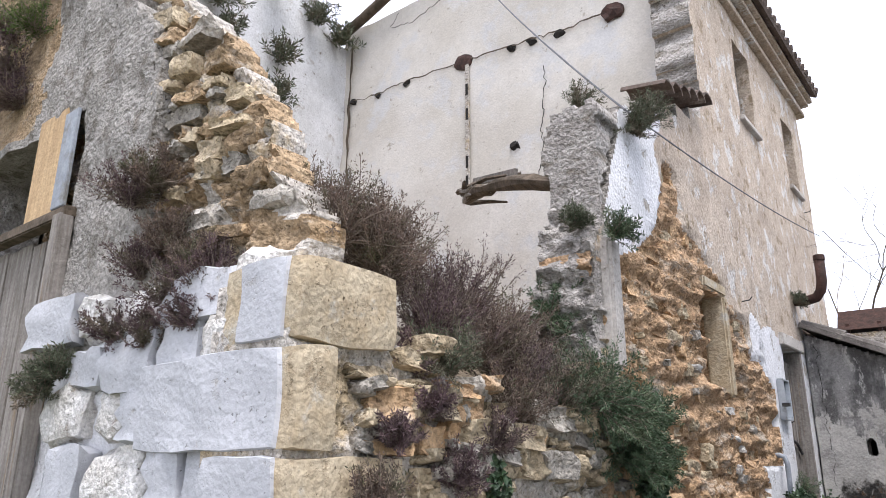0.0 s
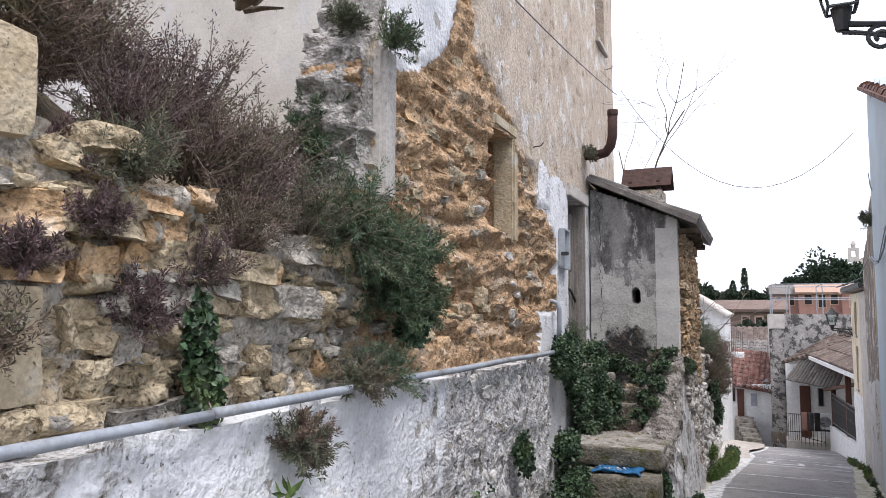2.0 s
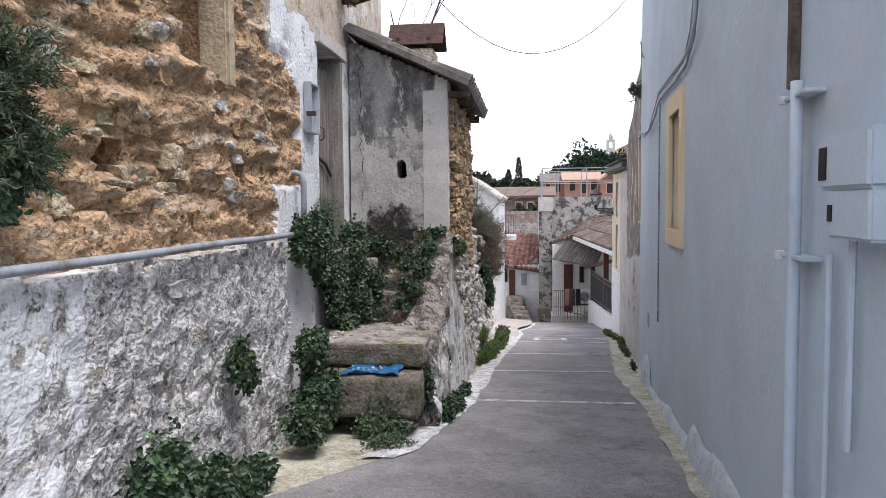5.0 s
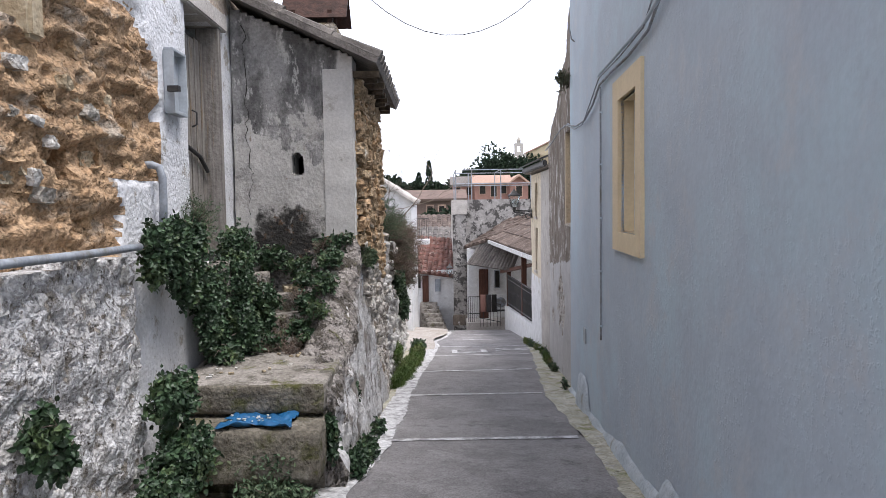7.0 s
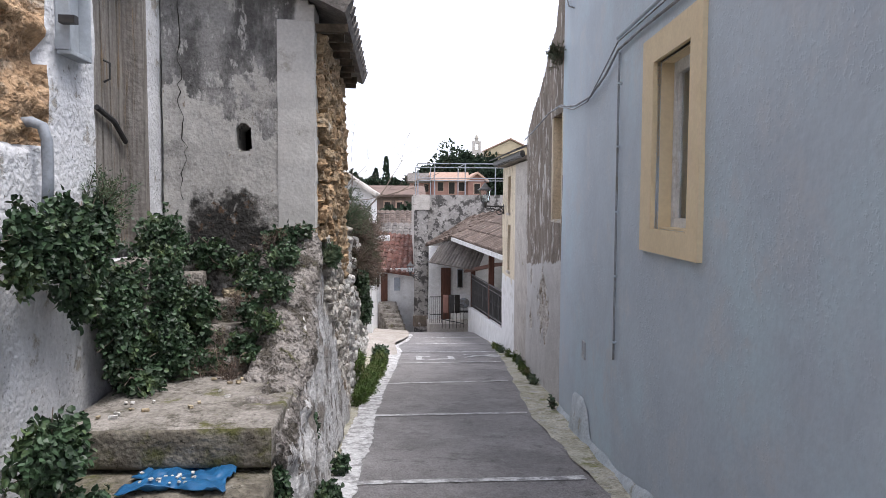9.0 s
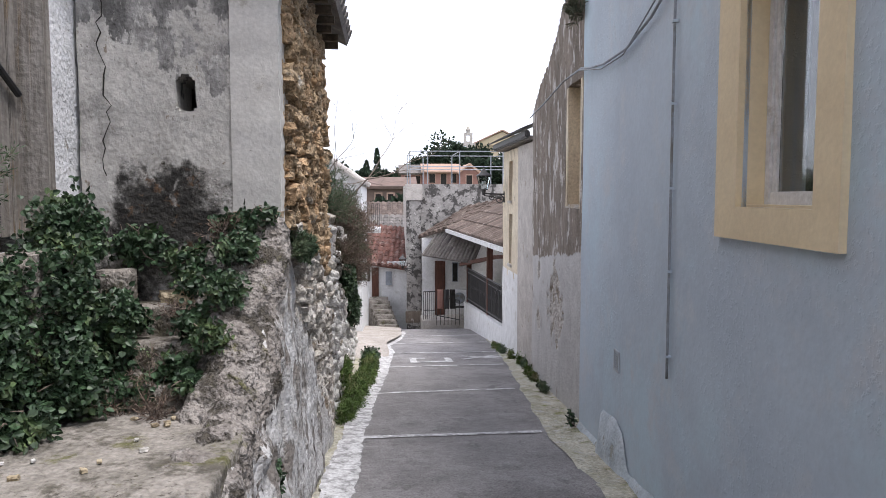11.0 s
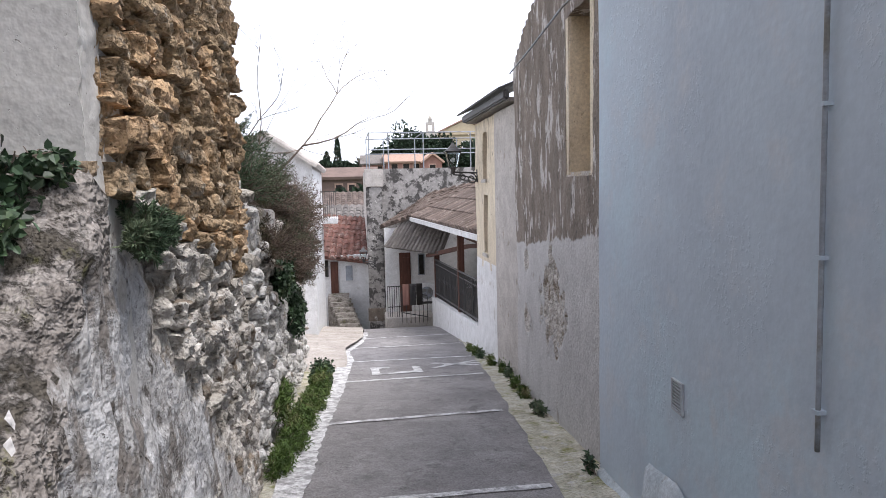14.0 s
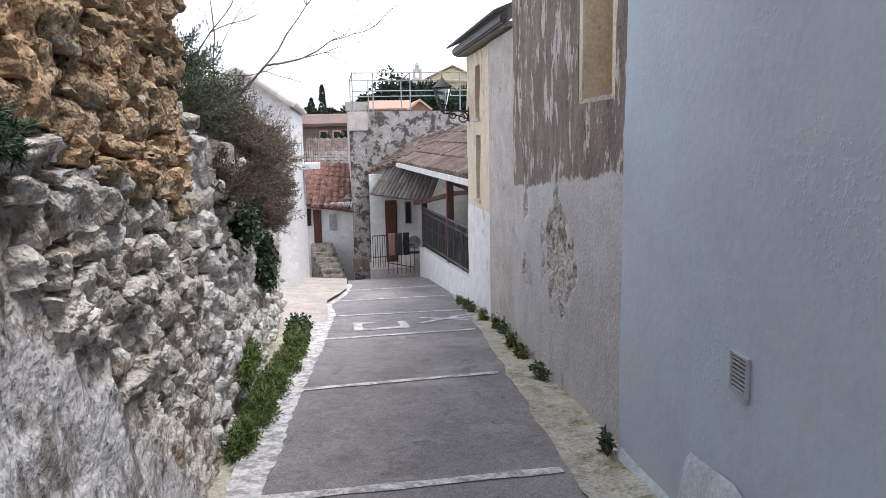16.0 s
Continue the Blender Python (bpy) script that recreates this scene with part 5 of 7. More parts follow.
crack(cross, [(-7.9, 7.415, 7.3), (-7.3, 7.415, 7.25), (-6.7, 7.415, 7.26), (-5.6, 7.415, 7.2), (-4.5, 7.415, 7.1), (-3.9, 7.415, 7.04), (-3.2, 7.415, 7.03)], 0.012, "beam_wood")
crack(cross, [(-4.2, 7.415, 6.6), (-4.22, 7.415, 6.2), (-4.3, 7.415, 5.7), (-4.27, 7.415, 5.4), (-4.4, 7.415, 4.9)], 0.006)
crack(cross, [(-6.9, 7.415, 8.6), (-7.1, 7.415, 8.4), (-6.6, 7.415, 8.3), (-5.9, 7.415, 8.5)], 0.005)
crack(cross, [(-7.98, 7.415, 8.5), (-8.0, 7.415, 7.0), (-7.97, 7.415, 5.5), (-8.0, 7.415, 4.5)], 0.03, "beam_wood")
for pts in ([(-2.0, 10.475, 3.0), (-1.98, 10.475, 2.5), (-2.0, 10.475, 2.0), (-1.96, 10.475, 1.6), (-1.98, 10.475, 1.2)],):
    crack(lean_front, pts, 0.004)


def wire(name, a, b, sag, rad, label, seg=14):
    a, b = Vector(a), Vector(b)
    pts = []
    for i in range(seg + 1):
        f = i / seg
        p = a.lerp(b, f)
        p.z -= sag * 4 * f * (1 - f)
        pts.append(p)
    th = thing(name, label, "cable", "", a)
    part("strand", tube(bmesh.new(), pts, rad, 5), M["cable"], th)
    return th


wire("overhead_wire", (-5.06, 7.38, 8.17), (-2.08, 4.95, 4.23), 0.06, 0.010, "black cable sagging across the plaster wall")
wire("overhead_wire", (-2.08, 4.95, 4.23), (-2.08, 12.5, 5.06), 0.08, 0.008, "black cable running along the facade")
wire("overhead_wire", (-2.0, 12.4, 5.1), (1.35, 13.0, 4.2), 1.2, 0.006, "thin wire sagging across the lane")
for y, z in ((7.85, 3.15), (11.9, 5.3), (12.0, 4.5)):
    hk = thing("wall_hook", "rusty iron hook driven into the facade", "hook", "wall hooks", (-2.15, y, z))
    part("shank", tube(bmesh.new(), [(-2.25, y, z), (-2.06, y - 0.02, z + 0.01), (-2.03, y - 0.03, z + 0.04)], 0.006, 6), M["iron"], hk)

# ---------- steps and parapet before the door ----------
def stone_block(name, x0, x1, y0, y1, z0, z1, mat, label, category="step", group="", amp=0.02):
    bm = bmesh.new()
    bmesh.ops.create_cube(bm, size=1)
    bmesh.ops.subdivide_edges(bm, edges=bm.edges, cuts=6, use_grid_fill=True)
    for v in bm.verts:
        p = Vector(((x0 + x1) / 2 + v.co.x * (x1 - x0), (y0 + y1) / 2 + v.co.y * (y1 - y0), (z0 + z1) / 2 + v.co.z * (z1 - z0)))
        k = sum(abs(c) > 0.49 for c in v.co)
        if k > 1:
            p -= Vector((v.co.x, v.co.y, v.co.z)) * 0.02
        v.co = p + noise.noise_vector(p * 5) * amp
    th = thing(name, label, category, group, ((x0 + x1) / 2, (y0 + y1) / 2, z0))
    part("block", bm, M[mat], th, "", True)
    return th


landing_slab = stone_block("landing_slab", -2.1, -1.0, 8.54, 9.75, -0.17, 0.05, "slab_concrete", "cracked concrete landing slab with mossy face", "step", "", 0.008)
slab_mesh = landing_slab.children[0].data
slab_mesh.materials.append(M["mossy"])
for p in slab_mesh.polygons:
    p.material_index = 1 if p.normal.y < -0.5 else 0
stone_block("lower_step", -2.05, -1.0, 8.25, 8.66, -0.55, -0.19, "mossy", "mossy lower stone step, littered and overgrown", "step", "", 0.01)
stone_block("rubble_footing", -2.05, -1.02, 8.62, 9.8, -1.0, -0.16, "mossy", "mossy rubble base under the landing", "masonry")
for i, (y0, z1) in enumerate(((9.7, 0.17), (9.95, 0.32), (10.2, 0.47))):
    stone_block("step", -2.1, -1.2, y0, 10.5, z1 - 0.3, z1, "concrete", "broken stone step half buried in ivy", "step", "steps to the door")
stone_block("step_block", -2.0, -1.78, 10.15, 10.38, 0.4, 0.68, "concrete", "squared stone block on the steps", "stone")
stone_block("doorstep", -2.12, -1.9, 9.4, 10.1, 0.3, 0.83, "concrete", "worn doorstep hidden in ivy", "step")


def parapet():
    bm = bmesh.new()
    ys = steps(8.64, 10.52, 0.045)
    rings = []
    for y in ys:
        top = float(np.interp(y, [8.64, 9.4, 9.7, 10.0, 10.3, 10.52], [0.02, 0.06, 0.22, 0.5, 0.85, 1.02])) + 0.05 * noise.noise((y * 4, 0, 0))
        wide = 0.08 * noise.noise((y * 2.5, 7, 0))
        sec = []
        for x, z in ((-0.86, -1.4), (-0.88, -1.0), (-0.9, -0.6), (-0.92, -0.6 + (top + 0.35) * 0.35), (-0.94, -0.6 + (top + 0.35) * 0.7), (-0.95, top - 0.25), (-0.96, top - 0.14), (-0.99, top - 0.06), (-1.06, top - 0.01), (-1.13, top), (-1.2, top), (-1.27, top - 0.02), (-1.33 + wide, top - 0.07), (-1.37 + wide, top - 0.2), (-1.38 + wide, top - 0.45), (-1.36, -1.4)):
            p = Vector((x, y, z))
            sec.append(bm.verts.new(p + noise.noise_vector(p * 4) * 0.05 + noise.noise_vector(p * 11) * 0.03))
        rings.append(sec)
    for a, b in zip(rings, rings[1:]):
        for i in range(len(a) - 1):
            bm.faces.new((a[i], b[i], b[i + 1], a[i + 1]))
    bm.faces.new(rings[0])
    bm.faces.new(rings[-1][::-1])
    bmesh.ops.recalc_face_normals(bm, faces=bm.faces)
    bmesh.ops.subdivide_edges(bm, edges=bm.edges, cuts=2, use_grid_fill=True)
    bm.normal_update()
    for v in bm.verts:
        v.co += v.normal * 0.035 * noise.fractal(Vector((v.co.x * 6, v.co.y * 6, v.co.z * 9)), 0.65, 2.2, 5)
    return bm


stair_par = setting("stair_parapet", parapet(), M["lime_streaked"], "worn sloping stair parapet, limed on the lane side", True)
stair_par.data.materials.append(M["parapet_stone"])
for p in stair_par.data.polygons:
    crest = float(np.interp(p.center.y, [8.64, 9.4, 9.7, 10.0, 10.3, 10.52], [0.02, 0.06, 0.22, 0.5, 0.85, 1.02]))
    if p.center.x < -1.02 or p.center.z > crest - 0.2 + 0.3 * noise.fractal(p.center * 3, 0.8, 2.1, 4):
        p.material_index = 1


def crumpled(name, at, sx, sy, h, mat, label, seed):
    bm = bmesh.new()
    bmesh.ops.create_grid(bm, x_segments=26, y_segments=16, size=0.5)
    at = Vector(at)
    for v in bm.verts:
        u, w = v.co.x, v.co.y
        k = noise.fractal((u * 4 + seed, w * 5, seed), 0.8, 2.2, 4)
        fold = abs(noise.noise((u * 6, w * 9 + seed, 2)))
        e = 1 + 0.3 * noise.noise((math.atan2(w, u) * 1.5, seed, 0))
        v.co = at + Vector((u * sx * e, w * sy * e, h * (0.35 + 0.6 * k * 0.6 + 0.9 * fold * 0.5)))
    bm.normal_update()
    bmesh.ops.solidify(bm, geom=bm.faces[:], thickness=0.004)
    th = thing(name, label, "plastic bag", "", at)
    part("film", bm, M[mat], th, "", True)
    return th


crumpled("plastic_sack", (-1.42, 8.46, -0.2), 0.46, 0.34, 0.085, "blue_plastic", "crumpled torn blue plastic sack on the lower step", 3)
for i in range(46):
    r = rng
    kind = "limed_stone" if i < 24 else "pale_stone"
    if i < 16:
        p = (-1.5 + r.uniform(-0.14, 0.16), 8.42 + r.uniform(-0.1, 0.06), -0.145)
    elif i < 34:
        p = (r.uniform(-1.95, -1.35), r.uniform(8.7, 9.55), 0.06)
    else:
        p = (r.uniform(-1.6, -1.25), r.uniform(10.22, 10.42), 0.5)
    s = r.uniform(0.008, 0.018) if i < 16 else r.uniform(0.014, 0.03) if i < 34 else r.uniform(0.05, 0.14)
    ob = new("loose_stone", STONES[kind][i % 12])
    ob.matrix_basis = Matrix.Translation(p) @ pose(0, 0, 0, 0, 0, r.uniform(0, 360)) @ Matrix.Diagonal((s * 1.5, s, s * 0.6, 1))
    tagged(ob, "small loose stone lying on the steps", "stone", "loose stones on the steps")

# ---------- lean-to roof and chimney ----------
roof("lean_to_roof", ((-0.72, 10.32, 2.64), (-0.72, 13.5, 2.64), (-2.12, 13.5, 3.3), (-2.12, 10.32, 3.3)), "grey_tile", "grey old clay tile roof of the lean-to", 0.22, 0.06)
for i in range(9):
    y = 10.55 + i * 0.33
    jt = thing("rafter_end", "dark rotten rafter end under the eave", "rafter", "rafter ends", (-0.8, y, 2.55))
    part("rafter", boxed(-1.0, -0.78 + rng.uniform(-0.05, 0.05), y, y + 0.06, 2.5, 2.56), M["beam_wood"], jt)
ch = thing("chimney", "stubby rendered chimney with rusty sheet cowl", "chimney", "", (-1.55, 11.8, 2.9))
part("shaft", boxed(-1.77, -1.28, 11.55, 12.0, 2.7, 3.28, bevel=0.02), M["grey_mortar"], ch)
for x, y in ((-1.77, 11.6), (-1.37, 11.6), (-1.77, 11.95), (-1.37, 11.95)):
    part("post", boxed(x, x + 0.05, y - 0.03, y + 0.03, 3.26, 3.42), M["rust"], ch)
for turn in (0, 180):
    part("cowl_sheet", boxed(-0.36, 0.36, 0.0, 0.40, -0.008, 0.008, pose(-1.52, 11.78, 3.64, -52, 0, turn)), M["rust"], ch)
bm = boxed(-1.72, -1.35, 11.6, 11.96, 3.26, 3.42)
part("flue", bm, M["dark"], ch)

# ---------- rubble wall with bushes past the lean-to ----------
veg_rel = rubble_relief(0.07, 0.26, 12.0, 1.2)


def veg_top(y):
    return float(np.interp(y, [13.4, 14.2, 16, 18, 19.5], [0.95, 0.75, 0.5, 0.3, 0.1])) + 0.2 * noise.noise((y * 2, 0, 0))


veg_wall = setting("garden_wall", sheet((-0.98, 0, 0), YX, NX, cuts(13.4, 19.5, 0.06), cuts(-2.2, 1.2, 0.06), lambda y, z: z < veg_top(y), 0.6, veg_rel, 0.04), M["limed_stone"], "limed rubble garden wall, crumbling", True)
lay_stones(veg_wall, (-0.96, 0, 0), YX, NX, 13.45, 19.3, -1.6, 1.0, lambda y, z: 0.75 if z < veg_top(y) else 0, lambda y, z: ["round_limed_stone", "round_limed_stone"] if z < -0.1 else ["round_grey_stone", "round_limed_stone"], (0.1, 0.28), (0.07, 0.17), 0.22, 0.05, 300, 51, tilt=10)
setting("garden_bank", boxed(-4.5, -1.6, 13.5, 19.0, -2.2, -0.2), M["rubble_soil"], "earth bank behind the garden wall")
# open ramp to the west of the lane
bm = bmesh.new()
rows = []
for y in steps(19.2, 33, 0.6):
    rows.append([bm.verts.new((x, y, street_z(y) + 0.0 + (0.06 + 0.09 * max(0.0, -x)) * min(1.0, max(0.0, (y - 19) / 3)))) for x in (-7, -4, -2.5, -1.5, -0.6, left_edge(y) - 0.02)])
for a, b in zip(rows, rows[1:]):
    for i in range(5):
        bm.faces.new((a[i], a[i + 1], b[i + 1], b[i]))
setting("ramp", bm, M["gravel"], "pale concrete ramp branching off the lane", True)

# ---------- vegetation of the west side ----------
heath = "dry purple-brown heath bush on the rubble"
for i, (x, y, z, s, leaf) in enumerate((
        (-3.4, 1.9, 2.62, 0.26, "dry_leaf"), (-3.1, 1.9, 2.45, 0.22, "dry_leaf"), (-3.0, 1.95, 2.35, 0.3, "purple_leaf"), (-3.6, 1.9, 2.5, 0.28, "purple_leaf"), (-3.25, 1.88, 2.3, 0.26, "purple_leaf"), (-3.0, 2.5, 2.6, 0.34, "dry_leaf"), (-3.5, 2.6, 2.9, 0.3, "dry_leaf"),
        (-2.9, 3.0, 2.55, 0.5, "dry_leaf"), (-3.2, 3.3, 2.7, 0.5, "dry_leaf"), (-2.6, 3.1, 2.3, 0.46, "purple_leaf"), (-2.45, 3.3, 2.1, 0.46, "dry_leaf"), (-2.5, 3.7, 2.1, 0.5, "dry_leaf"),
        (-2.7, 4.1, 2.25, 0.46, "dry_leaf"), (-2.35, 3.6, 1.95, 0.42, "purple_leaf"), (-2.25, 3.95, 1.85, 0.44, "grey_leaf"), (-2.2, 2.75, 1.98, 0.28, "grey_leaf"),
        (-2.3, 2.55, 1.95, 0.22, "purple_leaf"), (-2.1, 2.3, 1.62, 0.15, "purple_leaf"), (-2.1, 2.15, 1.32, 0.24, "dry_leaf"), (-2.12, 2.75, 1.45, 0.2, "purple_leaf"), (-2.1, 2.55, 1.75, 0.16, "purple_leaf"), (-3.7, 1.84, 2.16, 0.22, "purple_leaf"), (-3.35, 1.84, 2.1, 0.24, "purple_leaf"), (-3.05, 1.86, 2.16, 0.2, "purple_leaf"), (-2.75, 2.7, 2.4, 0.42, "dry_leaf"), (-2.9, 2.9, 2.75, 0.46, "dry_leaf"), (-2.4, 2.9, 2.15, 0.36, "purple_leaf"), (-2.6, 3.4, 2.4, 0.46, "purple_leaf"), (-2.55, 2.35, 2.62, 0.42, "dry_leaf"), (-2.75, 2.4, 2.7, 0.4, "dry_leaf"), (-2.4, 2.5, 2.5, 0.36, "dry_leaf"), (-3.75, 1.85, 2.95, 0.3, "purple_leaf"), (-3.55, 1.85, 3.0, 0.26, "dry_leaf"), (-2.2, 3.35, 1.75, 0.34, "dry_leaf"), (-2.15, 3.1, 1.6, 0.24, "purple_leaf"))):
    shrub((x, y, z - 0.06), s, (0.35, -0.15, 0.75), leaf, heath, 100 + i, stems=int(34 + 110 * s), leaves=84, leaf_len=0.02, leaf_wid=0.006, group="heath bushes")
for i, (x, y, z, s) in enumerate(((-2.15, 4.2, 1.9, 0.42), (-2.1, 4.45, 1.75, 0.36), (-2.08, 4.55, 1.5, 0.28), (-2.5, 4.4, 2.45, 0.32), (-2.1, 4.8, 1.72, 0.32), (-2.08, 4.92, 1.5, 0.22))):
    shrub((x, y, z), s, (0.5, -0.1, 0.25), "green_leaf", "green willowy bush hanging from the wall", 140 + i, stems=70, leaves=120, leaf_len=0.028, leaf_wid=0.0075, droop=0.1, group="green bushes")
for i, (x, y, z, s, leaf) in enumerate(((-2.0, 4.1, 1.06, 0.24, "grey_leaf"), (-1.98, 4.3, 1.08, 0.24, "green_leaf"), (-1.97, 3.55, 0.80, 0.2, "grey_leaf"), (-1.97, 3.6, 0.84, 0.18, "dry_leaf"), (-2.05, 5.25, 4.25, 0.28, "grey_leaf"), (-2.1, 5.1, 4.1, 0.22, "grey_leaf"), (-2.5, 4.95, 4.35, 0.28, "grey_leaf"), (-2.06, 4.55, 3.05, 0.22, "green_leaf"), (-2.3, 4.4, 3.15, 0.16, "grey_leaf"), (-2.1, 10.2, 3.55, 0.17, "grey_leaf"), (-0.92, 10.68, 0.72, 0.09, "green_leaf"), (-0.92, 10.8, 0.76, 0.11, "green_leaf"), (-0.92, 10.95, 0.74, 0.09, "green_leaf"), (-2.28, 9.15, 0.9, 0.4, "green_leaf"), (-2.15, 9.25, 1.1, 0.3, "green_leaf"))):
    shrub((x, y, z), s, (0.6, -0.2, 0.5), leaf, "wiry grey-green shrub rooted in the masonry", 170 + i, stems=44, leaves=90, leaf_len=0.026, leaf_wid=0.006, droop=0.03, group="wall shrubs")
for i, (y, z) in enumerate(((4.3, 7.9), (4.8, 7.8), (4.95, 7.3), (5.75, 8.6), (5.9, 7.4), (6.6, 8.45), (7.1, 8.3), (5.9, 6.7))):
    shrub((-8.0, y, z), 0.42, (0.5, -0.1, 0.6), "grey_leaf", "dark shrub growing from the white wall's top", 190 + i, stems=26, leaves=36, leaf_len=0.09, leaf_wid=0.02, group="wall top shrubs")
for i, (x, y, z) in enumerate(((-5.75, 1.85, 4.85), (-6.1, 1.85, 4.6), (-5.95, 1.85, 4.25), (-6.3, 1.85, 5.0), (-4.25, 1.8, 1.95), (-4.35, 1.78, 1.85), (-6.3, 1.85, 4.4), (-5.8, 1.85, 5.25))):
    shrub((x, y, z), 0.36 if i not in (4, 5) else 0.2, (0.1, -0.5, 0.3), "grass_leaf" if i == 0 else "grey_leaf" if i in (4, 5) else "purple_leaf", "small wiry shrub in the end wall", 210 + i, stems=50, leaves=70, leaf_len=0.024, leaf_wid=0.007, group="end wall shrubs")
OUT = (0.7, -0.5, 0.3)
ivy("ivy_mound", [((-2.0, 9.3, 0.5), (0.16, 0.4, 0.48), OUT), ((-1.92, 9.65, 0.6), (0.22, 0.3, 0.45), OUT), ((-1.98, 9.95, 0.9), (0.2, 0.35, 0.3), OUT), ((-1.85, 9.5, 0.25), (0.24, 0.14, 0.22), OUT), ((-1.75, 9.9, 0.5), (0.16, 0.2, 0.14), OUT)], "dark green ivy mound covering the steps", 301, density=950, leaf_len=0.032, leaf_wid=0.03)
ivy("ivy_mound", [((-1.98, 8.15, 0.98), (0.1, 0.17, 0.26), OUT), ((-1.98, 8.5, 0.98), (0.13, 0.3, 0.3), OUT), ((-1.99, 8.72, 0.72), (0.12, 0.2, 0.2), OUT), ((-2.0, 8.9, 1.0), (0.12, 0.2, 0.25), OUT)], "dark ivy hanging over the wall's end", 302)
ivy("ivy_mound", [((-1.22, 10.36, 0.92), (0.2, 0.12, 0.13), OUT), ((-1.5, 10.4, 0.72), (0.26, 0.1, 0.14), OUT), ((-1.42, 10.22, 0.62), (0.16, 0.14, 0.12), OUT), ((-1.8, 10.42, 0.8), (0.26, 0.1, 0.16), OUT), ((-1.38, 9.98, 0.42), (0.15, 0.16, 0.14), OUT), ((-1.42, 9.8, 0.22), (0.16, 0.12, 0.12), OUT)], "trailing ivy along the stair parapet", 303, density=520, leaf_len=0.038, leaf_wid=0.032)
ivy("ivy_mound", [((-1.78, 9.86, 0.3), (0.24, 0.14, 0.16), OUT), ((-1.62, 9.72, 0.14), (0.24, 0.12, 0.1), OUT), ((-1.85, 9.55, 0.16), (0.2, 0.18, 0.14), OUT), ((-1.72, 10.1, 0.42), (0.14, 0.08, 0.1), OUT), ((-1.9, 9.25, 0.12), (0.16, 0.2, 0.12), OUT)], "ivy and brambles spreading over the broken steps", 313, density=520, leaf_len=0.038, leaf_wid=0.032)
ivy("ivy_mound", [((-1.2, 10.2, 0.8), (0.17, 0.2, 0.13), OUT), ((-1.22, 9.98, 0.6), (0.16, 0.18, 0.14), OUT), ((-1.26, 9.8, 0.38), (0.13, 0.14, 0.1), OUT), ((-1.34, 9.66, 0.2), (0.09, 0.12, 0.07), OUT), ((-1.08, 10.42, 0.98), (0.12, 0.08, 0.07), OUT), ((-0.94, 9.75, -0.35), (0.05, 0.1, 0.16), OUT)], "ivy creeping over the stair parapet's top", 314, density=640, leaf_len=0.034, leaf_wid=0.026)
for i, (x, y, z) in enumerate(((-1.55, 9.78, 0.2), (-1.7, 9.66, 0.06), (-1.48, 10.05, 0.42), (-1.3, 10.28, 0.85), (-1.5, 9.7, 0.06), (-1.45, 9.55, 0.05))):
    shrub((x, y, z), 0.16, (0.1, -0.3, 0.6), "dry_leaf", "dry wiry weed between the steps", 360 + i, stems=14, leaves=22, leaf_len=0.03, leaf_wid=0.006, name="dry_weed", category="weed", group="dry weeds")
ivy("ivy_bush", [((-1.88, 8.1, 0.08), (0.17, 0.28, 0.24), OUT), ((-1.8, 8.05, -0.3), (0.22, 0.32, 0.3), OUT), ((-1.76, 7.6, -0.4), (0.2, 0.3, 0.22), OUT)], "leafy ivy bush at the foot of the steps", 304)
ivy("ivy_bush", [((-1.86, 5.6, -0.12), (0.14, 0.32, 0.36), OUT), ((-1.84, 6.1, -0.3), (0.16, 0.3, 0.22), OUT), ((-1.85, 5.2, -0.3), (0.14, 0.25, 0.2), OUT), ((-1.82, 6.6, -0.42), (0.16, 0.3, 0.14), OUT)], "leafy ivy at the retaining wall's foot", 305)
ivy("ivy_clump", [((-1.92, 6.72, 0.28), (0.09, 0.16, 0.2), OUT), ((-1.92, 6.85, 0.15), (0.07, 0.14, 0.12), OUT)], "ivy clump on the retaining wall", 306)
ivy("ivy_clump", [((-0.98, 8.6, -0.35), (0.07, 0.1, 0.22), OUT), ((-0.85, 9.0, -0.68), (0.12, 0.25, 0.14), OUT), ((-0.82, 9.5, -0.75), (0.12, 0.25, 0.14), OUT), ((-0.8, 10.4, -0.85), (0.08, 0.12, 0.1), OUT)], "ivy tufts at the parapet's foot", 307)
ivy("ivy_clump", [((-2.0, 4.75, 1.35), (0.1, 0.2, 0.16), OUT), ((-2.05, 3.0, 1.3), (0.06, 0.1, 0.26), OUT), ((-2.05, 3.05, 1.1), (0.06, 0.12, 0.16), OUT)], "ivy trailing down the ruined wall", 308)
ivy("weeds", [((-1.3, 8.2, -0.6), (0.35, 0.2, 0.14), (0, 0, 1)), ((-1.2, 7.9, -0.65), (0.25, 0.25, 0.1), (0, 0, 1)), ((-1.35, 8.3, -0.42), (0.3, 0.12, 0.12), (0, 0, 1))], "green weeds over the lowest step", 309, "green_leaf", 620, 0.04, 0.022, "weeds")
ivy("weeds", [((-0.8, 13.75, -1.25), (0.13, 0.4, 0.15), (0, 0, 1)), ((-0.76, 14.4, -1.3), (0.17, 0.45, 0.17), (0, 0, 1)), ((-0.74, 15.2, -1.4), (0.2, 0.5, 0.17), (0, 0, 1)), ((-0.68, 16.1, -1.5), (0.2, 0.5, 0.16), (0, 0, 1)), ((-0.62, 16.9, -1.52), (0.18, 0.5, 0.22), (0, 0, 1)), ((-0.86, 14.8, -1.05), (0.08, 0.6, 0.16), (0, 0, 1))], "bright green weeds along the garden wall", 310, "grass_leaf", 1300, 0.05, 0.012, "weeds")
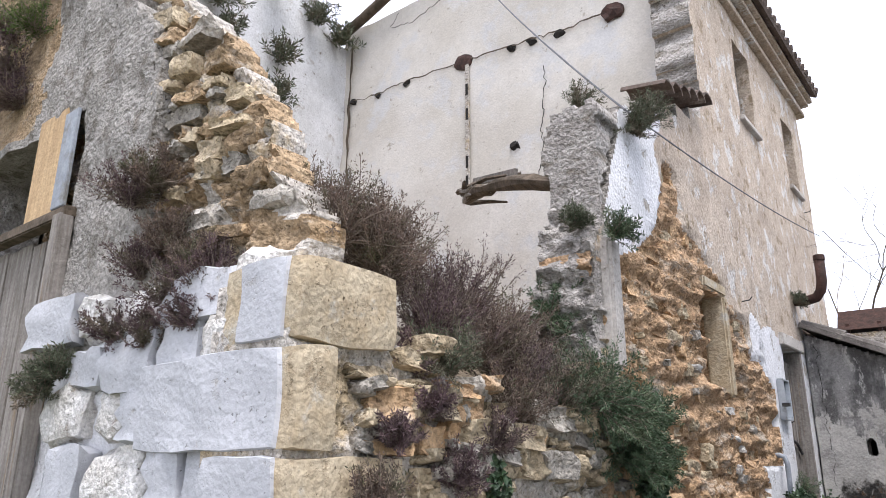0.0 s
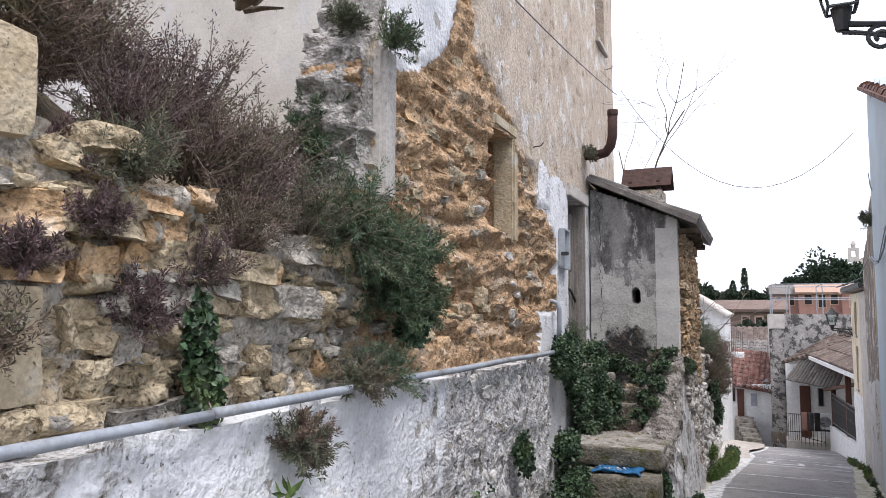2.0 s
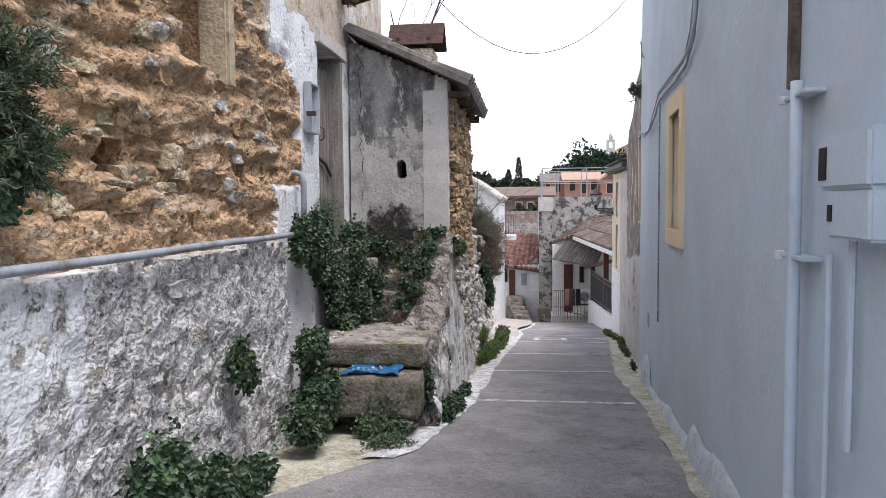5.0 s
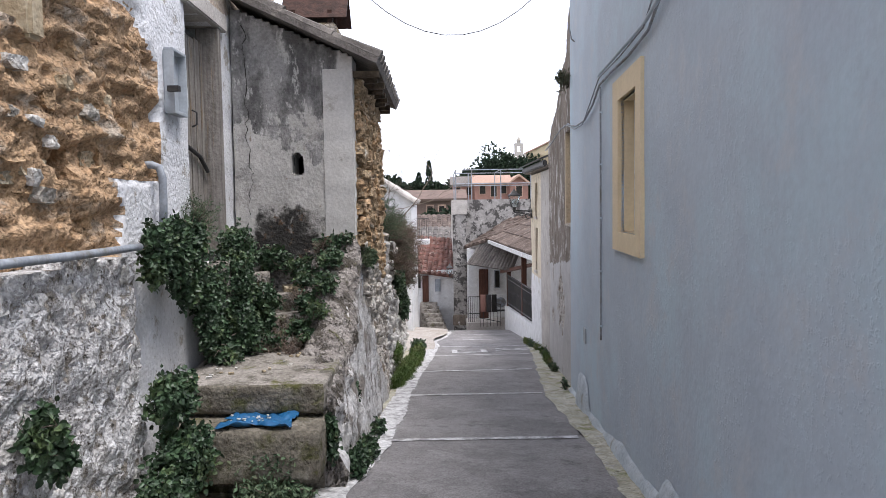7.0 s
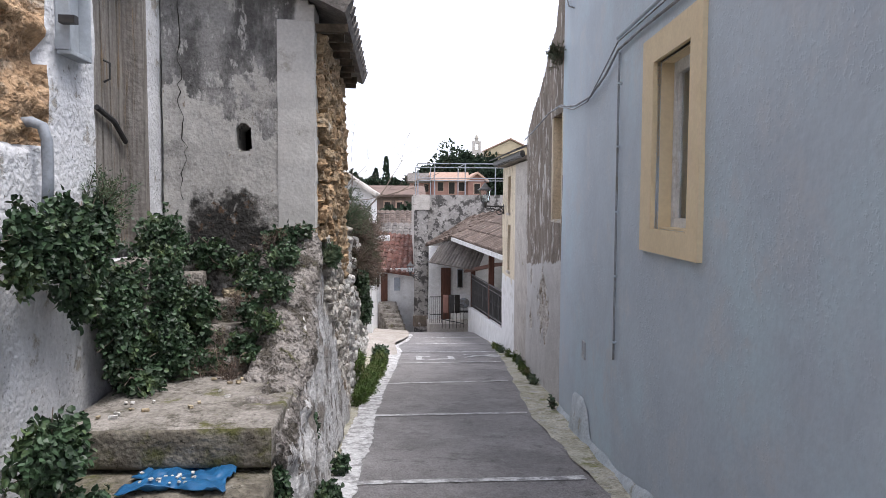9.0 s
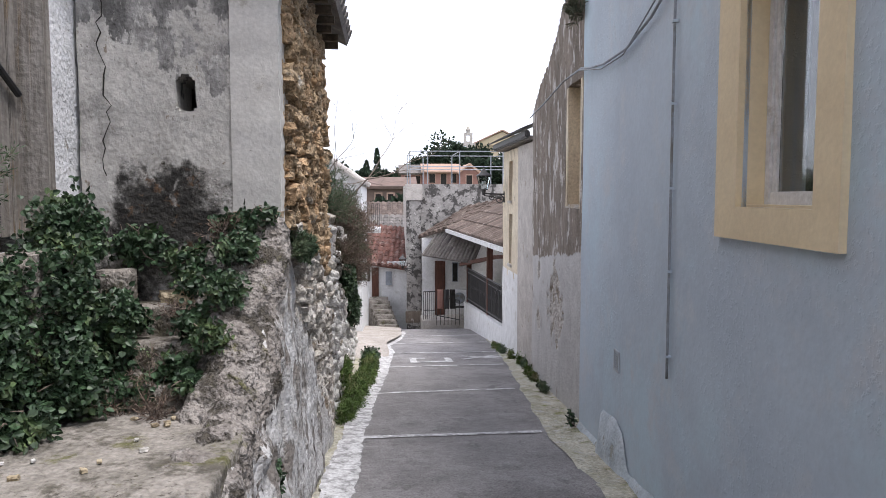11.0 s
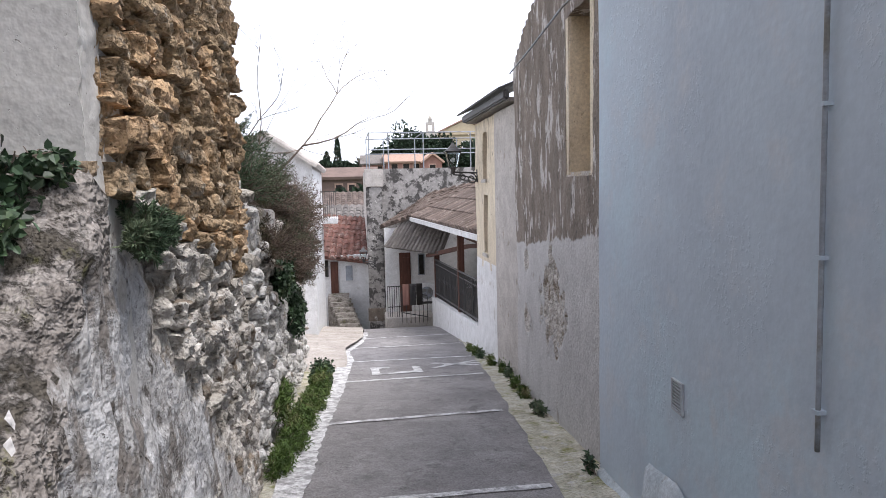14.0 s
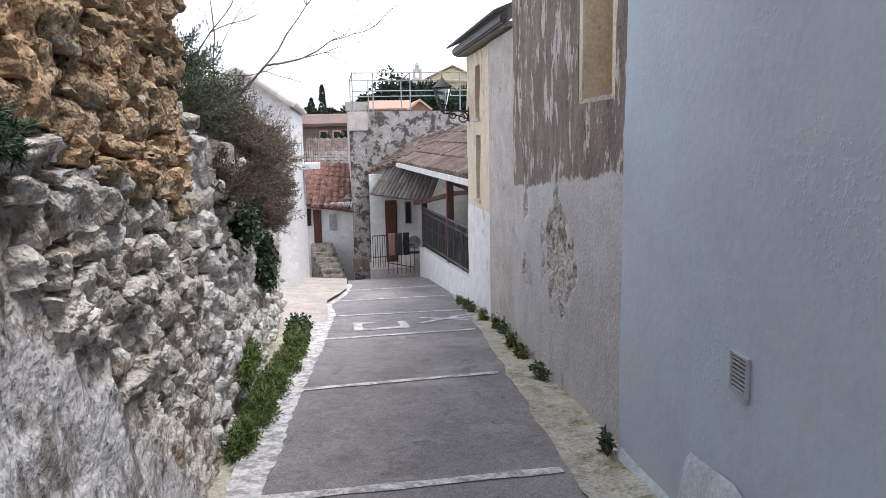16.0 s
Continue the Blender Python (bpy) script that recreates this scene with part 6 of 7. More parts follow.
ivy("ivy_bush", [((-0.62, 17.4, -1.5), (0.2, 0.5, 0.2), OUT), ((-0.85, 16.4, -0.5), (0.14, 0.5, 0.35), OUT), ((-0.85, 15.0, 0.1), (0.14, 0.4, 0.3), OUT)], "dark leafy weeds on the garden wall", 311)
fern = shrub((-1.9, 3.3, 0.42), 0.3, (0.6, 0, 0.4), "grass_leaf", "broad green weed at the retaining wall", 330, stems=9, leaves=18, leaf_len=0.07, leaf_wid=0.022)
for i, (x, y, z, s, leaf) in enumerate(((-1.10, 13.9, 0.9, 0.50, "green_leaf"), (-1.10, 14.6, 0.85, 0.50, "grey_leaf"), (-1.05, 15.2, 0.75, 0.50, "dry_leaf"), (-1.00, 16.0, 0.6, 0.55, "dry_leaf"), (-1.0, 17.0, 0.55, 0.55, "dry_leaf"), (-1.0, 18.0, 0.5, 0.55, "dry_leaf"), (-1.0, 19.0, 0.45, 0.55, "dry_leaf"), (-0.95, 18.0, 0.1, 0.4, "dry_leaf"), (-0.95, 19.0, 0.0, 0.4, "dry_leaf"), (-0.94, 17.0, 0.2, 0.4, "dry_leaf"), (-0.94, 16.0, 0.35, 0.4, "grey_leaf"), (-1.00, 15.2, 0.25, 0.42, "dry_leaf"), (-0.95, 16.5, -0.1, 0.42, "dry_leaf"), (-1.00, 18.6, -0.3, 0.50, "dry_leaf"), (-1.20, 14.2, 1.2, 0.38, "green_leaf"), (-0.95, 14.4, 0.35, 0.34, "dry_leaf"), (-0.95, 15.6, 0.1, 0.38, "dry_leaf"), (-0.92, 16.2, 0.2, 0.42, "dry_leaf"), (-0.95, 17.3, -0.2, 0.42, "grey_leaf"))):
    shrub((x, y, z), s, (0.3, -0.1, 0.5), leaf, "tall dry brown bush over the garden wall", 340 + i, stems=84, leaves=90, leaf_len=0.03, leaf_wid=0.007, group="garden wall bushes", twig_r=0.005)


def bare_tree(name, at, h, lean, seed, label, depth=4):
    r = random.Random(seed)
    th = thing(name, label, "tree", "", at)
    bm, tw = bmesh.new(), bmesh.new()

    def grow(p, d, L, rad, lv):
        pts = [p]
        for k in range(4):
            d = (d + rand_dir(r) * 0.2 + Vector((0, 0, 0.05))).normalized()
            pts.append(pts[-1] + d * L / 4)
        tube(bm if lv < 2 else tw, pts, rad, 6 if lv < 2 else 4, rad * 0.55)
        if lv < depth:
            for k in range(r.choice((2, 3))):
                q = pts[r.choice((2, 3, 4))]
                grow(q, (d + rand_dir(r) * 0.75).normalized(), L * r.uniform(0.55, 0.8), rad * 0.55, lv + 1)
    grow(Vector(at), Vector(lean).normalized(), h, 0.010 * h + 0.006, 0)
    part("trunk", bm, M["stem"], th)
    tagged(part("branching", tw, M["stem"], th), "", "", "", "stuff")
    return th


bare_tree("bare_tree", (-2.6, 15.5, 0.5), 3.2, (0.1, 0, 1), 5, "leafless tree behind the lean-to")
bare_tree("bare_tree", (-1.3, 14.6, 0.6), 1.0, (0.55, 0.1, 0.6), 9, "leafless branch leaning over the garden wall")
bare_tree("bare_tree", (-1.5, 14.2, 0.8), 0.9, (0.7, 0.3, 0.4), 12, "leafless branch leaning over the garden wall")

# ---------- details of the east side ----------
EM = Matrix((EU, EN, Vector((0, 0, 1)))).transposed().to_4x4()
EM.translation = E0


def ebox(u0, u1, n0, n1, z0, z1, bevel=0.0):
    """A box against the painted wall: along it, out from it, upright."""
    return box(bmesh.new(), u0, u1, n0, n1, z0, z1, EM, bevel)


def ept(u, n, z):
    return EM @ Vector((u, n, z))


w4 = tagged(new("window_4"), "white-framed window with a cream plaster surround", "", "", "structure")
part("surround", sheet(E0 + EN * 0.03, EU, EN, [8.56, WIN[0], WIN[1], 9.66], [0.88, WIN[2], WIN[3], 2.25], lambda u, z: not (WIN[0] < u < WIN[1] and WIN[2] < z < WIN[3]), 0.05), M["cream_trim"], w4)
for u0, u1, z0, z1 in ((WIN[0], WIN[0] + 0.006, WIN[2], WIN[3]), (WIN[1] - 0.006, WIN[1], WIN[2], WIN[3]), (WIN[0] + 0.006, WIN[1] - 0.006, WIN[3] - 0.006, WIN[3]), (WIN[0] + 0.006, WIN[1] - 0.006, WIN[2], WIN[2] + 0.012)):
    part("reveal", ebox(u0, u1, -0.15, -0.022, z0, z1), M["cream_trim"], w4)
wf = part("window_frame", ebox(WIN[0] + 0.006, WIN[0] + 0.06, -0.15, -0.10, WIN[2], WIN[3], 0.006), M["white_paint"], w4)
part("window_frame", ebox(WIN[1] - 0.06, WIN[1] - 0.006, -0.15, -0.10, WIN[2], WIN[3], 0.006), M["white_paint"], w4)
part("window_frame", ebox(WIN[0] + 0.06, WIN[1] - 0.06, -0.15, -0.10, WIN[3] - 0.08, WIN[3], 0.006), M["white_paint"], w4)
part("window_frame", ebox(WIN[0] + 0.06, WIN[1] - 0.06, -0.15, -0.10, WIN[2], WIN[2] + 0.07, 0.006), M["white_paint"], w4)
part("sash", ebox(WIN[0] + 0.06, WIN[0] + 0.1, -0.145, -0.11, WIN[2] + 0.07, WIN[3] - 0.08, 0.005), M["white_paint"], w4)
part("sash", ebox(WIN[1] - 0.1, WIN[1] - 0.06, -0.145, -0.11, WIN[2] + 0.07, WIN[3] - 0.08, 0.005), M["white_paint"], w4)
pane = part("pane", ebox(WIN[0] + 0.1, WIN[1] - 0.1, -0.13, -0.124, WIN[2] + 0.07, WIN[3] - 0.08), M["glass"], w4)
# the room's darkness is painted: a near-black sheet behind the pane
part("blind", ebox(WIN[0] + 0.02, WIN[1] - 0.02, -0.30, -0.29, WIN[2], WIN[3]), M["dark"], w4, "near-black sheet standing in for the unlit room")


def econduit(name, pts, rad, mat, label, category="cable", seg=8):
    th = thing(name, label, category, "", ept(*pts[0]))
    part("run", tube(bmesh.new(), [ept(*p) for p in pts], rad, seg), M[mat], th, "", True)
    return th


cd = econduit("conduit", [(10.36, 0.02, z) for z in steps(-0.03, 2.34, 0.2)], 0.009, "pvc", "thin grey conduit painted into the blue wall", "conduit")
for z in (0.1, 0.62, 1.12, 1.62, 2.1):
    part("clip", ebox(10.343, 10.377, 0.0, 0.034, z, z + 0.014), M["blue_paint"], cd)
econduit("wall_cable", [(7.3, 0.03, 4.4), (7.45, 0.03, 3.6), (7.65, 0.03, 2.95), (7.95, 0.03, 2.5), (8.3, 0.035, 2.36), (9.0, 0.03, 2.34), (9.7, 0.03, 2.36), (10.36, 0.03, 2.36), (10.8, 0.03, 2.24), (11.4, 0.03, 2.16), (12.1, 0.03, 2.18), (12.7, 0.03, 2.25), (13.04, 0.03, 2.31), (14.0, 0.03, 2.34), (15.5, 0.03, 2.28), (16.8, 0.03, 2.25)], 0.010, "pvc", "grey cable bundle sagging along the wall")
econduit("wall_cable", [(7.3, 0.05, 4.4), (7.5, 0.05, 3.6), (7.7, 0.05, 2.98), (8.0, 0.05, 2.56), (8.4, 0.045, 2.4), (9.2, 0.045, 2.39), (10.3, 0.045, 2.41), (10.8, 0.05, 2.27), (11.4, 0.05, 2.12), (12.1, 0.05, 2.14), (13.02, 0.05, 2.29)], 0.006, "pvc", "grey cable looping along the wall")
econduit("cable_trunking", [(7.72, 0.05, 3.2), (7.8, 0.05, 2.62), (8.0, 0.045, 2.46), (8.4, 0.045, 2.42), (9.4, 0.045, 2.43), (10.32, 0.045, 2.44)], 0.014, "blue_paint", "blue painted trunking above the window", "trunking")
econduit("wall_cable", [(12.3, 0.03, 3.2), (12.6, 0.03, 3.3), (12.9, 0.03, 3.55)], 0.008, "cable", "short loose grey cable end")
dp = econduit("downpipe", [(5.22, 0.06, z) for z in steps(-0.5, 1.72, 0.3)], 0.024, "blue_paint", "blue painted downpipe on the wall", "pipe", 10)
for z in (1.06, 1.66):
    part("bracket", ebox(5.08, 5.38, 0.0, 0.075, z, z + 0.016, 0.004), M["blue_paint"], dp)
    part("bolt", ebox(5.34, 5.37, 0.06, 0.09, z - 0.008, z + 0.024), M["white_paint"], dp)
econduit("downpipe", [(4.92, 0.03, z) for z in steps(-0.5, 1.1, 0.4)], 0.011, "blue_paint", "slim blue painted pipe", "pipe", 8)
st = thing("timber_strip", "dark weathered timber strip on the blue wall", "strip", "", ept(5.35, 0.03, 1.7))
part("strip", ebox(5.39, 5.45, 0.0, 0.04, 1.72, 3.0, 0.006), M["beam_wood"], st)
bx = thing("meter_box", "blue painted electricity meter box with a dark window", "meter box", "", ept(4.6, 0.05, 1.2))
part("case", ebox(4.40, 4.8, 0.0, 0.11, 1.31, 1.475, 0.012), M["blue_paint"], bx)
part("cover", ebox(4.40, 4.74, 0.0, 0.104, 1.165, 1.315, 0.01), M["blue_paint"], bx)
part("display", ebox(4.72, 4.785, 0.11, 0.114, 1.34, 1.44), M["dark"], bx)
part("breaker", ebox(4.68, 4.715, 0.104, 0.108, 1.215, 1.265), M["dark"], bx)
part("cable", tube(bmesh.new(), [ept(4.72, 0.03, z) for z in steps(0.5, 1.18, 0.2)], 0.012, 6), M["blue_paint"], bx)
vn = thing("vent_grille", "small white louvred vent grille in the blue wall", "vent", "", ept(11.56, 0.0, -0.3))
for u0, u1, z0, z1 in ((11.53, 11.542, -0.295, -0.13), (11.658, 11.67, -0.295, -0.13), (11.542, 11.658, -0.295, -0.284), (11.542, 11.658, -0.141, -0.13)):
    part("frame", ebox(u0, u1, 0.0, 0.014, z0, z1), M["vent_metal"], vn)
for k in range(8):
    part("slat", ebox(11.542, 11.658, 0.003, 0.011, -0.28 + k * 0.0176, -0.272 + k * 0.0176), M["vent_metal"], vn)
# no duct behind: a near-black plate paints the shade between the slats
part("backing", ebox(11.542, 11.658, 0.001, 0.003, -0.284, -0.141), M["dark"], vn)


def skirt_top(u):
    top = street_z(u) + 0.06 + 0.03 * noise.noise((u * 2.3, 0, 0)) + 0.02 * noise.noise((u * 9, 0, 4))
    top += float(np.interp(u, [6.0, 6.8, 7.3, 7.9, 8.1, 8.6, 9.4, 10.2, 11.25, 11.4, 11.6, 12.03, 12.1], [0.1, 0.2, 0.12, 0.2, 0.05, 0.02, 0.06, 0.0, 0.0, 0.24, 0.32, 0.33, 0.0]))
    return top


def skirting():
    bm = bmesh.new()
    rows = []
    for u in steps(5.5, 13.02, 0.05):
        t, f = skirt_top(u), street_z(u) - 0.12
        rows.append([bm.verts.new(ept(u, n, z)) for n, z in ((0.075, f), (0.06, f + (t - f) * 0.4), (0.03, t - 0.03), (0.004, t))])
    for a, b in zip(rows, rows[1:]):
        for i in range(3):
            bm.faces.new((a[i], b[i], b[i + 1], a[i + 1]))
    bmesh.ops.recalc_face_normals(bm, faces=bm.faces)
    return bm


setting("wall_skirting", skirting(), M["skirt_cement"], "pale bluish cement skirting with a ragged top", True)
roof("painted_house_roof", ((wall_x(8.1) + 3.0, 8.12, 3.36), (wall_x(8.1) - 0.1, 8.12, 3.36), (wall_x(13) - 0.1, 13.15, 4.96), (wall_x(13) + 3.0, 13.15, 4.96)), "terracotta", "red clay tile roof of the painted house", 0.2)
setting("painted_house_back", boxed(4.2, 4.5, 3.5, 13.0, -1, 3.3), M["blue_paint"], "plain rear wall of the painted house")
setting("painted_house_end", boxed(wall_x(3.5) + 0.36, 4.2, 3.5, 3.8, -1, 4.5), M["blue_paint"], "plain end wall of the painted house")
setting("painted_house_top", boxed(wall_x(3.5) + 0.36, 4.2, 3.8, 8.1, 4.4, 4.5), M["concrete"], "flat roof of the painted house")
setting("painted_house_far", boxed(wall_x(13) + 0.36, 4.2, 12.7, 13.0, -1.8, 4.7), M["blue_paint"], "plain end wall of the painted house")
shrub((wall_x(13.05) - 0.02, 13.1, 2.85), 0.2, (-0.6, 0, 0.4), "grey_leaf", "dark tuft growing from the wall's corner", 400, stems=18, leaves=40)

# boarded niche of the old house
w5 = tagged(new("window_5"), "blocked window with tan boards and cracked plaster", "", "", "structure")
part("board", ebox(13.39, 14.23, -0.32, -0.28, 0.96, 2.29), M["raw_wood"], w5)
part("jamb", ebox(14.14, 14.25, -0.28, -0.052, 0.96, 2.3, 0.01), M["yellow_plaster"], w5)
part("jamb", ebox(13.37, 13.5, -0.28, -0.06, 0.96, 2.3, 0.01), M["yellow_plaster"], w5)
part("sill", ebox(13.37, 14.25, -0.28, -0.045, 0.86, 0.99, 0.02), M["grey_mortar"], w5)
for k in range(3):
    # shaded gaps painted as near-black boxes on the board
    part("slot", ebox(14.0, 14.08, -0.279, -0.27, 1.1 + k * 0.14, 1.17 + k * 0.14), M["dark"], w5)
setting("old_house_back", boxed(4.0, 4.3, 13.1, 20.2, -2.4, 2.2), M["pale_plaster"], "plain rear wall of the old house")

# recess and cream house
setting("cream_house_recess", boxed(1.97, 2.4, 16.95, 18.55, -2.4, 1.95), M["pale_plaster"], "plain grey plastered recess beside the old house")
cream = setting("cream_house_wall", sheet((2.0, 0, 0), YX, (-1, 0, 0), cuts(18.55, 20.3, 0.12, (19.3, 19.55, 19.35, 19.6)), cuts(-2.6, 1.95, 0.12, (-0.2, 0.75, 1.0, 1.75)), lambda y, z: not (19.3 < y < 19.6 and (-0.2 < z < 0.75 or 1.0 < z < 1.75)), 0.35, lambda y, z: 0.02 * noise.noise((y * 2, z * 2, 0)), 0.01), M["yellow_plaster"], "cream plaster house wall, limewashed at its foot")
cream.data.materials.append(M["white_paint"])
for p in cream.data.polygons:
    if p.center.z < -0.35 + 0.2 * noise.noise((p.center.y * 3, 0, 0)):
        p.material_index = 1
setting("cream_house_far", boxed(2.36, 4.2, 19.95, 20.28, -2.6, 1.95), M["white_paint"], "white end wall of the cream house")
for i, (z0, z1) in enumerate(((-0.2, 0.75), (1.0, 1.75))):
    w = tagged(new("window_%d" % (6 + i)), "narrow brown-framed window of the cream house", "", "", "structure")
    part("shutter", boxed(2.12, 2.16, 19.3, 19.6, z0, z1), M["dark_wood"], w)
    part("sill", boxed(1.97, 2.15, 19.26, 19.64, z0 - 0.05, z0), M["pale_plaster"], w)
ev = tagged(new("cream_house_eave"), "dark corrugated sheet eave with grey boards", "", "", "structure")
part("fascia", boxed(1.88, 2.3, 17.3, 20.5, 1.98, 2.04), M["old_wood"], ev)
part("gutter", boxed(1.82, 1.9, 17.2, 20.55, 2.0, 2.12, bevel=0.02), M["iron"], ev)
for k in range(10):
    y = 17.2 + k * 0.34
    part("sheet", boxed(-0.45, 0.5, 0, 0.36, -0.012, 0.012, pose(2.16, y, 2.3, 0, -22, 0)), M["iron"], ev)


def street_lamp(at, wall, s, label, lit=False):
    """A lantern on a scrolled iron bracket: at is the lantern's foot, wall the bracket's root."""
    at, wall = Vector(at), Vector(wall)
    th = thing("street_lamp", label, "street lamp", "", wall)
    d = (at - wall)
    L = d.length
    pts = [wall.lerp(at, k / 6) for k in range(7)]
    part("arm", tube(bmesh.new(), pts, 0.018 * s, 6), M["iron"], th)
    part("brace", tube(bmesh.new(), [wall.lerp(at, k / 6) + Vector((0, 0, -0.05 * s - 0.1 * s * (1 - k / 6) ** 2)) for k in range(7)], 0.014 * s, 6), M["iron"], th)
    side = Vector((0, 0, -1))
    du = d.normalized()
    for c0, r0, turn in ((0.25, 0.11, 1), (0.6, 0.075, -1)):
        c = wall + du * (L * c0) + side * (r0 * s * 1.1)
        sp = []
        for k in range(22):
            a = turn * (k / 21 * 2 * math.pi * 1.4) + math.pi / 2
            rr = r0 * s * (1 - 0.72 * k / 21)
            sp.append(c + du * (rr * math.cos(a)) - side * (rr * math.sin(a)))
        part("scroll", tube(bmesh.new(), sp, 0.014 * s, 5), M["iron"], th)
    part("wall_plate", boxed(-0.02, 0.02, -0.03, 0.03, -0.16, 0.06, Matrix.Translation(wall)), M["iron"], th)

    def ring(z, w):
        return [at + Vector((sx * w, sy * w, z)) for sx, sy in ((-1, -1), (1, -1), (1, 1), (-1, 1))]
    lo, hi = ring(0.09 * s, 0.075 * s), ring(0.40 * s, 0.14 * s)
    for a, b in zip(lo, hi):
        part("bar", tube(bmesh.new(), [a, b], 0.009 * s, 5), M["iron"], th)
    for rg in (lo, hi):
        bm = bmesh.new()
        for k in range(4):
            tube(bm, [rg[k], rg[(k + 1) % 4]], 0.010 * s, 5)
        part("rim", bm, M["iron"], th)
    for k in range(4):
        bm = bmesh.new()
        bm.faces.new([bm.verts.new(p) for p in (lo[k], lo[(k + 1) % 4], hi[(k + 1) % 4], hi[k])])
        bm.normal_update()
        bmesh.ops.solidify(bm, geom=bm.faces[:], thickness=0.003)
        gp = part("pane", bm, M["glass"], th)
        gp.visible_shadow = False
    bm = bmesh.new()
    v = [bm.verts.new(p) for p in ring(0.41 * s, 0.175 * s)]
    m2 = [bm.verts.new(p) for p in ring(0.47 * s, 0.09 * s)]
    tp = bm.verts.new(at + Vector((0, 0, 0.6 * s)))
    for k in range(4):
        bm.faces.new((v[k], v[(k + 1) % 4], m2[(k + 1) % 4], m2[k]))
        bm.faces.new((m2[k], m2[(k + 1) % 4], tp))
    bm.faces.new(v[::-1])
    part("cap", bm, M["iron"], th)
    part("finial", tube(bmesh.new(), [at + Vector((0, 0, 0.58 * s)), at + Vector((0, 0, 0.66 * s))], 0.012 * s, 6, 0.004), M["iron"], th)
    part("socket", tube(bmesh.new(), [at + Vector((0, 0, -0.04 * s)), at + Vector((0, 0, 0.1 * s))], 0.035 * s, 8, 0.06 * s), M["iron"], th)
    bm = bmesh.new()
    bmesh.ops.create_uvsphere(bm, u_segments=12, v_segments=8, radius=0.05 * s, matrix=Matrix.Translation(at + Vector((0, 0, 0.24 * s))))
    part("bulb", bm, M["white_paint"], th, "", True)
    return th


street_lamp((1.58, 20.1, 1.14), (2.0, 20.1, 1.12), 0.85, "black wall lantern on a scrolled iron bracket")
street_lamp((0.21, 29.5, -1.28), (0.55, 29.5, -1.3), 0.75, "small black wall lantern on a bracket")
street_lamp((0.49, 6.0, 3.33), (wall_x(6.0), 6.0, 3.25), 1.1, "black wall lantern high on the blue wall")
for i in range(9):
    y = 15.3 + i * 0.66 + rng.uniform(-0.25, 0.25)
    ivy("weeds", [((wall_x(y) - 0.05 if y < 17 else 1.88, y, street_z(y) + 0.06), (0.08, rng.uniform(0.1, 0.24), rng.uniform(0.08, 0.17)), (-0.3, 0, 1))], "green weeds along the wall's foot", 420 + i, "grass_leaf" if i % 3 else "green_leaf", 500, 0.05, 0.022, "weeds")
ivy("weeds", [((wall_x(13.0) - 0.08, 13.0, street_z(13) + 0.08), (0.05, 0.06, 0.12), (-0.3, 0, 1))], "dark tuft at the blue wall's corner", 440, "ivy_leaf", 600, 0.05, 0.022, "weeds")

# ---------- porch house down the lane ----------
plinth = bmesh.new()
v0 = [plinth.verts.new(p) for p in ((2.04, 20.3, -3.4), (2.04, 27.6, -3.6), (2.04, 27.6, -2.15), (2.04, 20.3, -1.6))]
v1 = [plinth.verts.new((v.co.x + 0.2, v.co.y, v.co.z)) for v in v0]
plinth.faces.new(v0)
plinth.faces.new(v1[::-1])
for k in range(4):
    plinth.faces.new((v0[k], v1[k], v1[(k + 1) % 4], v0[(k + 1) % 4]))
bmesh.ops.recalc_face_normals(plinth, faces=plinth.faces)
setting("porch_plinth", plinth, M["white_paint"], "white rendered plinth below the porch railing")
setting("porch_floor", boxed(2.24, 5.5, 20.3, 29.4, -2.4, -2.2), M["concrete"], "concrete porch floor")
setting("porch_wall", boxed(4.0, 4.3, 20.3, 29.4, -2.2, 0.6), M["white_paint"], "white porch rear wall")
rl = thing("railing", "black wrought iron porch railing with ornaments", "railing", "", (2.12, 24, -2))
rail_z = lambda y: (-0.82 - 0.037 * (y - 20.5), -1.55 - 0.075 * (y - 20.5))
for k in range(2):
    part("rail", tube(bmesh.new(), [(2.12, 20.4, rail_z(20.4)[k]), (2.12, 27.5, rail_z(27.5)[k] + (0.06 if k else 0))], 0.022, 6), M["iron"], rl)
part("rail", tube(bmesh.new(), [(2.12, 20.4, rail_z(20.4)[0] - 0.12), (2.12, 27.5, rail_z(27.5)[0] - 0.12)], 0.014, 6), M["iron"], rl)
for k in range(56):
    y = 20.45 + k * 0.126
    part("baluster", tube(bmesh.new(), [(2.12, y, rail_z(y)[1] - 0.04), (2.12, y, rail_z(y)[0])], 0.010 if k % 8 else 0.022, 5), M["iron"], rl)
    if k % 2:
        m = (rail_z(y)[0] + rail_z(y)[1]) / 2
        part("ornament", boxed(2.105, 2.135, y - 0.022, y + 0.022, m - 0.05, m + 0.05, bevel=0.01), M["iron"], rl)
for y, top in ((27.4, 0.2), (23.2, 0.15)):
    ps = thing("porch_post", "dark red-brown timber porch post", "post", "porch posts", (2.16, y, -2))
    part("post", boxed(2.1, 2.24, y - 0.07, y + 0.07, rail_z(y)[1] - 0.1, top, bevel=0.01), M["dark_wood"], ps)
bmx = thing("porch_beam", "dark red-brown porch roof beam", "beam", "", (2.2, 25, -0.2))
part("beam", boxed(-0.06, 0.06, -3.6, 3.6, -0.08, 0.08, pose(3.0, 24.5, -0.45, 0, 0, 0)), M["dark_wood"], bmx)
part("brace", tube(bmesh.new(), [(1.9, 27.2, -0.95), (2.6, 25.0, -0.55), (3.3, 22.6, -0.3)], 0.07, 4), M["dark_wood"], bmx)
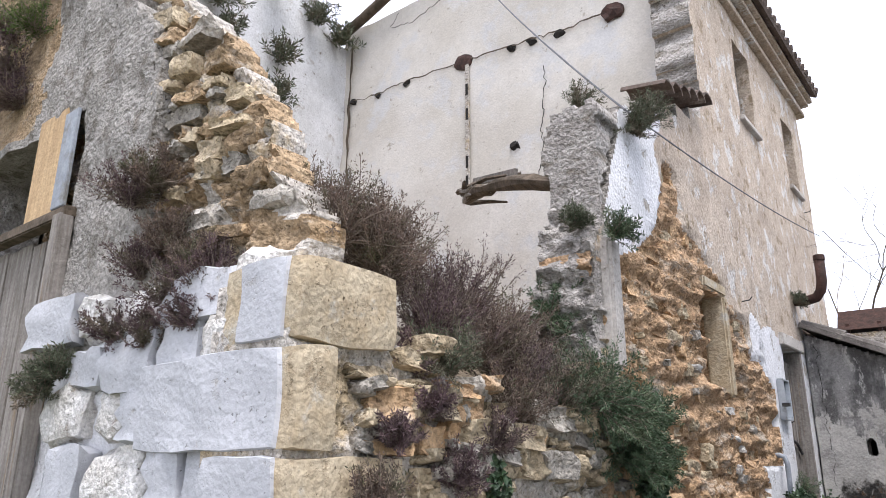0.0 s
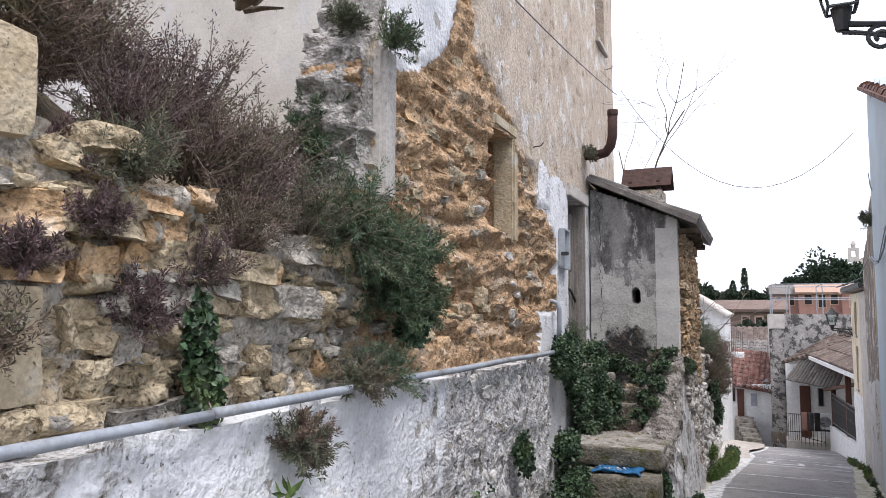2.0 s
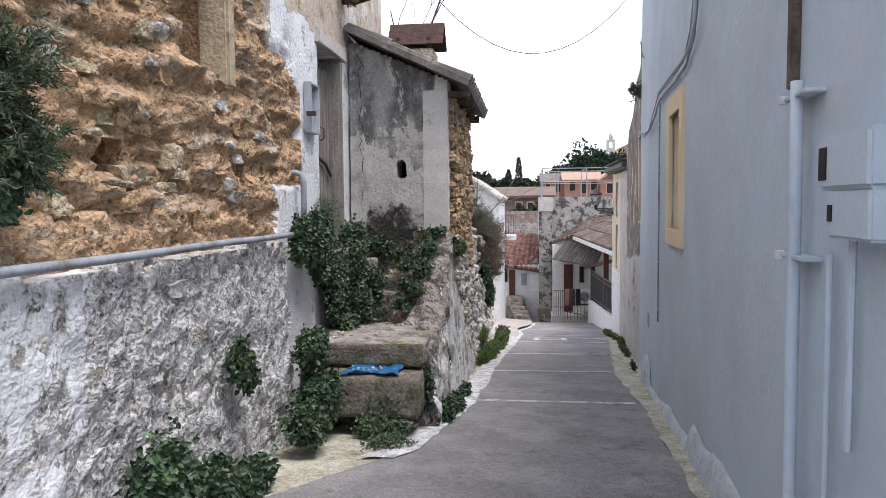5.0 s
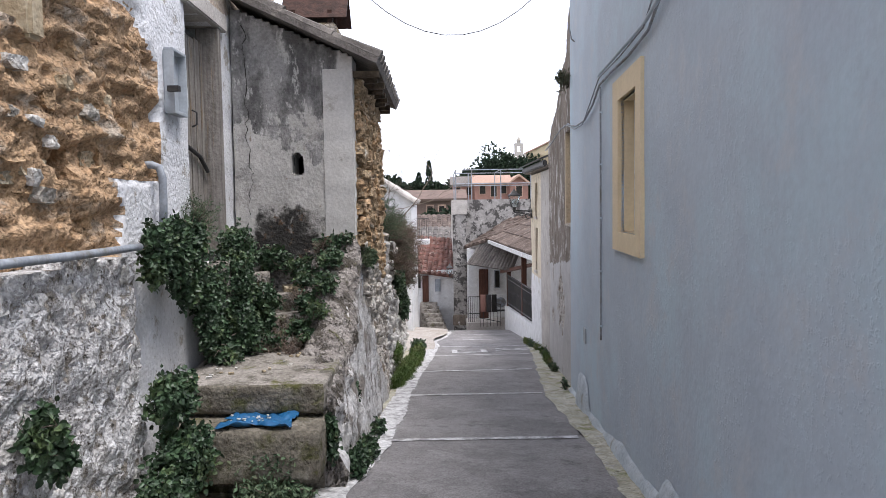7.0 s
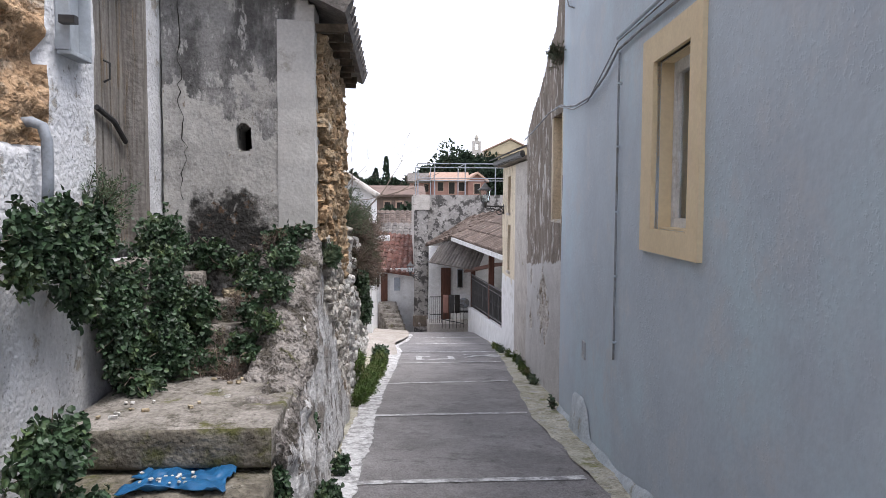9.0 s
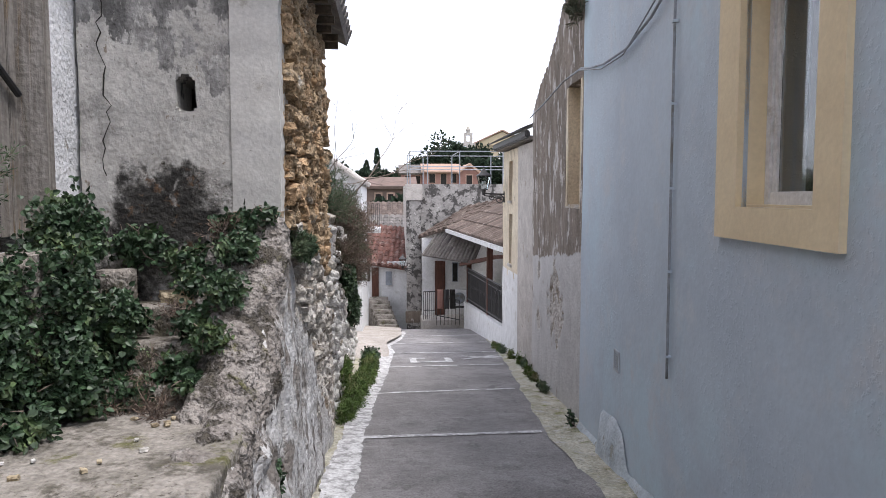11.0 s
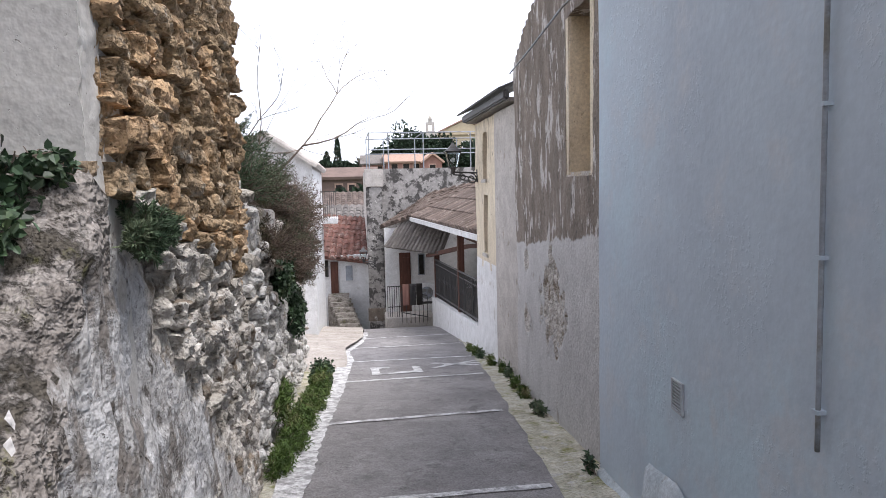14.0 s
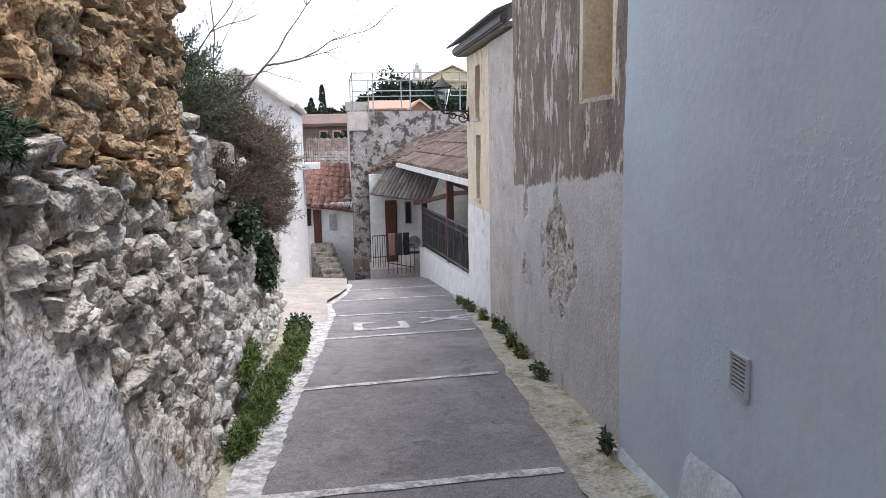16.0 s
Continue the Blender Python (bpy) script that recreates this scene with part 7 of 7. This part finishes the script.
fs = thing("fascia_board", "white painted fascia board under the porch tiles", "board", "", (1.9, 24, 0))
part("board", tube(bmesh.new(), [(1.60, 28.5, 0.0), (2.1, 20.4, -0.02)], 0.075, 4), M["white_paint"], fs)
roof("porch_roof", ((2.08, 20.3, 0.06), (1.60, 28.6, 0.06), (3.9, 28.6, 1.1), (3.9, 20.3, 1.0)), "old_tile", "weathered brown clay tile porch roof", 0.3, 0.06)
roof("porch_hip", ((1.60, 28.6, 0.06), (0.75, 30.0, -0.3), (2.4, 30.0, 0.75), (3.9, 28.7, 1.1)), "old_tile", "orange clay tile hip of the porch roof", 0.26, 0.05)
roof("awning_roof", ((2.15, 26.4, -0.86), (0.84, 29.2, -0.84), (1.4, 29.3, -0.05), (2.5, 26.6, -0.1)), "grey_tile", "grey corrugated awning over the doorway", 0.2, 0.04)
setting("porch_wall_end", boxed(2.2, 4.0, 29.47, 29.77, -5.0, 0.12), M["white_paint"], "white rendered end wall of the porch")
setting("door_house_wall", boxed(0.86, 2.2, 29.5, 29.8, -5.0, -0.3), M["white_paint"], "white rendered wall with a brown door")
d3 = tagged(new("door_3"), "dark brown wooden door under the awning", "", "", "structure")
part("leaf", boxed(1.28, 1.62, 29.44, 29.48, -2.9, -1.05, bevel=0.008), M["dark_wood"], d3)
part("panel", boxed(1.32, 1.58, 29.42, 29.44, -2.0, -1.2), M["dark_wood"], d3)
w8 = tagged(new("window_8"), "small window with a grey frame beside the door", "", "", "structure")
part("frame", boxed(1.85, 2.05, 29.46, 29.5, -1.75, -1.1), M["pvc"], w8)
part("pane", boxed(1.88, 2.02, 29.445, 29.46, -1.72, -1.13), M["dark"], w8)
ac = thing("air_conditioner", "white outdoor air conditioning unit on the landing", "air conditioner", "", (2.0, 28.2, -2.2))
part("case", boxed(1.75, 2.25, 28.1, 28.4, -2.35, -1.85, bevel=0.02), M["white_paint"], ac)
part("fan_grille", tube(bmesh.new(), [(1.95, 28.09, -2.1), (1.95, 28.1, -2.1)], 0.18, 16), M["pvc"], ac)
part("bracket", boxed(1.75, 2.25, 28.12, 28.38, -2.42, -2.36), M["iron"], ac)
for x0, x1, y in ((0.85, 1.25, 28.6), (1.2, 1.9, 27.6)):
    rr = thing("landing_railing", "thin iron landing railing", "railing", "landing railings", (x0, y, -2.7))
    for z in (-1.95, -2.55):
        part("rail", tube(bmesh.new(), [(x0, y, z), (x1, y, z - (0.15 if x0 > 1 else 0))], 0.014, 5), M["iron"], rr)
    for k in range(7):
        x = x0 + (x1 - x0) * k / 6
        part("baluster", tube(bmesh.new(), [(x, y, -2.85), (x, y, -1.95 - (0.15 if x0 > 1 else 0) * k / 6)], 0.009, 5), M["iron"], rr)
for x, mat, lab in ((1.3, "pink_wall", "red checked cloth drying on the railing"), (1.5, "iron", "dark garment drying on the railing"), (1.68, "dark", "dark garment drying on the railing")):
    cl = thing("laundry", lab, "laundry", "drying laundry", (x, 27.55, -2))
    bm = bmesh.new()
    bmesh.ops.create_grid(bm, x_segments=6, y_segments=8, size=0.5)
    for v in bm.verts:
        v.co = Vector((x + v.co.x * 0.17, 27.56 + 0.03 * noise.noise((v.co.x * 5, v.co.y * 2, x)), -2.05 + v.co.y * 0.6))
    bm.normal_update()
    bmesh.ops.solidify(bm, geom=bm.faces[:], thickness=0.008)
    part("cloth", bm, M[mat], cl, "", True)
setting("landing", boxed(0.8, 2.2, 28.4, 29.5, -3.6, -2.85), M["pale_plaster"], "small plastered landing before the door")

# ---------- terrace house, red-roofed house, white house ----------
setting("terrace_house_wall", sheet((0, 30.2, 0), XX, NY, cuts(0.42, 6.5, 0.3), cuts(-5.5, 1.5, 0.3), lambda x, z: True, 0.4, rough_relief(0.02, 1, 2), 0), M["peeling_grey"], "tall house wall with black mould over white render", True)
setting("terrace_house_side", boxed(0.42, 0.75, 30.65, 36, -5.5, 1.5), M["pale_plaster"], "plain side wall of the terrace house")
setting("terrace_deck", boxed(0.42, 6.5, 30.6, 36, 1.3, 1.45), M["concrete"], "flat concrete roof terrace")
pl = thing("corner_pilaster", "peeling plaster corner pilaster of the terrace house", "pilaster", "", (0.6, 30.1, -5))
part("shaft", boxed(0.36, 0.85, 30.0, 30.19, -4.8, 0.95, bevel=0.02), M["peeling_grey"], pl)
part("cap", boxed(0.32, 0.9, 29.96, 30.19, 0.95, 1.5, bevel=0.02), M["pale_plaster"], pl)
part("band", boxed(0.32, 0.9, 29.95, 30.19, -3.2, -2.8, bevel=0.02), M["peeling"], pl)
tf = thing("terrace_frame", "grey pipe frame standing on the roof terrace", "frame", "", (2, 31, 1.5))
for x in (0.5, 1.1, 2.2, 3.7, 5.2):
    for y in (30.4, 33.2):
        part("post", tube(bmesh.new(), [(x, y, 1.4), (x, y, 2.62)], 0.02, 5), M["pvc"], tf)
for y in (30.4, 33.2):
    for z in (2.62, 2.1):
        part("rail", tube(bmesh.new(), [(0.5, y, z), (5.2, y, z)], 0.018, 5), M["pvc"], tf)
for x in (0.5, 2.2):
    part("rail", tube(bmesh.new(), [(x, 30.4, 2.62), (x, 33.2, 2.62)], 0.018, 5), M["pvc"], tf)
setting("red_house_wall", boxed(-1.25, 0.62, 32.0, 32.3, -6, -1.3), M["white_paint"], "white rendered house wall with small windows")
setting("red_house_side", boxed(-3.5, -1.25, 32.05, 38, -6, -1.4), M["white_paint"], "white rendered rear of the red-roofed house")
roof("red_house_roof", ((-1.9, 31.8, -1.2), (0.75, 31.8, -1.6), (0.95, 35.5, -0.25), (-1.6, 35.5, 0.0)), "terracotta", "red clay tile roof", 0.2, 0.06)
roof("old_roof_1", ((-2.5, 36.2, -1.5), (2.6, 36.2, -1.4), (2.8, 41.5, 0.1), (-2.2, 41.5, 0.2)), "grey_tile", "weathered grey-brown clay tile roof", 0.3, 0.06)
roof("old_roof_2", ((-1.5, 42.5, -0.6), (3.4, 42.5, -0.5), (3.4, 48, 0.75), (-1.5, 48, 0.75)), "old_tile", "weathered grey-brown clay tile roof", 0.3, 0.06)
setting("old_house_block", boxed(-2.3, 2.5, 36.5, 47, -9, -1.4), M["pale_plaster"], "plain walls of the houses below")
d4 = tagged(new("door_4"), "dark doorway of the white house", "", "", "structure")
part("leaf", boxed(-0.85, -0.6, 31.95, 31.99, -2.9, -1.5), M["dark_wood"], d4)
w9 = tagged(new("window_9"), "small grey shuttered window", "", "", "structure")
part("shutter", boxed(-0.35, -0.12, 31.95, 31.99, -2.15, -1.65), M["pvc"], w9)
w10 = tagged(new("window_10"), "dark barred window of the white house", "", "", "structure")
part("pane", boxed(-1.22, -0.92, 31.95, 31.99, -2.0, -1.45), M["dark"], w10)
for k in range(4):
    part("bar", boxed(-1.2 + k * 0.08, -1.185 + k * 0.08, 31.93, 31.945, -2.0, -1.45), M["iron"], w10)
for k in range(9):
    stone_block("stair_step", -0.95 + k * 0.075, -0.25 + k * 0.06, 30.9 - k * 0.2, 31.9 - k * 0.2, -4.4, -2.55 - k * 0.14, "concrete", "worn stone step of an outside stair", "step", "outside stair", 0.01)
setting("white_house_wall", boxed(-2.95, -0.95, 24.0, 29.6, -3.5, 1.45), M["white_paint"], "white rendered house beside the ramp")
gb = bmesh.new()
q = [gb.verts.new(p) for p in ((-2.95, 24.0, 1.45), (-0.95, 24.0, 1.45), (-1.95, 24.0, 2.1))]
q2 = [gb.verts.new((v.co.x, 29.6, v.co.z)) for v in q]
gb.faces.new(q)
gb.faces.new(q2[::-1])
for k in range(3):
    gb.faces.new((q[k], q[(k + 1) % 3], q2[(k + 1) % 3], q2[k]))
bmesh.ops.recalc_face_normals(gb, faces=gb.faces)
setting("white_house_gable", gb, M["white_paint"], "white rendered gable")
for k, x in enumerate((-0.85, -3.05)):
    roof("white_house_roof_%d" % (k + 1), ((x, 23.85, 1.42), (x, 29.8, 1.42), (-1.95, 29.8, 2.16), (-1.95, 23.85, 2.16)), "pale_plaster", "pale limed tile roof of the white house", 0.2, 0.05)
bal = thing("balcony", "small white balcony with iron rails", "balcony", "", (-0.8, 28.8, 0))
part("slab", boxed(-0.99, -0.5, 28.2, 29.4, -0.05, 0.1), M["white_paint"], bal)
for k in range(8):
    part("baluster", tube(bmesh.new(), [(-0.95 + k * 0.06, 28.22, 0.1), (-0.95 + k * 0.06, 28.22, 0.85)], 0.008, 4), M["iron"], bal)
part("rail", tube(bmesh.new(), [(-0.98, 28.22, 0.85), (-0.5, 28.22, 0.85)], 0.012, 4), M["iron"], bal)

# ---------- the hill across the valley ----------
def house(name, x0, x1, y0, y1, z0, z1, ridge, wall, tile, label, wins, along="x"):
    th = thing(name, label, "house", "", ((x0 + x1) / 2, y0, z0))
    part("wall", boxed(x0, x1, y0, y1, z0, z1), M[wall], th)
    bm = bmesh.new()
    o = 0.4
    if along == "x":
        ym = (y0 + y1) / 2
        a = [(x0 - o, y0 - o, z1), (x1 + o, y0 - o, z1), (x1 + o, ym, ridge), (x0 - o, ym, ridge), (x1 + o, y1 + o, z1), (x0 - o, y1 + o, z1)]
    else:
        xm = (x0 + x1) / 2
        a = [(x0 - o, y1 + o, z1), (x0 - o, y0 - o, z1), (xm, y0 - o, ridge), (xm, y1 + o, ridge), (x1 + o, y0 - o, z1), (x1 + o, y1 + o, z1)]
    v = [bm.verts.new(p) for p in a]
    bm.faces.new((v[0], v[1], v[2], v[3]))
    bm.faces.new((v[3], v[2], v[4], v[5]))
    bm.normal_update()
    bmesh.ops.solidify(bm, geom=bm.faces[:], thickness=0.25)
    part("roof", bm, M[tile], th)
    for yy in ((x0, x1) if along == "x" else (y0, y1)):
        pts = ((yy, y0, z1), (yy, y1, z1), (yy, (y0 + y1) / 2, ridge - 0.1)) if along == "x" else ((x0, yy, z1), (x1, yy, z1), ((x0 + x1) / 2, yy, ridge - 0.1))
        gbm = bmesh.new()
        gbm.faces.new([gbm.verts.new(p) for p in pts])
        gbm.normal_update()
        bmesh.ops.solidify(gbm, geom=gbm.faces[:], thickness=0.1)
        bmesh.ops.recalc_face_normals(gbm, faces=gbm.faces)
        part("gable", gbm, M[wall], th)
    for x, w, zz0, zz1 in wins:
        wn_ = part("window", boxed(x - w / 2, x + w / 2, y0 - 0.06, y0 - 0.01, zz0, zz1), M["dark"], th)
        part("frame", boxed(x - w / 2 - 0.12, x + w / 2 + 0.12, y0 - 0.04, y0 - 0.005, zz0 - 0.1, zz1 + 0.15), M["pink_roof"], wn_)
    return th


house("pink_house", 5.2, 10.1, 105, 110, 0.5, 4.55, 5.75, "pink_wall", "pink_roof", "pink rendered house with a pale tile roof", ((6.3, 0.8, 3.0, 4.2), (7.9, 0.8, 2.6, 4.2), (9.3, 0.8, 3.0, 4.2)))
house("pink_house", 2.1, 5.2, 107, 112, 0.5, 4.4, 5.7, "pink_wall", "grey_tile", "pink rendered house with a grey tile roof", ((2.9, 0.6, 2.9, 4.0), (4.4, 0.6, 2.9, 4.0)))
house("pink_house", 10.1, 12.7, 104, 112, 0.5, 4.4, 5.7, "pink_wall", "pink_roof", "pink rendered house with a gable", ((11.4, 0.8, 2.6, 4.0),), "y")
house("brick_house", -3.5, 2.2, 70, 76, -8, 2.0, 2.9, "brown_wall", "brown_wall", "low brown house with small white windows", ((-0.9, 0.5, 0.6, 1.3), (0.2, 0.5, 0.6, 1.3)))
church = thing("church", "yellow church with an open white bell gable", "church", "", (25, 170, 5))
part("nave", boxed(20.5, 34, 172, 190, 2, 13.0), M["church_wall"], church)
for yy in (171.4, 190.4):
    cb = bmesh.new()
    cb.faces.new([cb.verts.new(p) for p in ((20.0, yy, 13.0), (34.5, yy, 13.0), (27.2, yy, 16.2))])
    cb.normal_update()
    bmesh.ops.solidify(cb, geom=cb.faces[:], thickness=0.1)
    bmesh.ops.recalc_face_normals(cb, faces=cb.faces)
    part("pediment", cb, M["church_wall"], church)
cb = bmesh.new()
v = [cb.verts.new(p) for p in ((19.5, 171, 12.8), (19.5, 190.5, 12.8), (27.2, 190.5, 16.4), (27.2, 171, 16.4), (35, 190.5, 12.8), (35, 171, 12.8))]
cb.faces.new((v[0], v[1], v[2], v[3]))
cb.faces.new((v[3], v[2], v[4], v[5]))
cb.normal_update()
bmesh.ops.solidify(cb, geom=cb.faces[:], thickness=0.3)
part("roof", cb, M["pink_roof"], church)
for x in (23.5, 27.5):
    cw = part("window", boxed(x - 0.6, x + 0.6, 171.85, 171.95, 8.8, 11.2), M["dark"], church)
    part("frame", boxed(x - 0.9, x + 0.9, 171.9, 171.97, 8.5, 11.6), M["white_paint"], cw)
tower = part("bell_gable", sheet((0, 170, 0), XX, NY, cuts(17.5, 20.7, 0.2), cuts(3, 16.6, 0.2), lambda x, z: (z < 13.4 or 18.1 < x < 20.1 and z < 15.8 or 18.6 < x < 19.6) and not ((17.9 < x < 18.7 or 19.5 < x < 20.3) and 10.6 < z < 12.8) and not (18.6 < x < 19.6 and 13.8 < z < 15.3), 0.9, None, 0), M["pale_plaster"], church, "white bell gable with arched openings")
part("finial", tube(bmesh.new(), [(19.1, 170.4, 16.4), (19.1, 170.4, 17.3)], 0.6, 8, 0.1), M["grey_stone"], tower)


def leafy_tree(at, h, w, seed, label, name="tree", n=2600, mat="tree_leaf", leaf=0.6, cone=False):
    r = random.Random(seed)
    at = Vector(at)
    th = thing(name, label, "tree", "", at)
    bm = bmesh.new()
    tube(bm, [at, at + Vector((0.02 * h, 0, 0.3 * h)), at + Vector((0, 0, 0.8 * h))], 0.03 * h, 6, 0.008 * h)
    for k in range(6):
        d = rand_dir(r)
        tube(bm, [at + Vector((0, 0, 0.35 * h)), at + Vector((d.x * w * 0.3, d.y * w * 0.3, 0.6 * h))], 0.012 * h, 5, 0.004 * h)
    part("trunk", bm, M["stem"], th)
    lv = Leaves()
    clumps = [(Vector((r.uniform(-1, 1) * w * 0.34, r.uniform(-1, 1) * w * 0.34, h * r.uniform(0.4, 0.86))), r.uniform(0.14, 0.28) * w) for _ in range(16)]
    for i in range(n):
        if cone:
            z = r.random() ** 0.8
            a = r.uniform(0, 2 * math.pi)
            rad = w * 0.5 * (1 - z) ** 0.6 * r.uniform(0.6, 1.1) + 0.05
            p = at + Vector((rad * math.cos(a), rad * math.sin(a), h * (0.06 + 0.96 * z)))
            d = Vector((math.cos(a) * 0.4, math.sin(a) * 0.4, 1))
        else:
            c, cr = r.choice(clumps)
            d = rand_dir(r)
            p = at + c + d * cr * (r.random() ** 0.4)
        lv.add(p, d + rand_dir(r) * 0.6, rand_dir(r), leaf * r.uniform(0.6, 1.3), leaf * 0.6)
    lv.make("crown", M[mat], th)
    return th


for i, (x, y, z, h, w) in enumerate(((12.0, 150, 2.0, 11.2, 11), (17.5, 152, 2.0, 8.8, 9), (8.5, 148, 2.0, 6.5, 7), (15.5, 126, 0.5, 7.0, 6), (18.8, 125, 0.5, 6.0, 5), (0.5, 64, -5.5, 6.8, 4.2), (-0.8, 118, -1, 6.2, 5), (3.8, 122, 0, 7.6, 5), (-4.0, 116, -1, 6, 5), (-8.0, 118, -1, 7, 6), (24.0, 140, 1.5, 8.0, 8), (30, 138, 1.5, 8, 8), (22, 118, 0, 7, 6), (-14, 122, -1, 8, 8), (-22, 124, -1, 8, 8), (38, 142, 1.5, 8, 9))):
    leafy_tree((x, y, z), h, w, 500 + i, "dark green tree on the far hillside", n=3200, leaf=0.75)
leafy_tree((-1.5, 120, 0.0), 8.4, 1.5, 530, "slender dark cypress on the far hillside", "cypress", 900, "tree_leaf", 0.4, True)
leafy_tree((-3.2, 121, 0.0), 6.6, 1.8, 531, "dark conifer on the far hillside", "cypress", 800, "tree_leaf", 0.4, True)
bare_tree("bare_tree", (2.0, 118, 2.0), 3.6, (0, 0, 1), 61, "grey leafless tree on the far hillside", 4)
bare_tree("bare_tree", (3.2, 119, 2.0), 3.2, (0, 0, 1), 62, "grey leafless tree on the far hillside", 4)
bare_tree("bare_tree", (-5.5, 119, 1.5), 3.0, (0, 0, 1), 63, "grey leafless tree on the far hillside", 4)
